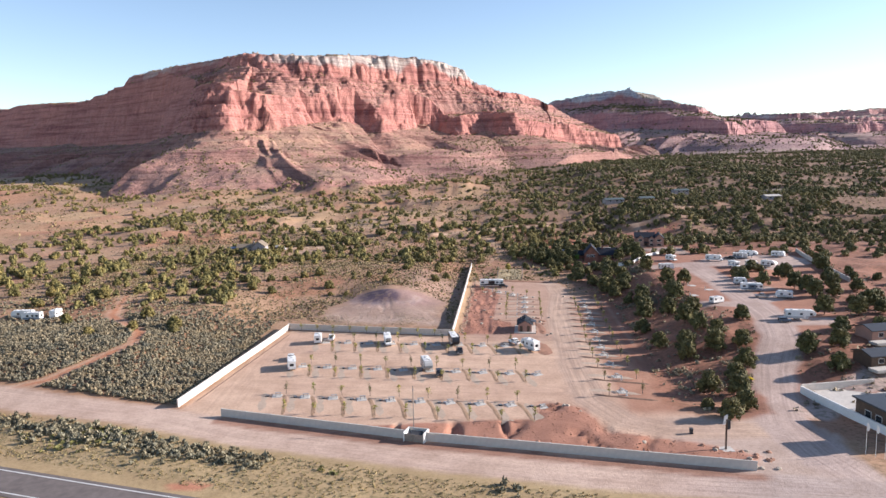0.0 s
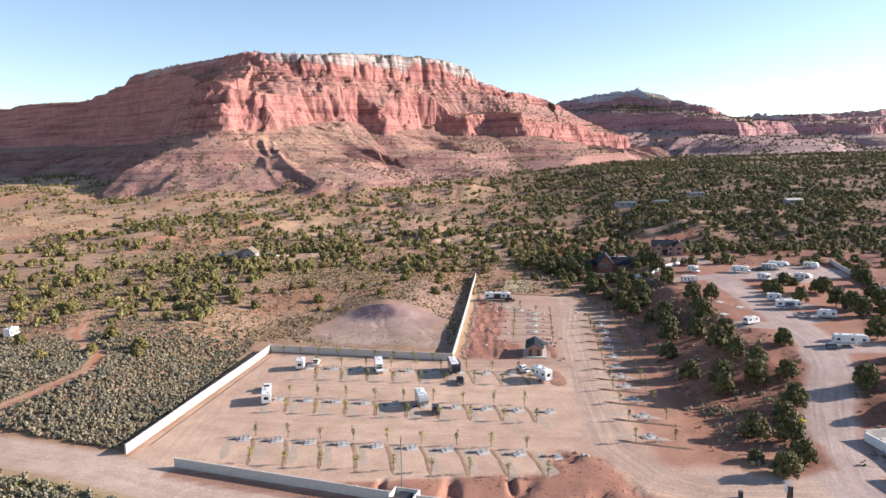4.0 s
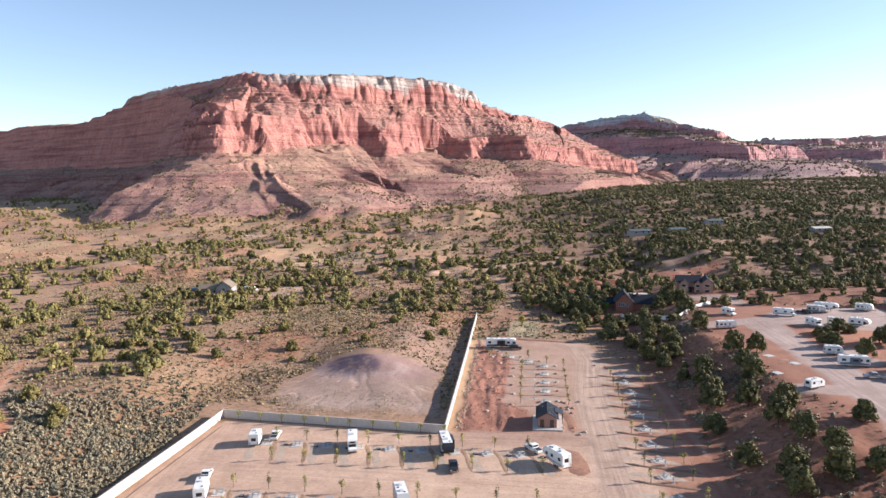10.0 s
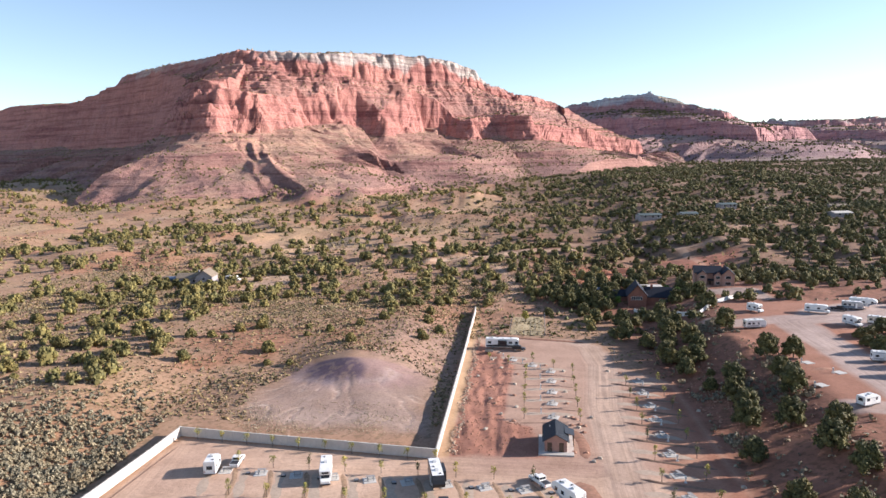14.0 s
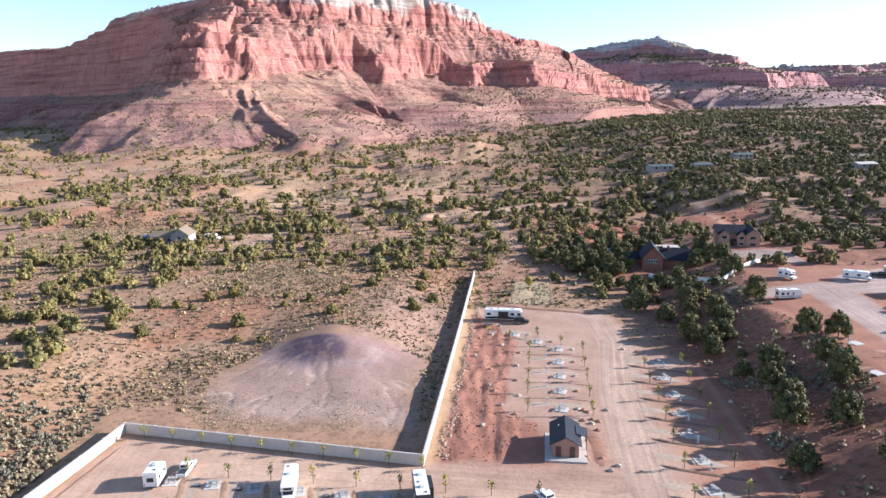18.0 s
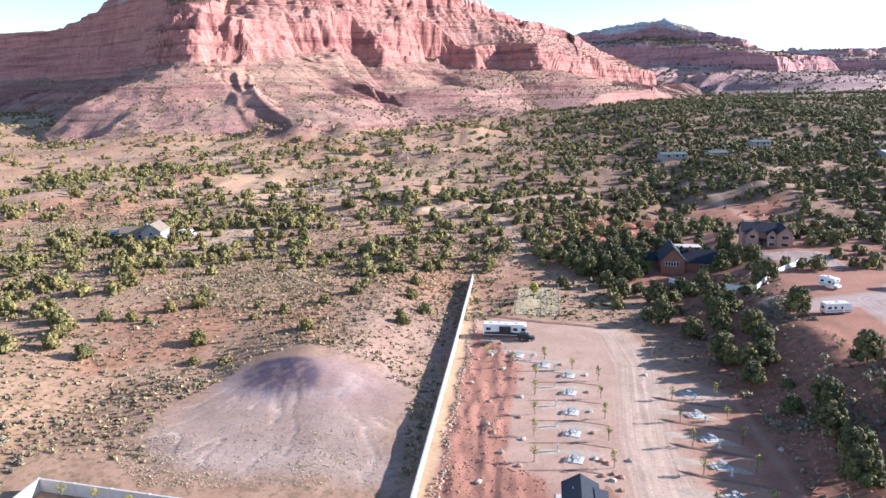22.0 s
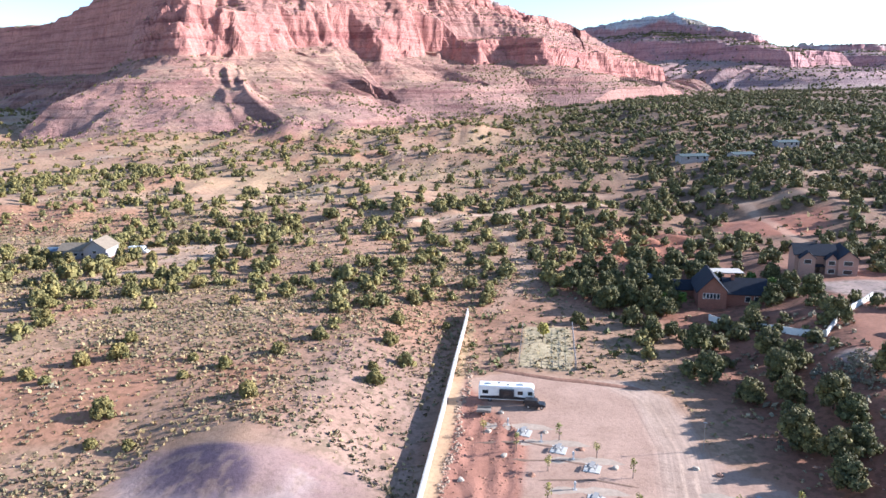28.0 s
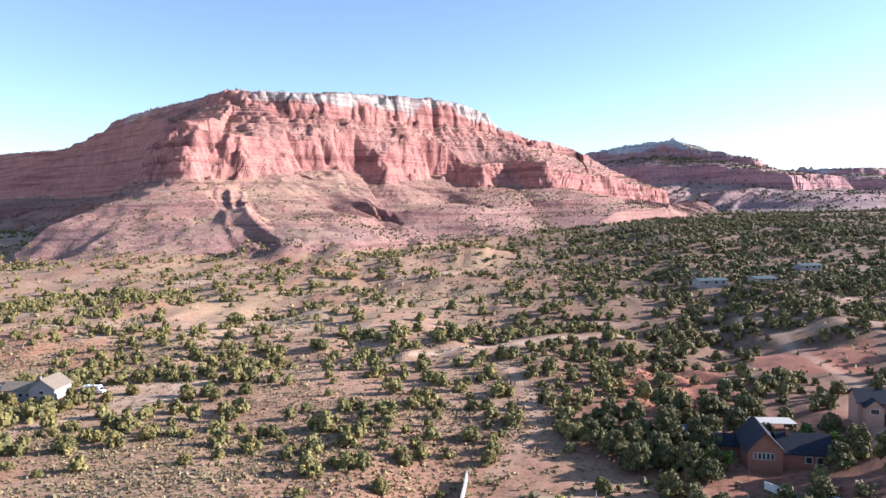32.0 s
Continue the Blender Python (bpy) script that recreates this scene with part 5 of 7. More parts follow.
def travel_trailer(name, label, length, body_mat, stripe_mat, height=3.1):
    t = thing(name, label, "trailer", Matrix())
    h, w = length / 2, 1.25
    part("body", prism([(-h, 0.55), (-h, height - 0.1), (h - 1.0, height), (h - 0.25, height - 0.45), (h, 1.5), (h - 0.2, 0.55)], -w, w, "x", 0.06), body_mat, t)
    part("roof", prism([(-h + 0.12, height - 0.02), (h - 1.0, height + 0.03), (h - 1.0, height + 0.06), (-h + 0.12, height + 0.03)], -w + 0.1, w - 0.1, "x"), ROOFSKIN, t)
    for s in (-1, 1):
        part("stripe", prism([(-h + 0.3, 0.8), (h - 0.5, 0.8), (h - 0.6, 1.15), (0.4, 1.35), (-h + 0.3, 1.15)], min(s * w, s * (w + 0.008)), max(s * w, s * (w + 0.008)), "x"), stripe_mat, t)
        part("skirt", box(min(s * (w - 0.06), s * (w - 0.02)), -h + 0.2, 0.32, max(s * (w - 0.06), s * (w - 0.02)), h - 0.3, 0.56), BLACKPLASTIC, t)
        for y in (-0.75, 0.1):
            wheel(t, s * (w - 0.18), y - 0.4)
    side_windows(t, [(-h + 0.7, -h + 1.7), (0.6, 1.6)] + ([(-h + 2.4, -h + 3.2)] if length > 6.5 else []), 1.55, 2.25, w)
    door = part("door", box(w, h - 2.7, 0.75, w + 0.03, h - 2.0, 2.55, 0.01), WHITE, t)
    part("door_handle", box(w + 0.03, h - 2.64, 1.45, w + 0.06, h - 2.54, 1.6), BLACKPLASTIC, door)
    part("window", box(-0.6, -h - 0.012, 1.5, 0.6, -h, 2.3), GLASS, t)
    for s in (-1, 1):
        part("tail_light", box(s * 1.0 - 0.08, -h - 0.02, 0.9, s * 1.0 + 0.08, -h, 1.2), REDLENS, t)
    hitch = rod((-0.5, h - 0.3, 0.5), (0, h + 1.0, 0.5), 0.05)
    rod((0.5, h - 0.3, 0.5), (0, h + 1.0, 0.5), 0.05, bm=hitch)
    rod((0, h + 0.8, 0.05), (0, h + 0.8, 0.75), 0.04, bm=hitch)
    part("hitch", hitch, BLACKPLASTIC, t)
    part("gas_bottles", box(-0.3, h + 0.1, 0.55, 0.3, h + 0.4, 1.05, 0.08), WHITE, t)
    part("awning", rod((w + 0.09, -h + 0.8, height - 0.35), (w + 0.09, h - 1.2, height - 0.35), 0.08), GREYGEL, t)
    air_unit(t, 0.2, height + 0.03)
    vent_lid(t, 0.5, -h + 1.2, height + 0.03)
    vent_lid(t, -0.4, h - 1.8, height + 0.03)
    part("bumper", box(-1.1, -h - 0.18, 0.5, 1.1, -h - 0.06, 0.64), BLACKPLASTIC, t)
    return t


def fifth_wheel(name, label, length, body_mat, stripe_mat, slide=True):
    t = thing(name, label, "trailer", Matrix())
    h, w, H = length / 2, 1.26, 3.75
    part("body", prism([(-h, 0.7), (-h, H - 0.25), (-h + 0.3, H), (h - 1.4, H), (h - 0.35, H - 0.5), (h, 2.5), (h - 0.25, 1.75), (h - 2.5, 1.65), (h - 2.8, 0.7)], -w, w, "x", 0.06), body_mat, t)
    part("roof", box(-w + 0.12, -h + 0.35, H, w - 0.12, h - 1.45, H + 0.035), ROOFSKIN, t)
    for s in (-1, 1):
        part("stripe", prism([(-h + 0.3, 1.0), (h - 3.0, 1.0), (h - 0.3, 2.1), (h - 0.5, 2.5), (h - 3.2, 1.5), (-h + 0.3, 1.35)], min(s * w, s * (w + 0.008)), max(s * w, s * (w + 0.008)), "x"), stripe_mat, t)
        for y in (-1.6, -0.7):
            wheel(t, s * (w - 0.18), y, 0.4)
        part("landing_leg", rod((s * 0.9, h - 3.0, 0), (s * 0.9, h - 3.0, 1.0), 0.06), BLACKPLASTIC, t)
        part("tail_light", box(s * 1.05 - 0.07, -h - 0.02, 1.0, s * 1.05 + 0.07, -h, 1.5), REDLENS, t)
    side_windows(t, [(-h + 0.8, -h + 1.8), (-0.3, 0.6), (h - 2.2, h - 1.3)], 2.0, 2.75, w)
    if slide:
        so = part("slide_out", box(-w - 0.75, -h + 1.6, 1.0, -w + 0.02, 0.8, H - 0.5, 0.04), body_mat, t)
        part("window", box(-w - 0.765, -h + 2.2, 1.9, -w - 0.75, -0.2, 2.7), GLASS, so)
    door = part("door", box(w, 0.9, 0.9, w + 0.03, 1.6, 2.85, 0.01), WHITE, t)
    part("door_handle", box(w + 0.03, 0.95, 1.7, w + 0.06, 1.05, 1.85), BLACKPLASTIC, door)
    part("ladder", rod((0.7, -h - 0.1, 0.9), (0.7, -h - 0.1, H), 0.03, bm=rod((1.05, -h - 0.1, 0.9), (1.05, -h - 0.1, H), 0.03)), ALLOY, t)
    part("window", box(-0.7, -h - 0.012, 1.9, 0.4, -h, 2.8), GLASS, t)
    air_unit(t, 1.2, H + 0.035)
    air_unit(t, -h + 2.2, H + 0.035)
    vent_lid(t, 0.5, -0.5, H + 0.035)
    vent_lid(t, -0.5, h - 2.2, H + 0.035)
    part("bumper", box(-1.1, -h - 0.18, 0.6, 1.1, -h - 0.06, 0.75), BLACKPLASTIC, t)
    return t


def motorhome(name, label, length, body_mat, stripe_mat):
    t = thing(name, label, "motorhome", Matrix())
    h, w, H = length / 2, 1.25, 3.45
    part("body", prism([(-h, 0.5), (-h, H - 0.12), (-h + 0.15, H), (h - 0.5, H), (h - 0.1, H - 0.4), (h, 1.6), (h - 0.05, 0.5)], -w, w, "x", 0.07), body_mat, t)
    part("windscreen", prism([(h - 0.095, H - 0.55), (h - 0.005, 1.7), (h + 0.02, 1.7), (h - 0.07, H - 0.55)], -w + 0.12, w - 0.12, "x"), GLASS, t)
    part("roof", box(-w + 0.1, -h + 0.2, H, w - 0.1, h - 0.6, H + 0.035), ROOFSKIN, t)
    for s in (-1, 1):
        part("stripe", prism([(-h + 0.3, 0.7), (h - 0.3, 0.7), (h - 0.3, 1.1), (0, 1.5), (-h + 0.3, 1.25)], min(s * w, s * (w + 0.008)), max(s * w, s * (w + 0.008)), "x"), stripe_mat, t)
        part("headlight", box(s * 0.95 - 0.18, h - 0.04, 0.85, s * 0.95 + 0.18, h + 0.02, 1.1, 0.02), CLEARLENS, t)
        part("mirror", box(min(s * (w + 0.05), s * (w + 0.25)), h - 0.25, 1.9, max(s * (w + 0.05), s * (w + 0.25)), h - 0.12, 2.4, 0.03), BLACKPLASTIC, t)
        part("tail_light", box(s * 1.05 - 0.08, -h - 0.02, 0.9, s * 1.05 + 0.08, -h, 1.25), REDLENS, t)
        wheel(t, s * (w - 0.2), h - 1.5, 0.45, 0.28)
        wheel(t, s * (w - 0.25), -h + 2.3, 0.45, 0.4)
    side_windows(t, [(h - 1.3, h - 0.4), (h - 3.4, h - 2.3), (-0.8, 0.6), (-h + 0.8, -h + 2.0)], 1.75, 2.55, w)
    so = part("slide_out", box(w - 0.02, -1.4, 0.95, w + 0.6, 1.6, H - 0.5, 0.04), stripe_mat, t)
    part("window", box(w + 0.6, -0.7, 1.8, w + 0.615, 0.9, 2.5), GLASS, so)
    part("awning", rod((-w - 0.09, -h + 1.0, H - 0.3), (-w - 0.09, h - 2.0, H - 0.3), 0.08), GREYGEL, t)
    for y in (h - 2.6, -h + 2.2):
        air_unit(t, y, H + 0.035)
    vent_lid(t, 0.4, 0.3, H + 0.035)
    vent_lid(t, -0.4, -1.6, H + 0.035)
    part("bumper", box(-1.15, h - 0.05, 0.42, 1.15, h + 0.1, 0.7, 0.04), BLACKPLASTIC, t)
    return t


def van_camper(name, label, length, body_mat, stripe_mat):
    """A cab-over motorhome on a van chassis."""
    t = thing(name, label, "motorhome", Matrix())
    h, w, H = length / 2, 1.2, 3.2
    part("body", prism([(-h, 0.55), (-h, H - 0.1), (h - 1.2, H), (h - 0.75, H - 0.3), (h - 0.8, 2.1), (h - 1.75, 1.95), (h - 1.75, 0.55)], -w, w, "x", 0.06), body_mat, t)
    part("cab", prism([(h - 1.8, 0.45), (h - 1.8, 2.0), (h - 1.55, 2.05), (h - 0.95, 1.3), (h, 1.1), (h + 0.08, 0.5)], -0.98, 0.98, "x", 0.06), WHITE, t)
    part("windscreen", prism([(h - 1.5, 2.02), (h - 0.96, 1.33), (h - 0.93, 1.35), (h - 1.47, 2.05)], -0.85, 0.85, "x"), GLASS, t)
    part("roof", box(-w + 0.1, -h + 0.15, H - 0.03, w - 0.1, h - 1.3, H + 0.03), ROOFSKIN, t)
    part("window", box(-0.7, h - 0.76, 2.35, 0.7, h - 0.735, 2.75), GLASS, t)
    for s in (-1, 1):
        part("stripe", box(min(s * w, s * (w + 0.008)), -h + 0.2, 0.9, max(s * w, s * (w + 0.008)), h - 1.9, 1.2), stripe_mat, t)
        part("headlight", box(s * 0.75 - 0.14, h + 0.03, 0.75, s * 0.75 + 0.14, h + 0.08, 0.95, 0.02), CLEARLENS, t)
        part("tail_light", box(s * 1.0 - 0.07, -h - 0.02, 0.9, s * 1.0 + 0.07, -h, 1.2), REDLENS, t)
        wheel(t, s * 0.88, h - 0.75)
        wheel(t, s * 0.92, -h + 1.6, 0.38, 0.34)
    side_windows(t, [(-h + 0.7, -h + 1.7), (0.0, 1.0)], 1.6, 2.3, w)
    side_windows(t, [(h - 1.7, h - 1.25)], 1.4, 1.85, 0.98)
    air_unit(t, -0.4, H + 0.03)
    vent_lid(t, 0.4, -h + 1.1, H + 0.03)
    part("bumper", box(-1.0, h + 0.05, 0.4, 1.0, h + 0.2, 0.62, 0.04), BLACKPLASTIC, t)
    return t


def pickup(name, label, paint):
    t = thing(name, label, "pickup truck", Matrix())
    w = 0.98
    part("body", prism([(-2.9, 0.45), (-2.9, 1.1), (-0.85, 1.12), (-0.8, 0.95), (1.3, 1.0), (1.35, 1.15), (2.7, 1.08), (2.95, 0.85), (2.95, 0.42)], -w, w, "x", 0.06), paint, t)
    part("cab", prism([(-0.85, 1.0), (-0.7, 1.86), (0.75, 1.88), (1.45, 1.12)], -w + 0.08, w - 0.08, "x", 0.07), paint, t)
    part("bed_liner", box(-0.8, -2.75, 1.0, 0.8, -0.95, 1.135), BLACKPLASTIC, t)
    part("windscreen", prism([(0.8, 1.84), (1.42, 1.18), (1.46, 1.2), (0.84, 1.87)], -w + 0.2, w - 0.2, "x"), GLASS, t)
    part("rear_window", box(-0.7, -0.80, 1.3, 0.7, -0.74, 1.75), GLASS, t)
    side_windows(t, [(-0.6, 0.05), (0.12, 0.85)], 1.25, 1.72, w - 0.08)
    for s in (-1, 1):
        wheel(t, s * 0.86, 1.9, 0.4)
        wheel(t, s * 0.86, -1.75, 0.4)
        part("headlight", box(s * 0.75 - 0.16, 2.93, 0.75, s * 0.75 + 0.16, 2.98, 0.98, 0.02), CLEARLENS, t)
        part("tail_light", box(s * 0.88 - 0.07, -2.93, 0.75, s * 0.88 + 0.07, -2.88, 1.05), REDLENS, t)
        part("mirror", box(min(s * w, s * (w + 0.2)), 1.0, 1.2, max(s * w, s * (w + 0.2)), 1.12, 1.42, 0.02), BLACKPLASTIC, t)
    part("bumper", box(-0.95, 2.94, 0.4, 0.95, 3.05, 0.62, 0.03), ALLOY, t)
    part("bumper", box(-0.95, -3.02, 0.45, 0.95, -2.92, 0.65, 0.03), ALLOY, t)
    part("grille", box(-0.55, 2.94, 0.66, 0.55, 2.99, 1.0), BLACKPLASTIC, t)
    return t


def jeep(name, label, paint):
    t = thing(name, label, "car", Matrix())
    w = 0.92
    part("body", prism([(-2.1, 0.5), (-2.1, 1.1), (0.75, 1.1), (0.8, 1.12), (2.0, 1.05), (2.05, 0.5)], -w, w, "x", 0.06), paint, t)
    part("cab", prism([(-2.08, 1.0), (-1.95, 1.82), (0.45, 1.84), (0.85, 1.08)], -w + 0.06, w - 0.06, "x", 0.07), paint, t)
    part("windscreen", prism([(0.48, 1.8), (0.83, 1.14), (0.87, 1.16), (0.52, 1.82)], -w + 0.15, w - 0.15, "x"), GLASS, t)
    side_windows(t, [(-1.8, -1.1), (-1.0, -0.3), (-0.2, 0.4)], 1.2, 1.68, w - 0.06)
    part("rear_window", box(-0.65, -2.09, 1.2, 0.65, -2.03, 1.65), GLASS, t)
    part("spare_wheel", rod((0, -2.1, 0.95), (0, -2.32, 0.95), 0.38, 0.38, 14), RUBBER, t)
    for s in (-1, 1):
        wheel(t, s * 0.82, 1.4, 0.4)
        wheel(t, s * 0.82, -1.25, 0.4)
        part("headlight", rod((s * 0.6, 2.0, 0.85), (s * 0.6, 2.07, 0.85), 0.11), CLEARLENS, t)
        part("tail_light", box(s * 0.8 - 0.06, -2.13, 0.85, s * 0.8 + 0.06, -2.09, 1.05), REDLENS, t)
    part("bumper", box(-0.85, 2.02, 0.5, 0.85, 2.2, 0.66, 0.03), BLACKPLASTIC, t)
    return t


def minibus(name, label):
    t = thing(name, label, "minibus", Matrix())
    part("body", prism([(-3.6, 0.45), (-3.6, 2.75), (2.0, 2.8), (2.3, 2.2), (2.6, 1.35), (3.5, 1.15), (3.6, 0.45)], -1.15, 1.15, "x", 0.07), WHITE, t)
    side_windows(t, [(-3.2 + 0.95 * k, -2.4 + 0.95 * k) for k in range(5)], 1.55, 2.3, 1.15)
    part("windscreen", prism([(2.32, 2.15), (2.6, 1.4), (2.64, 1.42), (2.36, 2.17)], -0.95, 0.95, "x"), GLASS, t)
    for s in (-1, 1):
        wheel(t, s * 1.0, 2.3)
        wheel(t, s * 1.0, -2.0)
        part("headlight", box(s * 0.8 - 0.14, 3.56, 0.75, s * 0.8 + 0.14, 3.62, 0.98, 0.02), CLEARLENS, t)
    air_unit(t, -2.0, 2.76)
    part("bumper", box(-1.1, 3.55, 0.4, 1.1, 3.7, 0.62, 0.03), BLACKPLASTIC, t)
    return t


def put(ob, x, y, heading):
    """Set a vehicle down. heading: degrees from +y, to the left."""
    ob.matrix_basis = pose(x, y, gz_at(x, y) + 0.05, 0, 0, heading) @ Matrix.Scale(0.8 if x > 60 else 0.86, 4)
    return ob


# in the lower camp
put(travel_trailer("travel_trailer", "white travel trailer hitched to a pickup on gravel", 7.4, WHITE, GREYGEL), -55.2, 182.4, 17)
PICK = put(pickup("pickup_truck", "white pickup truck in front of a travel trailer", WHITE), -57.6, 190.0, 12)
put(travel_trailer("travel_trailer", "short white travel trailer beside a pickup", 5.4, WHITE, TAN, 3.2), -54.3, 208.2, 10)
copy_thing(PICK, pose(-50.9, 211.6, gz_at(-50.9, 211.6) + 0.05, 0, 0, 5))["label"] = "white pickup truck parked beside a short trailer"
put(van_camper("motorhome", "white cab-over motorhome on a gravel pad", 8.6, WHITE, GREYGEL), -32.4, 206.8, 192)
put(fifth_wheel("fifth_wheel_trailer", "tall dark-sided fifth wheel trailer with a white roof", 10.2, DARKPAINT, GREYGEL), -12.1, 204.9, 192)
put(pickup("pickup_truck", "dark pickup truck in front of a fifth wheel trailer", DARKPAINT), -10.0, 196.6, 188)
put(fifth_wheel("fifth_wheel_trailer", "dark grey fifth wheel trailer with a white roof", 7.8, GREYGEL, DARKPAINT, False), -18.0, 180.2, 196)
put(jeep("off_road_car", "dark off-road car beside a fifth wheel trailer", DARKPAINT), -14.3, 175.6, 190)
put(fifth_wheel("fifth_wheel_trailer", "white and grey fifth wheel trailer hitched to a pickup", 7.9, WHITE, SILVER, False), 10.4, 199.6, 32)
put(pickup("pickup_truck", "white pickup truck hitched to a fifth wheel trailer", WHITE), 6.2, 206.4, 32)
# beside the long wall
put(motorhome("motorhome", "long white motorhome with dark panels beside the wall", 11.4, WHITE, DARKPAINT), -0.8, 291.4, -93)
put(jeep("off_road_car", "black off-road car beside a motorhome", DARKPAINT), 4.1, 288.8, -94)
ct = thing("cargo_trailer", "small flat cargo trailer behind a motorhome", "trailer", pose(-4.6, 286.0, gz_at(-4.6, 286) + 0.05, 0, 0, -93))
part("deck", box(-0.9, -1.2, 0.5, 0.9, 1.2, 0.62, 0.02), GREYTIMBER, ct)
part("side_board", box(-0.9, -1.2, 0.62, -0.84, 1.2, 0.95), GREYTIMBER, ct)
part("side_board", box(0.84, -1.2, 0.62, 0.9, 1.2, 0.95), GREYTIMBER, ct)
for s in (-1, 1):
    wheel(ct, s * 0.98, 0, 0.32, 0.2)
# on the terrace
put(travel_trailer("travel_trailer", "white travel trailer with black window panels", 7.6, WHITE, GREYGEL), 71.0, 291.0, -80)
put(van_camper("motorhome", "white truck camper at the end of the terrace", 6.0, WHITE, SILVER), 77.5, 309.5, 215)
put(van_camper("motorhome", "white and blue-grey cab-over motorhome", 8.6, WHITE, BLUEPAINT), 95.5, 308.5, 245)
put(pickup("pickup_truck", "dark grey pickup truck beside a trailer", DARKPAINT), 103.5, 312.0, 240)
put(travel_trailer("travel_trailer", "silver-grey travel trailer on the terrace", 7.4, SILVER, BLUEPAINT), 108.2, 313.6, 245)
put(fifth_wheel("fifth_wheel_trailer", "tall white fifth wheel trailer on the terrace", 9.6, WHITE, BLUEPAINT, False), 112.6, 316.0, 240)
put(travel_trailer("travel_trailer", "white and grey travel trailer near the terrace wall", 6.8, WHITE, GREYGEL), 125.6, 316.6, 235)
put(van_camper("motorhome", "white cab-over motorhome facing the road", 7.2, WHITE, GREYGEL), 99.4, 294.4, 200)
put(travel_trailer("travel_trailer", "tan and white travel trailer beside the red island", 6.2, TAN, WHITE), 106.6, 295.2, 230)
put(fifth_wheel("fifth_wheel_trailer", "white fifth wheel trailer at the island's end", 7.4, WHITE, DARKPAINT, False), 112.4, 292.2, 225)
put(travel_trailer("travel_trailer", "small white trailer beside the terrace road", 5.6, WHITE, GREYGEL), 90.2, 260.4, 260)
put(motorhome("motorhome", "white motorhome with a dark window band", 9.0, WHITE, BLUEPAINT), 90.2, 249.2, 258)
put(pickup("pickup_truck", "silver pickup truck in front of a trailer", SILVER), 90.0, 238.6, 75)
put(travel_trailer("travel_trailer", "white trailer with its pickup on the terrace", 6.4, WHITE, GREYGEL), 96.6, 237.4, 75)
put(travel_trailer("travel_trailer", "small white trailer at the brink of the terrace", 5.8, WHITE, WHITE, 2.7), 72.6, 230.6, -62)
put(fifth_wheel("fifth_wheel_trailer", "long white and grey fifth wheel trailer", 10.4, WHITE, GREYGEL), 89.4, 208.0, 262)
put(jeep("off_road_car", "blue-grey car beside a long trailer", BLUEPAINT), 84.0, 205.2, 262)
# in the field to the west
put(travel_trailer("travel_trailer", "old white travel trailer among junipers", 8.2, WHITE, SILVER), -158.5, 221.5, 95)
put(travel_trailer("travel_trailer", "white trailer parked beside another trailer", 7.4, WHITE, BLUEPAINT), -153.0, 218.2, 92)
put(van_camper("motorhome", "tall white camper van among junipers", 6.2, WHITE, SILVER), -147.4, 222.6, 5)
put(minibus("minibus", "white minibus with dark windows on a dirt track"), -119.0, 383.0, -88)


# ---- houses ----
def gable_house(parent, x0, x1, y0, y1, z0, eave, ridge, wall, roof, ridge_x=True, over=0.5, stack="wing"):
    """A wing with walls up into its gables and two roof slabs."""
    if ridge_x:
        ym = (y0 + y1) / 2
        body = part("wall", prism([(y0, z0), (y1, z0), (y1, eave), (ym, ridge), (y0, eave)], x0, x1, "x"), wall, parent)
        rise = (ridge - eave) / ((y1 - y0) / 2)
        for s in (-1, 1):
            e = (y1 - y0) / 2 + over
            part("roof", prism([(ym, ridge + 0.02), (ym + s * e, ridge + 0.02 - rise * e), (ym + s * e, ridge + 0.24 - rise * e), (ym, ridge + 0.24)], x0 - over, x1 + over, "x"), roof, parent)
    else:
        xm = (x0 + x1) / 2
        body = part("wall", prism([(x0, z0), (x1, z0), (x1, eave), (xm, ridge), (x0, eave)], y0, y1, "y"), wall, parent)
        rise = (ridge - eave) / ((x1 - x0) / 2)
        for s in (-1, 1):
            e = (x1 - x0) / 2 + over
            part("roof", prism([(xm, ridge + 0.02), (xm + s * e, ridge + 0.02 - rise * e), (xm + s * e, ridge + 0.24 - rise * e), (xm, ridge + 0.24)], y0 - over, y1 + over, "y"), roof, parent)
    return body


# two-storey house on the rise
gzh = gz_at(79, 350) - 0.3
hr = thing("house", "two-storey rose stucco house with dark gable roofs", "house", pose(78.2, 356.5, gzh, 0, 0, -10) @ Matrix.Scale(0.78, 4))
gable_house(hr, -9.0, 3.0, -4.0, 5.5, -1, 6.0, 8.6, PINKSTUCCO, SLATE)
gable_house(hr, -7.8, -3.4, -6.4, -4.0, -1, 5.4, 7.3, PINKSTUCCO, SLATE, False, 0.4)
gable_house(hr, 3.0, 8.6, -7.2, 5.5, -1, 5.8, 8.2, PINKSTUCCO, SLATE, False, 0.5)
gable_house(hr, -0.4, 3.0, -6.6, -4.0, -1, 5.2, 6.9, PINKSTUCCO, SLATE, False, 0.3)
for x0, x1, z0, y in ((-6.6, -4.6, 3.6, -6.4), (0.4, 2.2, 3.5, -6.6), (0.4, 2.2, 0.9, -6.6), (4.6, 7.0, 3.7, -7.2), (4.6, 7.0, 0.9, -7.2)):
    window_part(hr, x0, x1, z0, z0 + 1.3, y, -1)
for y0, z0 in ((-5.4, 3.7), (-5.4, 0.9), (-1.2, 3.7), (-1.2, 0.9), (2.4, 3.7)):
    window_part(hr, y0, y0 + 1.6, z0, z0 + 1.3, 8.6, 1, axis="x")
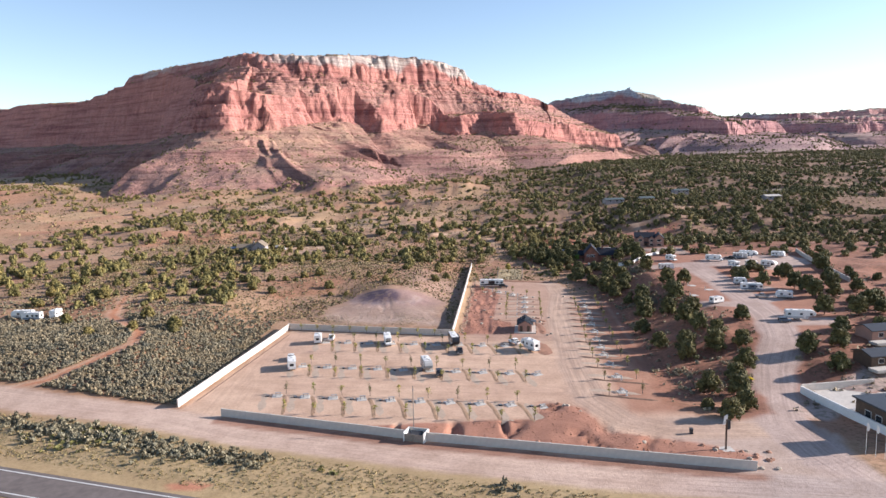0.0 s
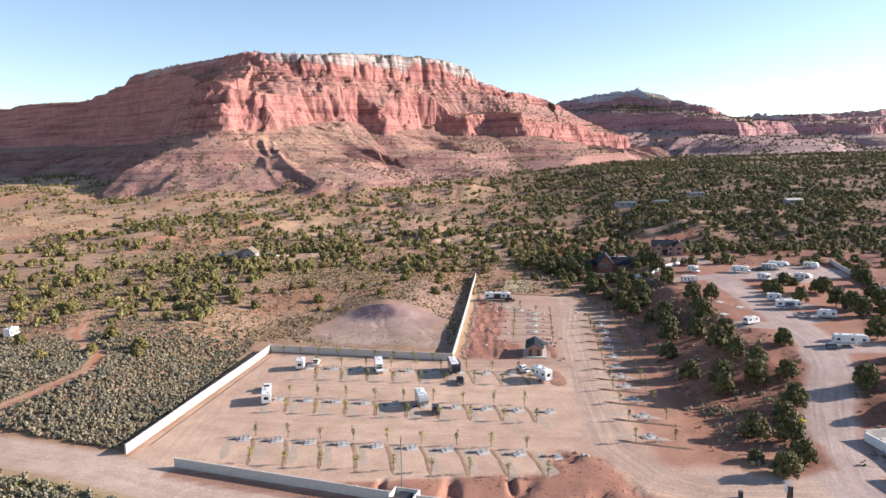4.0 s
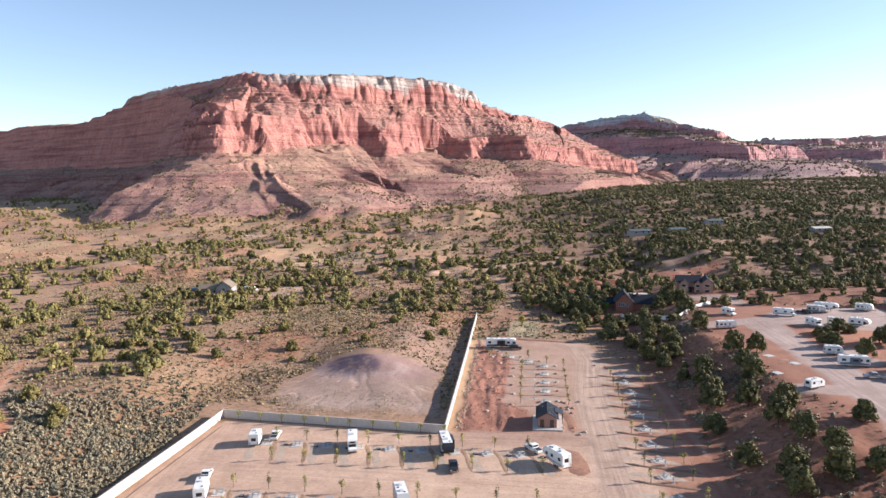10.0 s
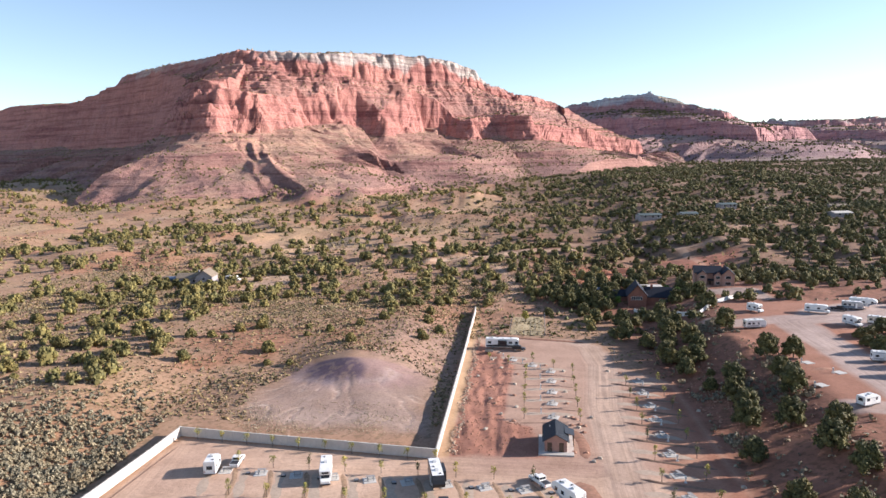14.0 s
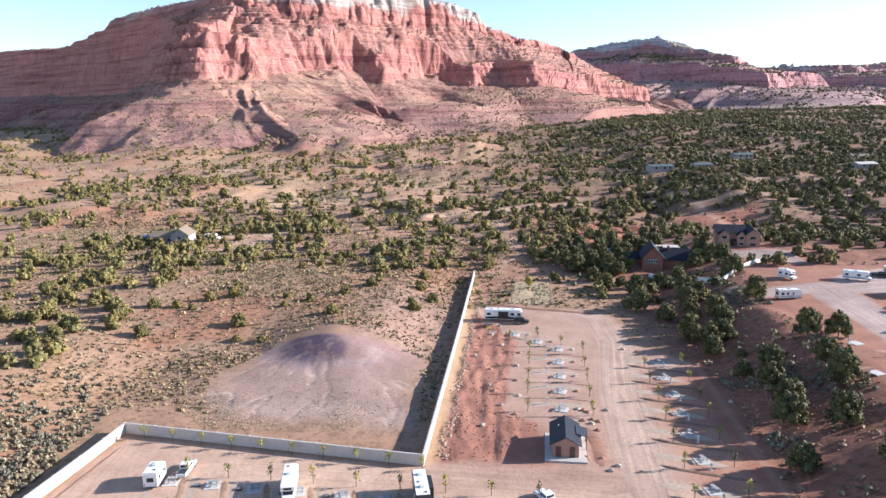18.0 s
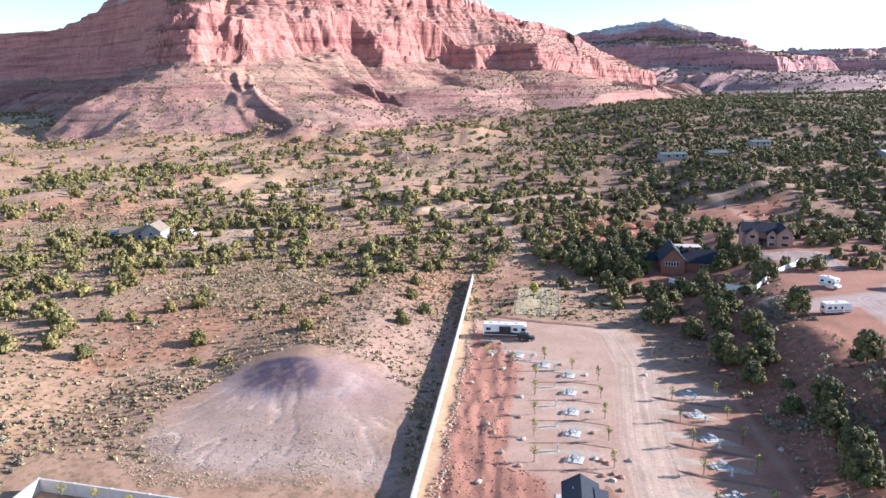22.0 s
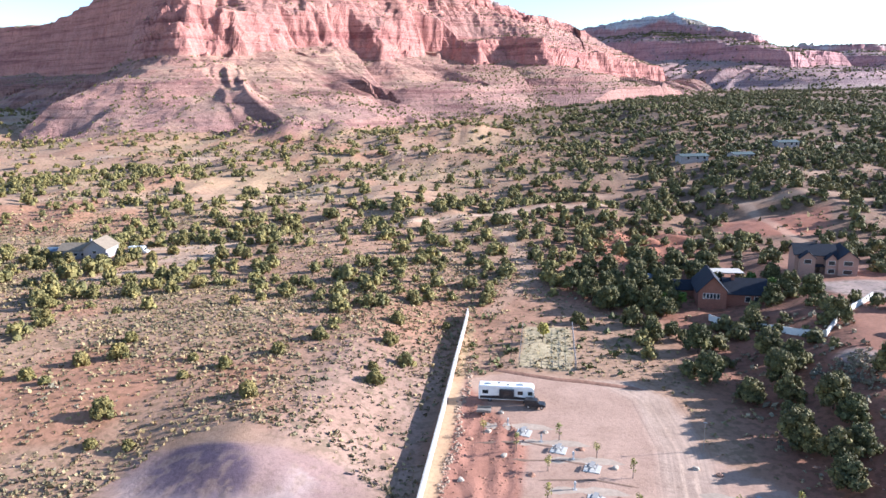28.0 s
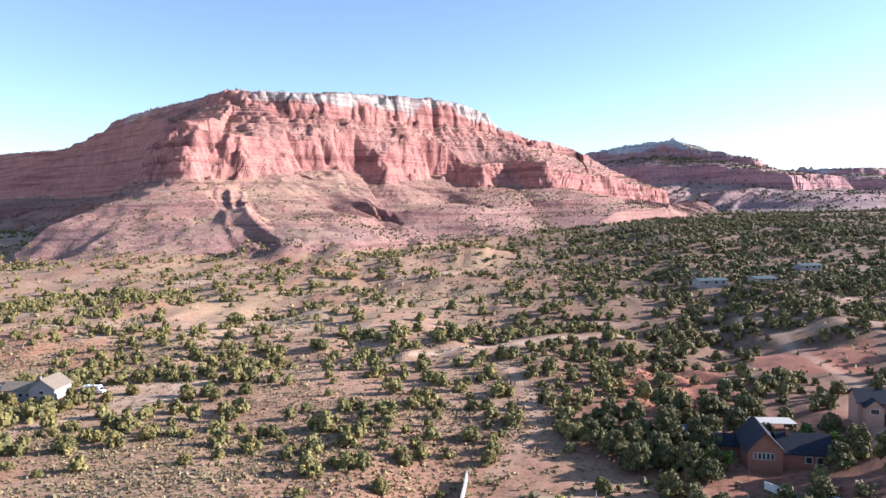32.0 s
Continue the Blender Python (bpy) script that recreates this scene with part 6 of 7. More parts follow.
part("porch_roof", prism([(-4.0, 3.0), (-6.2, 2.6), (-6.2, 2.75), (-4.0, 3.15)], -3.4, -0.4, "x"), SLATE, hr)
for x in (-3.1, -0.8):
    part("porch_post", box(x - 0.12, -6.0, -0.5, x + 0.12, -5.76, 2.65), DARKTIMBER, hr)
d = part("door", box(-2.4, -4.06, 0.05, -1.4, -4.002, 2.15), DARKTIMBER, hr)
part("door_handle", box(-1.58, -4.12, 1.0, -1.5, -4.062, 1.12), ALLOY, d)
part("chimney", box(-1.6, 1.0, 7.0, -0.8, 1.8, 9.6), PINKSTUCCO, hr)
# lodge with red gable
gzl = gz_at(50, 344) + 0.2
lo = thing("lodge", "red-sided lodge with steep charcoal roofs among trees", "house", pose(50, 345, gzl, 0, 0, -6) @ Matrix.Scale(0.92, 4))
gable_house(lo, -5.8, 1.2, -5.0, 7.0, -1.5, 4.2, 8.0, BRICKRED, SLATE, False, 0.6)
gable_house(lo, 1.2, 11.5, -2.8, 5.6, -1.5, 3.2, 6.2, BRICKRED, SLATE, True, 0.5)
gable_house(lo, -12.5, -5.8, 3.5, 8.5, -1.5, 2.2, 4.0, BRICKRED, SLATE, True, 0.5)
for k in range(5):
    window_part(lo, -4.6 + 0.85 * k, -4.0 + 0.85 * k, 2.2, 3.5, -5.0, -1)
for x in (6.2, 8.4):
    window_part(lo, x, x + 1.2, 1.1, 2.4, -2.8, -1)
part("chimney", box(3.0, 0.6, 5.0, 3.8, 1.4, 7.4), BRICKRED, lo)
shed = thing("garden_shed", "low shed with a blue-grey roof beside the lodge", "shed", pose(36.3, 357, gz_at(36.3, 357), 0, 0, 10))
gable_house(shed, -3, 3, -2.2, 2.2, -0.5, 2.3, 3.2, GREYTIMBER, BLUEPAINT)
awn = thing("carport", "flat pale carport roof behind the lodge", "carport", pose(56, 362, gz_at(56, 362)))
part("roof", box(-4.5, -2.5, 2.7, 4.5, 2.5, 2.85, 0.02), CONCRETE, awn)
for x in (-4.2, 4.2):
    for y in (-2.2, 2.2):
        part("post", box(x - 0.08, y - 0.08, -0.3, x + 0.08, y + 0.08, 2.7), STEEL, awn)
block_wall("wall_lodge", "low white wall below the lodge", [(45.1, 333.5), (49, 329), (52.8, 325.2), (61.4, 312.6)], 1.3, material=WHITEPAINT)
block_wall("wall_drive", "white drive wall beside the house", [(61.6, 312.6), (68, 321), (80, 334)], 1.2, material=WHITEPAINT)
# house in the west
gzw = gz_at(-130, 377)
hl = thing("house", "sand-coloured bungalow with tan shingled gables", "house", pose(-131.5, 378.5, gzw, 0, 0, 6) @ Matrix.Scale(0.78, 4))
gable_house(hl, -1.6, 7.4, -5.2, 6.0, -1, 4.3, 7.6, SANDSTUCCO, TANROOF, False, 0.5)
gable_house(hl, -13, -1.6, -2.0, 6.0, -1, 3.2, 5.4, SANDSTUCCO, TANROOF, True, 0.5)
window_part(hl, 2.2, 3.6, 2.5, 3.6, -5.2, -1)
window_part(hl, 0.0, 1.4, 0.7, 1.9, -5.2, -1)
for x in (-10.5, -7.0, -4.2):
    window_part(hl, x, x + 1.3, 0.9, 2.1, -2.0, -1)
part("chimney", box(-2.2, 2.0, 4.8, -1.4, 2.8, 7.0), SANDSTUCCO, hl)
gs = thing("shed", "long grey shed beside the bungalow", "shed", pose(-145.5, 381, gz_at(-145.5, 381), 0, 0, 4) @ Matrix.Scale(0.75, 4))
gable_house(gs, -3.2, 3.2, -3, 3, -0.5, 2.6, 3.6, GREYTIMBER, BLUEPAINT)
# houses in the woods
SEAROOF = plain("sea_green_roof", (0.09, 0.12, 0.125), 0.95, grain=0.25, scale=1.0)
for x, y, w, d_, label, roof in ((96, 568, 15, 8, "low house with a blue-green roof in the woods", SEAROOF), (122, 570, 11, 8, "house with a grey-green roof among junipers", SEAROOF), (157.5, 605, 12, 8, "pale house among dense junipers", SEAROOF),
                                 (215, 560, 12, 8, "pale bungalow in the juniper woods", CONCRETE), (190, 611, 10, 7, "small pale house in the woods", TANROOF), (240, 620, 13, 8, "sand-coloured house in the woods", TANROOF)):
    t = thing("house", label, "house", pose(x, y, gz_at(x, y), 0, 0, 12))
    gable_house(t, -w / 2, w / 2, -d_ / 2, d_ / 2, -1.5, 2.5, 3.5, SANDSTUCCO, roof)
    for k in (-0.3, 0.05, 0.3):
        window_part(t, k * w, k * w + 1.4, 1.0, 2.3, -d_ / 2, -1)
# buildings by the entrance
of = thing("camp_office", "dark timber camp office with a flat grey roof", "building", pose(83, 141.5, gz_at(83, 141.5), 0, 0, 11))
part("wall", box(-6.0, -8.5, -0.5, 6, 7.5, 4.2), DARKTIMBER, of)
part("roof", box(-6.6, -9.1, 4.2, 6.6, 8.1, 4.55, 0.04), DARKROOF, of)
part("tower", box(-6.6, -8.0, 4.55, -2.0, -2.0, 7.6, 0.05), DARKTIMBER, of)
part("tower_roof", box(-7.0, -8.4, 7.6, -1.6, -1.6, 7.9, 0.04), DARKROOF, of)
for y in (-6.5, -3.5, 0.0, 3.0):
    window_part(of, y, y + 1.6, 1.0, 2.6, -6.0, -1, axis="x")
pl = tagged(new("patio"), "pale paved patio with white walls", "patio", kind="structure")
M = pose(79.0, 151.5, gz_at(79, 151.5) + 0.1, 0, 0, 13)
for nm, bm, mt in (("paving", box(-5, -13, -0.6, 14, 13, 0.10), CONCRETE), ("wall", box(-5.4, -13, -0.8, -5.0, 13, 1.5, 0.05), WHITEPAINT), ("wall", box(-5.0, -13.4, -0.8, 6.0, -13.0, 1.2, 0.05), WHITEPAINT),
                   ("wall", box(-5.0, 13, -0.8, 14, 13.4, 1.8, 0.05), STUCCO), ("paving", box(0.5, -9, 0.104, 9, 2, 0.14), PADGRAVEL)):
    part(nm, bm, mt, pl).matrix_basis = M
tub = thing("hot_tub", "round grey tub on the patio", "tub", M @ pose(-2.6, -1.5, 0.10))
part("shell", rod((0, 0, 0), (0, 0, 0.7), 1.1, 1.15, 18), PALEROCK, tub)
part("cover", rod((0, 0, 0.7), (0, 0, 0.78), 1.0, 0.95, 18), GREYGEL, tub)
for x, y, label in ((95.5, 176.5, "low dark shed with a grey-green roof"), (104, 193, "rose cabin with a dark roof")):
    t = thing("cabin", label, "cabin", pose(x, y, gz_at(x, y), 0, 0, 15))
    gable_house(t, -5, 6, -3, 3, -0.8, 2.7, 3.7, DARKTIMBER if x < 100 else PINKSTUCCO, DARKROOF)
    window_part(t, -3, -1.6, 0.9, 2.0, -3, -1)
    part("porch", box(-6, -6.0, -0.6, 4, -3.0, 0.12, 0.02), CONCRETE, t)
fl = [(68.6, 129.5), (69.8, 128.4), (71.0, 127.5)]
for x, y in fl:
    t = thing("flagpole", "white flagpole with a furled flag", "flagpole", pose(x, y, gz_at(x, y)), "flagpoles at the entrance")
    part("pole", rod((0, 0, -0.2), (0, 0, 6.2), 0.05, 0.03), WHITEPAINT, t)
    part("flag", prism([(0, 4.6), (0.35, 4.4), (0.55, 5.2), (0.25, 6.0), (0, 6.05)], -0.03, 0.03, "y"), WHITEPAINT, t)

# ---- fixtures about the camp ----
te = tagged(new("dumpster_enclosure"), "white walled dumpster enclosure in the front wall", "enclosure")
te.matrix_basis = pose(-15.9, 134.6, gz_at(-15.9, 134.6), 0, 0, -14)
for s in (-1, 1):
    part("side_wall", box(s * 2.1 - 0.12, -1.6, -0.6, s * 2.1 + 0.12, 1.6, 1.9, 0.03), WHITEPAINT, te)
part("back_wall", box(-1.98, 1.36, -0.6, 1.98, 1.6, 1.9, 0.03), STUCCO, te)
part("gate", box(-1.95, -1.5, 0.1, -0.02, -1.42, 1.6), GREYTIMBER, te)
part("gate", box(0.02, -1.5, 0.1, 1.95, -1.42, 1.6), GREYTIMBER, te)
db = thing("dumpster", "dark steel dumpster inside a walled enclosure", "dumpster", te.matrix_basis @ pose(0, 0.1, 0.02))
part("bin", prism([(-0.9, 0.15), (0.8, 0.15), (0.9, 1.3), (-0.9, 1.2)], -1.1, 1.1, "x", 0.03), BLACKPLASTIC, db)
part("lid", prism([(-0.95, 1.22), (0.95, 1.33), (0.95, 1.38), (-0.95, 1.27)], -1.15, 1.15, "x"), BLACKPLASTIC, db)
up = thing("utility_pole", "tall grey timber utility pole", "pole", pose(-16.9, 139.2, gz_at(-16.9, 139.2)))
part("pole", rod((0, 0, -0.5), (0, 0, 9.2), 0.13, 0.09), GREYTIMBER, up)
part("bracket", box(-0.12, -0.16, 8.2, 0.12, 0.16, 8.6), STEEL, up)
sg = thing("camp_sign", "tall dark sign post beside the camp road", "sign", pose(43.6, 130.5, gz_at(43.6, 130.5), 0, 0, 8))
part("post", box(-0.14, -0.14, -0.4, 0.14, 0.14, 6.0, 0.02), DARKTIMBER, sg)
part("board", box(-0.1, -0.1, 4.0, 0.75, 0.1, 5.8, 0.03), BLACKPLASTIC, sg, "black sign board")
part("crown_board", prism([(-0.7, 5.0), (0.15, 5.0), (0.15, 7.0), (-0.5, 6.6)], -0.05, 0.05, "y"), WHITEPAINT, sg)
part("footing", box(-1.4, -1.2, -0.3, 1.4, 1.2, 0.12, 0.03), CONCRETE, sg)
lp = thing("light_pole", "slim grey light pole at the end of the camp road", "pole", pose(29.4, 276.3, gz_at(29.4, 276.3)))
part("pole", rod((0, 0, -0.3), (0, 0, 4.6), 0.07, 0.05), STEEL, lp)
part("head", box(-0.3, -0.12, 4.6, 0.3, 0.12, 4.72, 0.02), STEEL, lp)
gl = thing("garbage_cart", "dark carts grouped beside the camp road", "cart", pose(39.4, 138.6, gz_at(39.4, 138.6)))
part("bin", prism([(-0.35, 0), (0.35, 0), (0.42, 1.0), (-0.38, 1.05)], -0.3, 0.3, "x", 0.03), BLACKPLASTIC, gl)
part("lid", box(-0.34, -0.45, 1.06, 0.34, 0.45, 1.12, 0.02), BLACKPLASTIC, gl)
for s in (-1, 1):
    wheel(gl, s * 0.3, -0.3, 0.12, 0.06)
ka = thing("kayak", "white kayak leaning on a bank beside the road", "kayak", pose(60.6, 171.5, gz_at(60.6, 171.5) + 0.35, 0, 0, 10))
part("hull", prism([(-2.4, 0.2), (-1.6, -0.15), (1.6, -0.15), (2.4, 0.2), (1.6, 0.25), (-1.6, 0.25)], -0.4, 0.4, "x", 0.12), WHITEPAINT, ka)
kb = thing("kayak", "yellow kayak beside a white kayak", "kayak", pose(62.0, 171.0, gz_at(62, 171) + 0.3, 0, 0, 14))
part("hull", prism([(-2.2, 0.2), (-1.5, -0.15), (1.5, -0.15), (2.2, 0.2), (1.5, 0.25), (-1.5, 0.25)], -0.36, 0.36, "x", 0.12), plain("yellow_hull", (0.65, 0.50, 0.02), 0.4), kb)


def wire_fence(label, points, height, gap, material, rails=(0.5, 1.0)):
    t = tagged(new("fence"), label, "fence")
    for (x0, y0), (x1, y1) in zip(points, points[1:]):
        L = math.hypot(x1 - x0, y1 - y0)
        n = max(round(L / gap), 1)
        for k in range(n + 1):
            x, y = x0 + (x1 - x0) * k / n, y0 + (y1 - y0) * k / n
            z = gz_at(x, y)
            part("post", box(x - 0.07, y - 0.07, z - 0.3, x + 0.07, y + 0.07, z + height), material, t)
            if k < n:
                xb, yb = x0 + (x1 - x0) * (k + 1) / n, y0 + (y1 - y0) * (k + 1) / n
                zb = gz_at(xb, yb)
                for r in rails:
                    part("rail", rod((x, y, z + height * r * 0.95), (xb, yb, zb + height * r * 0.95), 0.03, segs=4), material, t)
    return t


wire_fence("grey post fence round a dry grass plot", [(1.5, 307), (2.5, 328)], 1.5, 3.0, GREYTIMBER)
wire_fence("pale post fence at the end of the plot", [(12.5, 305), (13.5, 327)], 1.9, 2.4, SANDSTUCCO, (0.4, 0.7, 1.0))
wire_fence("low grey fence along the turning circle", [(1.5, 306.8), (12.3, 304.8)], 1.3, 2.2, GREYTIMBER)
bed("earth_berm", "dark curved kerb of earth at the turning circle", "berm", [(-6, 305), (0, 303), (8, 300.5), (14, 299.5), (24, 297)], 1.4, REDEARTH, 0.4)


# ---- junipers one by one, where the camera comes near ----
def juniper(seed, height, width, label, leaf=None):
    r = np.random.RandomState(seed)
    t = thing("juniper_tree", label, "tree", Matrix(), "junipers")
    b = rod((0, 0, -0.4), (0.05, 0.03, height * 0.35), 0.16, 0.11, 7)
    for k in range(5):
        a = r.uniform(0, 6.28)
        z = height * r.uniform(0.08, 0.3)
        rod((0.02, 0.02, z), (width * 0.32 * math.cos(a), width * 0.32 * math.sin(a), z + height * 0.35), 0.08, 0.03, 5, bm=b)
    part("trunk", b, BARK, t)
    l = np.concatenate([crown_shape(r, height, width * 0.95, 30), crown_shape(r, height * 0.95, width * 1.05, 16)])
    l[2:, 3] *= r.uniform(0.5, 0.9, len(l) - 2)
    p, d = blob(2300, r, l)
    v, f = tufts(p, d, 0.15, r)
    cv, cf = core(l, 0.80, 3, 6)
    cv = cv * (1 + r.uniform(-0.08, 0.10, (len(cv), 1)) * np.array((1, 1, 0.6)))
    shared("crown", foliage_mesh("crown", np.concatenate([v, cv]), np.concatenate([f, cf + len(v)]), leaf or JUNIPER), t)
    return t


JUN = [juniper(20 + k, h, w, lab) for k, (h, w, lab) in enumerate([
    (3.2, 3.6, "rounded olive-green juniper on red earth"), (5.2, 5.2, "broad dark green juniper on red earth"), (6.4, 5.4, "tall full juniper on the slope"),
    (2.4, 2.9, "low spreading juniper on sandy ground"), (7.2, 6.4, "large dark juniper on the terrace bank"), (1.6, 2.0, "small round juniper bush on sand")])]
OLIVE = [juniper(40 + k, h, w, lab, PALEJUNIPER) for k, (h, w, lab) in enumerate([
    (2.8, 3.4, "rounded olive-green juniper on sandy ground"), (3.4, 3.8, "broad olive juniper on sandy ground"), (3.9, 3.6, "full olive-green juniper beside a track"),
    (2.2, 2.9, "low spreading olive juniper on sand"), (4.4, 4.6, "large olive juniper near the bungalow"), (1.5, 2.0, "small round olive bush on sand")])]
west_near = [(-122, 198.3, 0), (-98, 204, 0), (-111, 204, 1), (-99.6, 208, 4), (-138, 213, 2), (-114, 219.6, 4), (-163, 237, 1), (-124, 248.6, 2), (-146, 249, 4), (-168.6, 253, 4), (-185, 255, 4), (-103, 257, 4), (-137, 258, 1), (-163, 258, 2), (-87, 266, 1), (-57.7, 267, 5), (-64, 267, 5), (-124.7, 271, 4), (-117, 271, 1), (-179.5, 272, 4), (-97, 273, 1), (-66, 274, 1), (-155, 275, 0), (-98, 276, 2), (-170, 277, 4), (-135, 280, 3), (-44, 280.5, 0), (-82, 283, 5)]
west_middle = [(-93, 284, 0), (-87, 285, 3), (-58.5, 287, 5), (-110, 290, 1), (-24.7, 292, 0), (-81, 292, 0), (-53, 292.5, 3), (-60, 294.6, 5), (-75, 295, 1), (-130, 295, 4), (-26, 297, 5), (-45, 299.5, 3), (-152, 300, 1), (-77, 303, 3), (-197, 305, 2), (-39, 307, 0), (-125, 309, 4), (-25, 310, 0), (-100, 310, 2), (-174.6, 311, 4), (-140, 318, 2), (-90, 320, 5), (-108, 322, 1), (-25.4, 323, 0), (-15, 326.6, 5), (-160, 330, 4), (-66, 330, 3), (-95, 335, 4)]
west_far = [(-118, 335, 0), (-23.6, 338, 0), (-180, 340, 4), (-6.5, 342, 1), (-82, 345, 1), (-55, 350, 0), (-70, 362, 2)]
west = west_near + west_middle + west_far
east_near = [(50, 147, 1), (47, 153, 3), (55, 153, 1), (50, 158, 4), (56.8, 161.6, 2), (50.5, 164, 2), (47, 167, 2), (58.8, 170.6, 1), (52, 172, 4), (84, 173, 1), (63, 176, 2), (50.7, 180, 4), (81, 183, 4), (47, 183, 1), (51, 184.5, 2), (90, 185, 2), (66, 186, 4), (59, 188, 4), (61.7, 188.5, 2), (66.5, 189, 1), (52, 190, 4), (55.7, 191, 1), (98, 192, 4), (70, 194, 1), (62, 196, 1), (96, 197, 1), (56.5, 197, 4), (47, 199, 1)]
east_middle = [(112, 202, 2), (59, 203, 2), (104, 204, 1), (68, 204.7, 2), (73, 208, 1), (56, 209, 1), (57.5, 212, 4), (108, 212, 4), (52.8, 214, 4), (99.5, 215, 4), (51, 217, 2), (46, 217.5, 1), (61.4, 218, 4), (58, 219, 2), (106, 222, 2), (116, 222, 4), (101, 226, 2), (56.4, 227, 4), (112, 230, 4), (49.4, 231, 4), (60, 233, 2), (51, 236, 4), (120, 236, 4), (107, 238, 4), (61.6, 240, 4), (114, 240, 1), (52.8, 242, 0), (51, 245, 2)]
east_far = [(100, 245, 1), (108, 246, 4), (55.2, 247, 4), (118, 250, 4), (53, 252, 4), (106, 252, 4), (112, 256, 4), (97, 257, 2), (105, 262, 4), (122, 262, 2), (58, 263, 2), (70.8, 263, 2), (116, 264, 2), (46, 266, 1), (103, 268, 2), (94, 268, 1), (98, 270, 4), (110, 270, 4), (64, 270.6, 1), (47, 272, 2), (126, 272, 4), (50.3, 273.0, 1), (32.0, 275.9, 4), (44.7, 276.5, 1), (61, 280, 1), (52.6, 281.1, 1), (44, 284, 0), (130, 284, 4)]
east_end = [(38.6, 284.1, 2), (46, 287, 0), (53.4, 294.6, 2), (134, 296, 2), (48, 297, 2), (48.4, 300.0, 4), (36.5, 301.4, 4), (59.7, 305.5, 4), (50.2, 310.7, 4), (46, 316, 1), (38.2, 316.0, 4), (30, 322, 1), (15, 331, 0)]
east = east_near + east_middle + east_far + east_end
lodgewood = [(33, 340, 4), (28, 345, 4), (38, 350, 2), (36, 336, 1), (60, 338, 2), (56, 331, 4), (63, 328, 1), (67, 334, 4), (66, 344, 2), (44, 328, 2), (52, 326, 1), (60, 320, 4), (35, 325, 0), (41, 356, 4), (33, 360, 4), (48, 362, 4),
             (27, 330, 1), (38, 362, 2), (54, 369, 4), (66, 356, 1), (24, 353, 2), (22, 341, 1), (66, 318, 2), (57, 310, 1), (64, 303, 0), (52, 303, 2)]
for x, y, k in west:
    place(OLIVE[k], x, y, rs.uniform(0, 360), -0.05)
def before_lodge(p):
    return 40 < p[0] < 70 and 296 < p[1] < 340


thinned = [p for i, p in enumerate(east) if not (i % 5 in (1, 3) and p[0] < 75 and 155 < p[1] < 262) and not (i % 2 == 0 and p[0] < 75 and 262 <= p[1] < 297) and not (i % 2 == 0 and p[0] > 95)]
thinned = [p for i, p in enumerate(thinned + lodgewood) if not before_lodge(p) or i % 3 == 0]
for x, y, k in thinned + [(44, 279, 4), (47, 291, 2), (42, 294, 1), (52, 286, 4)]:
    place(JUN[k], x, y, rs.uniform(0, 360), -0.05)
for x, y, k in [(-124, 370, 1), (-128, 369, 0), (-135, 371, 2), (-141, 374, 1), (-121, 376, 2), (-118, 374, 0), (-137, 386, 2), (-130, 388, 4), (-123, 387, 1), (-146, 376, 2), (-150, 372, 1), (-112, 378, 0), (-108, 384, 1), (-143, 366, 0), (-134, 365, 1), (-128, 363, 3), (-139, 364, 2), (-121, 368, 0), (-117, 368, 1), (-110, 396, 2), (-104, 398, 1), (-98, 398, 0), (-93, 401, 2), (-88, 398, 3), (-126, 394, 4), (-137, 393, 2), (-144, 390, 4), (-90, 380, 1), (-86, 384, 0), (-82, 380, 2), (-76, 386, 1)]:
    place(OLIVE[k], x, y, rs.uniform(0, 360), -0.05)
grove = [(24, 338), (34, 330), (45, 333), (42, 345), (46, 362), (60, 366), (60, 373), (30, 380)]
made = 0
while made < 12:
    x, y = rs.uniform(24, 76), rs.uniform(328, 380)
    if inside(np.array([x]), np.array([y]), grove)[0] > 0.5 and np.hypot(x - 79, y - 355) > 9:
        place(JUN[rs.choice((1, 2, 4, 4, 0))], x, y, rs.uniform(0, 360), -0.05)
        made += 1
copse = [(11, 350), (20, 340), (34, 331), (42, 340), (38, 362), (22, 374), (12, 364)]
made = 0
while made < 13:
    x, y = rs.uniform(10, 42), rs.uniform(330, 375)
    if inside(np.array([x]), np.array([y]), copse)[0] > 0.5:
        place(JUN[rs.choice((1, 2, 4, 1, 0))], x, y, rs.uniform(0, 360), -0.05)
        made += 1
bank = [(42, 175), (48, 150), (58, 158), (64, 185), (70, 200), (66, 225), (66, 250), (66, 285), (64, 300), (48, 300), (44, 280), (46, 250), (48, 225), (44, 200)]
made = 0
while made < 8:
    x, y = rs.uniform(42, 72), rs.uniform(235, 305)
    if inside(np.array([x]), np.array([y]), bank)[0] > 1 and inside(np.array([x]), np.array([y]), TERRACE)[0] < -2 and inside(np.array([x]), np.array([y]), CAMP)[0] < -3:
        place(JUN[rs.choice((0, 1, 1, 3, 5, 4, 2))], x, y, rs.uniform(0, 360), -0.05)
        made += 1
made = 0
while made < 24:
    x, y = rs.uniform(84, 145), rs.uniform(195, 300)
    p = (np.array([x]), np.array([y]))
    if inside(*p, ISLAND)[0] > 1 or (x > 104 and inside(*p, TERRACE)[0] < -3):
        place(JUN[rs.choice((0, 1, 0, 3))], x, y, rs.uniform(0, 360), -0.05)
        made += 1


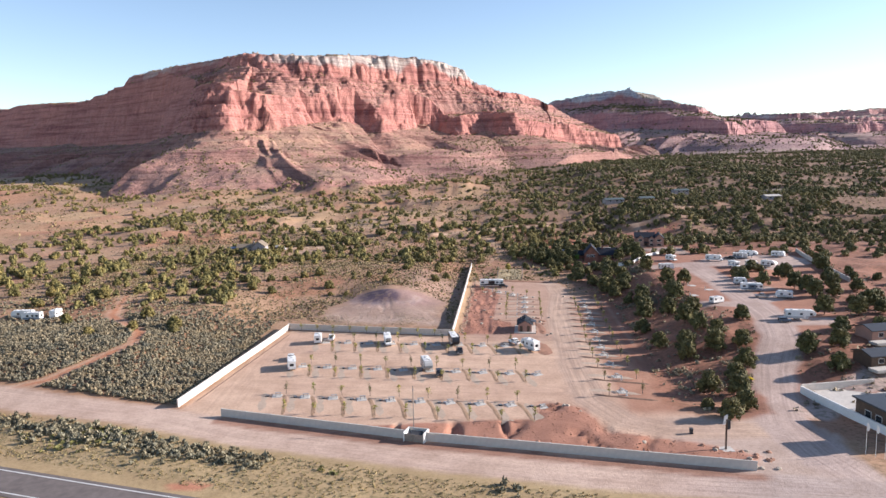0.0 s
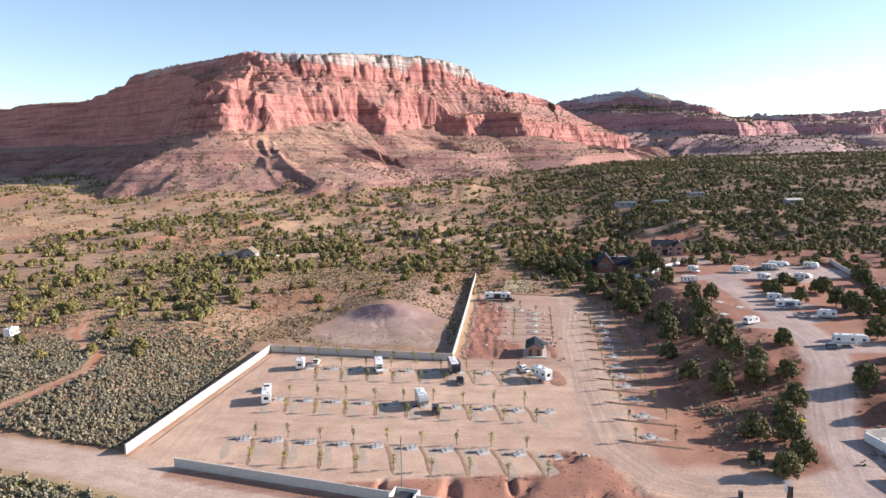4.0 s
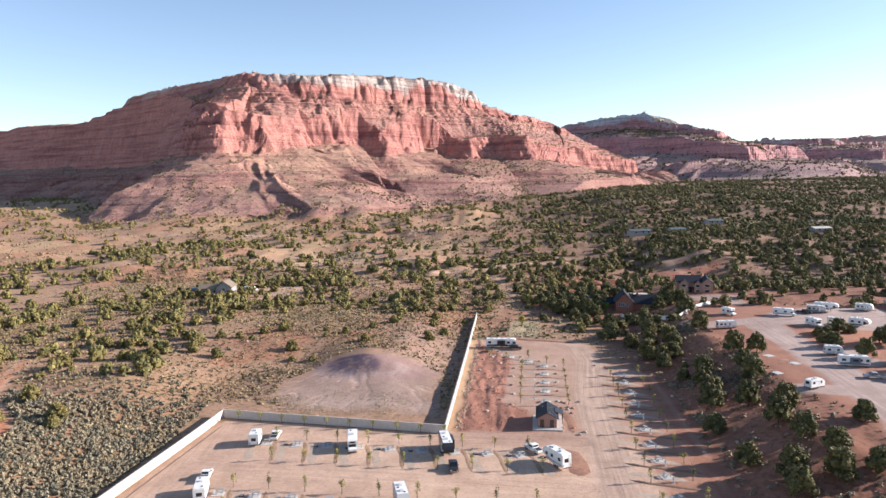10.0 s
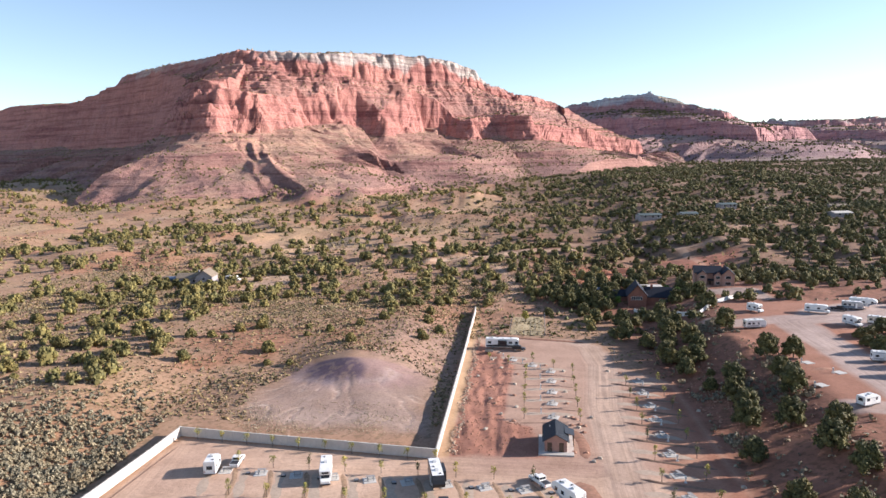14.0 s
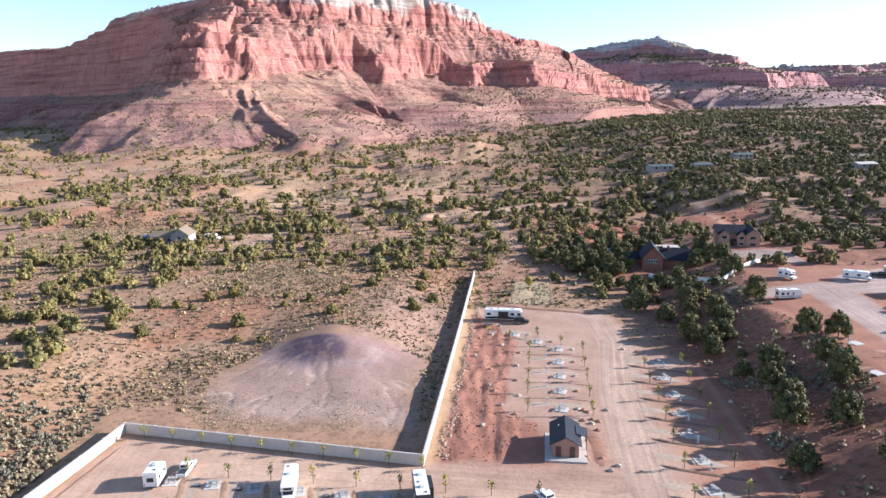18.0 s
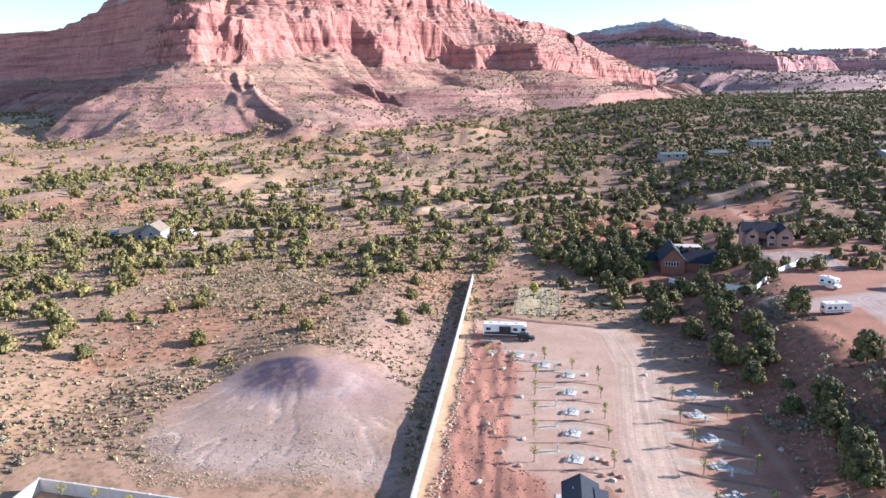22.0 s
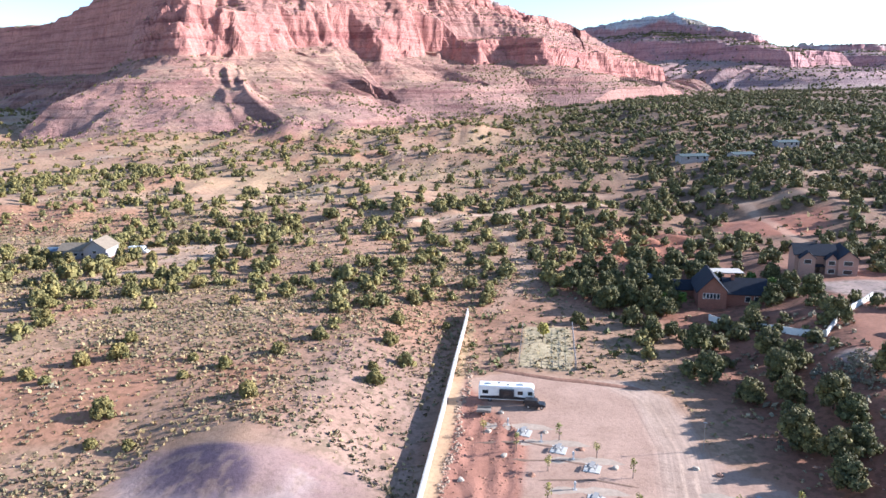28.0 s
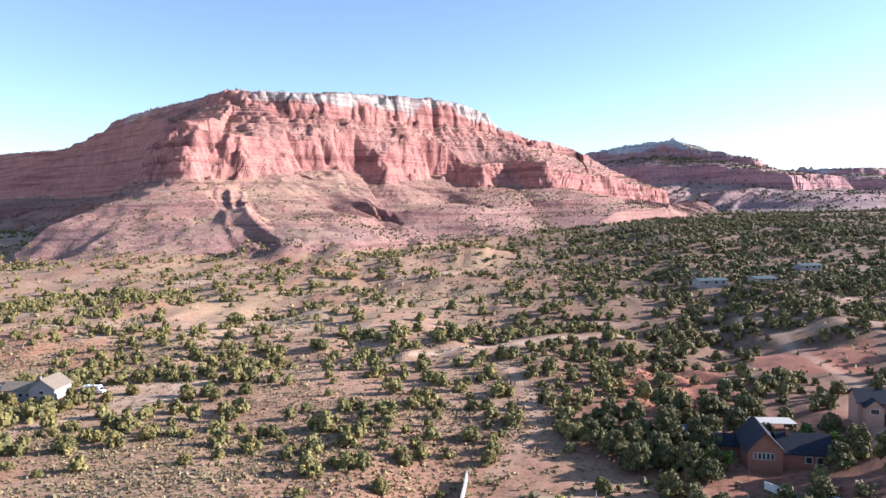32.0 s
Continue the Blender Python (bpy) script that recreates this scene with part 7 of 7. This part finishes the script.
def leafy_tree(seed, height, width, leaf, label):
    r = np.random.RandomState(seed)
    t = thing("broadleaf_tree", label, "tree", Matrix())
    b = rod((0, 0, -0.3), (0.1, 0, height * 0.4), 0.14, 0.09, 7)
    for k in range(6):
        a = r.uniform(0, 6.28)
        rod((0.08, 0, height * 0.36), (width * 0.3 * math.cos(a), width * 0.3 * math.sin(a), height * r.uniform(0.6, 0.85)), 0.06, 0.02, 5, bm=b)
    part("trunk", b, BARK, t)
    l = crown_shape(r, height * 0.72, width, 12)
    l[:, 2] += height * 0.28
    p, d = blob(560, r, l)
    v, f = tufts(p, d, 0.17, r)
    shared("crown", foliage_mesh("crown", v, f, leaf), t)
    return t


BR = leafy_tree(61, 4.2, 3.0, GREENLEAF, "fresh green broadleaf tree beside the lodge")
WISP = leafy_tree(63, 4.6, 2.6, YOUNGLEAF, "wispy pale yellow-green tree in a fenced plot")
place(WISP, 6.6, 319, 20)
for x, y in ((40.5, 341), (59, 352), (61, 356), (63, 347), (36, 341)):
    place(BR, x, y, rs.uniform(0, 360))

# ---- sagebrush and grass ----
def field(n, x0, x1, y0, y1, keep):
    out = np.zeros((0, 2))
    while len(out) < n:
        x, y = rng.uniform(x0, x1, 9000), rng.uniform(y0, y1, 9000)
        out = np.concatenate([out, np.stack([x, y], -1)[rng.rand(9000) < keep(x, y)]])
    return out[:n]


open_ground = lambda x, y: (inside(x, y, CAMP) < -1.5) & (inside(x, y, TERRACE) < -1) & (along(x, y, FRONTROAD) > 7.5) & (along(x, y, HIGHWAY) > 8)
sage = field(12000, -185, -74.5, 150, 246, lambda x, y: open_ground(x, y) * (x < -74.5 + (y - 152) * 0.07) * (along(x, y, DIRTTRACKS[1]) > 2.2) * np.clip(0.95 - sm((y - 205 - 0.15 * (x + 74)) / 40), 0.08, 1))
scatter("sagebrush", "dense silver-grey sagebrush beside the camp wall", "sagebrush", np.column_stack([sage, sizes(len(sage), 0.6, 1.4, 1.1)]), sage_kinds, SAGE, rng, 0.05)
verge = field(820, -140, 60, 96, 150, lambda x, y: open_ground(x, y) * (y < 170) * np.exp(-((along(x, y, FRONTROAD) - 12.5) / 5) ** 2) * (y < 144 - 0.26 * (x + 70)) * sm(fbm(x, y, 16, 51) * 3 + 0.3))
scatter("verge_sagebrush", "grey-green sagebrush along the gravel road", "sagebrush", np.column_stack([verge, sizes(len(verge), 0.7, 1.8)]), sage_kinds, SAGE, rng, 0.05)
vg = field(420, -120, 70, 92, 140, lambda x, y: open_ground(x, y) * (y < 144 - 0.26 * (x + 70)) * sm(fbm(x, y, 26, 52) * 3))
scatter("verge_scrub", "green scrub along the gravel road", "scrub", np.column_stack([vg, sizes(len(vg), 0.5, 1.4)]), bush_kinds, VERGEGREEN, rng, 0.05)
grass = field(8000, -150, 70, 90, 150, lambda x, y: open_ground(x, y) * (y < 146 - 0.26 * (x + 70)) * 0.6)
scatter("dry_grass", "dry tufted grass on the road verge", "grass", np.column_stack([grass, sizes(len(grass), 0.2, 0.5)]), bush_kinds, DRYGRASS, rng, 0.05)
low = field(36000, -200, 45, 232, 440, lambda x, y: open_ground(x, y) * (inside(x, y, CLAY) < 1) * np.where((x > -9) & (y < 345), 0.3, 1) * np.exp(-np.clip(y - 330, 0, 200) / 110) * (0.3 + 0.7 * sm(fbm(x, y, 30, 53) * 2 + 0.4)))
scatter("low_scrub", "low dry scrub dotted over sandy ground", "scrub", np.column_stack([low, sizes(len(low), 0.35, 1.0, 1.9)]), speck_kinds, BRUSH, rng, 0.05)
clayspeck = field(2600, -66, -13, 226, 244, lambda x, y: open_ground(x, y) * (inside(x, y, CLAY) > -4) * np.clip(1 - sm((y - 232) / 20), 0.12, 1) * (0.2 + 0.8 * sm(fbm(x, y, 9, 57) * 2 + 0.4)))
scatter("clay_tufts", "tiny pale tufts on grey clay", "scrub", np.column_stack([clayspeck, sizes(len(clayspeck), 0.12, 0.32, 1.8)]), speck_kinds, PALETUFT, rng, 0.05)
sage2 = field(1500, -220, 30, 235, 430, lambda x, y: open_ground(x, y) * (inside(x, y, CLAY) < 1) * sm(fbm(x, y, 36, 55) * 3))
scatter("grey_scrub", "grey-green sagebrush on sandy ground", "sagebrush", np.column_stack([sage2, sizes(len(sage2), 0.4, 1.1, 1.8)]), bush_kinds, SAGE, rng, 0.05)
low2 = field(15000, -560, 420, 410, 820, lambda x, y: 0.15 + 0.85 * sm(fbm(x, y, 45, 54) * 3 + 0.2))
scatter("slope_scrub", "olive scrub between the junipers", "scrub", np.column_stack([low2, sizes(len(low2), 0.9, 2.2, 1.5)]), speck_kinds, BRUSH, rng, 0.05)
plot = field(170, 1.5, 13.5, 305, 329, lambda x, y: 0.9 + 0 * x)
scatter("plot_grass", "dry yellow grass in a fenced plot", "grass", np.column_stack([plot, sizes(len(plot), 0.15, 0.32)]), bush_kinds, DRYGRASS, rng, 0.05)
end = field(70, -9, 26, 300, 335, lambda x, y: open_ground(x, y) * (inside(x, y, [(1.5, 306), (12.5, 304.5), (13.5, 328), (2.5, 329)]) < 0) * 0.6)
scatter("end_scrub", "green and yellow scrub beyond the turning circle", "scrub", np.column_stack([end, sizes(len(end), 0.8, 2.0)]), bush_kinds, OLIVELEAF, rng, 0.05)
ter = field(1100, 40, 140, 150, 330, lambda x, y: open_ground(x, y) * 0.6)
scatter("bank_scrub", "dry scrub on the red terrace bank", "scrub", np.column_stack([ter, sizes(len(ter), 0.5, 1.5, 1.8)]), bush_kinds, SAGE, rng, 0.05)


# ---- growth on the mesas ----
def on_mesa(rows, n, keep):
    """Spots on the slopes and ledges of a mesa: keep gives the likelihood from x, y, z, tilt and zone."""
    out = np.zeros((0, 3))
    while len(out) < n:
        a, b = rng.randint(1, rows.shape[0] - 1, 30000), rng.randint(1, rows.shape[1] - 1, 30000)
        area = (rows[a + 1, b, 1] - rows[a - 1, b, 1]) * (rows[a, b + 1, 0] - rows[a, b - 1, 0]) / 14.0
        p = rows[a, b]
        k = rng.rand(30000) < keep(p) * np.clip(area, 0, 1)
        out = np.concatenate([out, p[k][:, :3] + rng.normal(0, 0.6, (k.sum(), 3)) * (1, 1, 0)])
    return out[:n]


def ledges(p):
    clump = 0.25 + 0.75 * sm(fbm(p[:, 0], p[:, 1], 60, 81, 3) * 2.5 + 0.4)
    zone = np.where(p[:, 4] < -0.9, 1.0, np.where(p[:, 4] < -0.2, 0.8, 0.35 + 0.3 * (p[:, 4] > 0.5)))
    shade = np.where(p[:, 0] < -390, 1.0, np.where(p[:, 0] > -60, 0.95, 0.9))
    return clump * zone * shade * sm((1.25 - p[:, 3]) / 0.5) * (p[:, 2] > 20)


pts = np.concatenate([on_mesa(near_rows, 17000, ledges), on_mesa(near_rows, 1500, lambda p: (p[:, 4] < -0.9) * 1.0), on_mesa(near_rows, 2200, lambda p: (p[:, 0] > -60) * sm((1.1 - p[:, 3]) / 0.4))])
scatter("cliff_scrub", "dark shrubs dotted over ledges and the mesa rim", "scrub", np.column_stack([pts[:, :2], sizes(len(pts), 0.9, 3.0, 1.8)]), far_kinds, PALEJUNIPER, rng, 0.15, pts[:, 2])
pts = np.concatenate([on_mesa(far_rows, 8000, lambda p: ledges(p) * np.where(p[:, 2] > 186, 0.2, 1.0)), on_mesa(third_rows, 4500, ledges)])
scatter("far_cliff_scrub", "dark woods on the ledges of distant mesas", "scrub", np.column_stack([pts[:, :2], sizes(len(pts), 2.4, 5.4, 1.4)]), far_kinds, JUNIPER, rng, 0.15, pts[:, 2])


# ---- boulders ----
def boulder(seed, material, label):
    r = np.random.RandomState(seed)
    bm = bmesh.new()
    bmesh.ops.create_icosphere(bm, subdivisions=2, radius=0.5)
    for v in bm.verts:
        q = noise.noise(v.co * 2.1 + Vector((seed, 0, 0)))
        v.co *= 1 + 0.45 * q
        v.co.z = max(v.co.z * 0.7, -0.2)
    t = thing("boulder", label, "boulder", Matrix(), "boulders")
    part("rock", bm, material, t)
    return t


ROCKS = [boulder(3, REDROCK, "red sandstone boulder on red earth"), boulder(9, PALEROCK, "pale sandstone boulder beside the camp road")]
for k in range(46):
    x, y = rs.choice([(rs.uniform(-8, 2), rs.uniform(222, 290)), (rs.uniform(12, 20), rs.uniform(150, 156)), (rs.uniform(12.5, 19), rs.uniform(216, 240)), (rs.uniform(46, 52), rs.uniform(122, 130)), (rs.uniform(0, 44), rs.uniform(128, 134))])
    o = place(ROCKS[k % 2], x, y, rs.uniform(0, 360), 0.05)
for k, (x, y) in enumerate([(2.1, 280), (7.4, 275), (12, 270), (11.6, 262), (11.3, 254), (10.9, 246.3), (10.6, 238)]):
    place(ROCKS[k % 2], x - 8.8 + rs.uniform(-0.6, 0.6), y - 2.4, rs.uniform(0, 360), 0.05)
    place(ROCKS[(k + 1) % 2], x + 3.2 + rs.uniform(-0.5, 0.5), y + 0.4, rs.uniform(0, 360), 0.02)
for k, (x, y) in enumerate([(41.5, 262), (43, 243), (42, 224), (41, 207), (42.5, 191), (27, 271), (30, 269.5)]):
    place(ROCKS[k % 2], x, y, rs.uniform(0, 360), 0.05)
RUBBLE = plain("tan_rubble", (0.45, 0.33, 0.24), 0.95, grain=0.4, scale=2.0)
stones = field(520, -12.5, -7.5, 218, 310, lambda x, y: 0.8 * np.exp(-((x + 13 - (y - 216) * 0.024 - 2.7 - 0.4 * np.sin(y * 0.3)) / 0.6) ** 2))
sk = []
for k in range(4):
    bm = bmesh.new()
    bmesh.ops.create_icosphere(bm, subdivisions=1, radius=0.5)
    sk.append((np.array([v.co * (1 + 0.5 * noise.noise(v.co * 2 + Vector((k * 3, 0, 0)))) for v in bm.verts]), np.array([[v.index for v in f.verts] for f in bm.faces])))
    bm.free()
scatter("rubble", "pale broken rubble heaped along the long wall", "rubble", np.column_stack([stones, sizes(len(stones), 0.2, 0.75)]), sk, RUBBLE, rng, 0.0)
clods = field(1500, -10, 8, 218, 298, lambda x, y: (inside(x, y, REDSTRIP) > 0.3) * (np.hypot(x - 10, y - 223.6) > 6.5) * (0.3 + 0.7 * sm(fbm(x, y, 5, 91) * 3)))
scatter("red_clods", "clods of turned red earth", "earth", np.column_stack([clods, sizes(len(clods), 0.12, 0.5, 2.0)]), sk, REDEARTH, rng, 0.1)
bankrock = field(1500, 43, 64, 155, 300, lambda x, y: open_ground(x, y) * sm(fbm(x, y, 14, 92) * 4))
scatter("bank_rubble", "broken red stones on the terrace bank", "rubble", np.column_stack([bankrock, sizes(len(bankrock), 0.15, 0.7, 2.0)]), sk, REDROCK, rng, 0.1)
banksage = field(750, 44, 66, 165, 300, lambda x, y: open_ground(x, y) * sm(fbm(x, y, 16, 93) * 4))
scatter("bank_sagebrush", "silver-grey sagebrush on the shaded bank", "sagebrush", np.column_stack([banksage, sizes(len(banksage), 0.5, 1.4)]), sage_kinds, SAGE, rng, 0.05)
moundrock = field(900, -14, 46, 122, 156, lambda x, y: (inside(x, y, REDBANK) > 0.3) * (0.3 + 0.7 * sm(fbm(x, y, 5, 94) * 3)))
scatter("bank_clods", "clods and stones on the red earth bank", "earth", np.column_stack([moundrock, sizes(len(moundrock), 0.10, 0.4, 2.2)]), sk, REDEARTH, rng, 0.1)
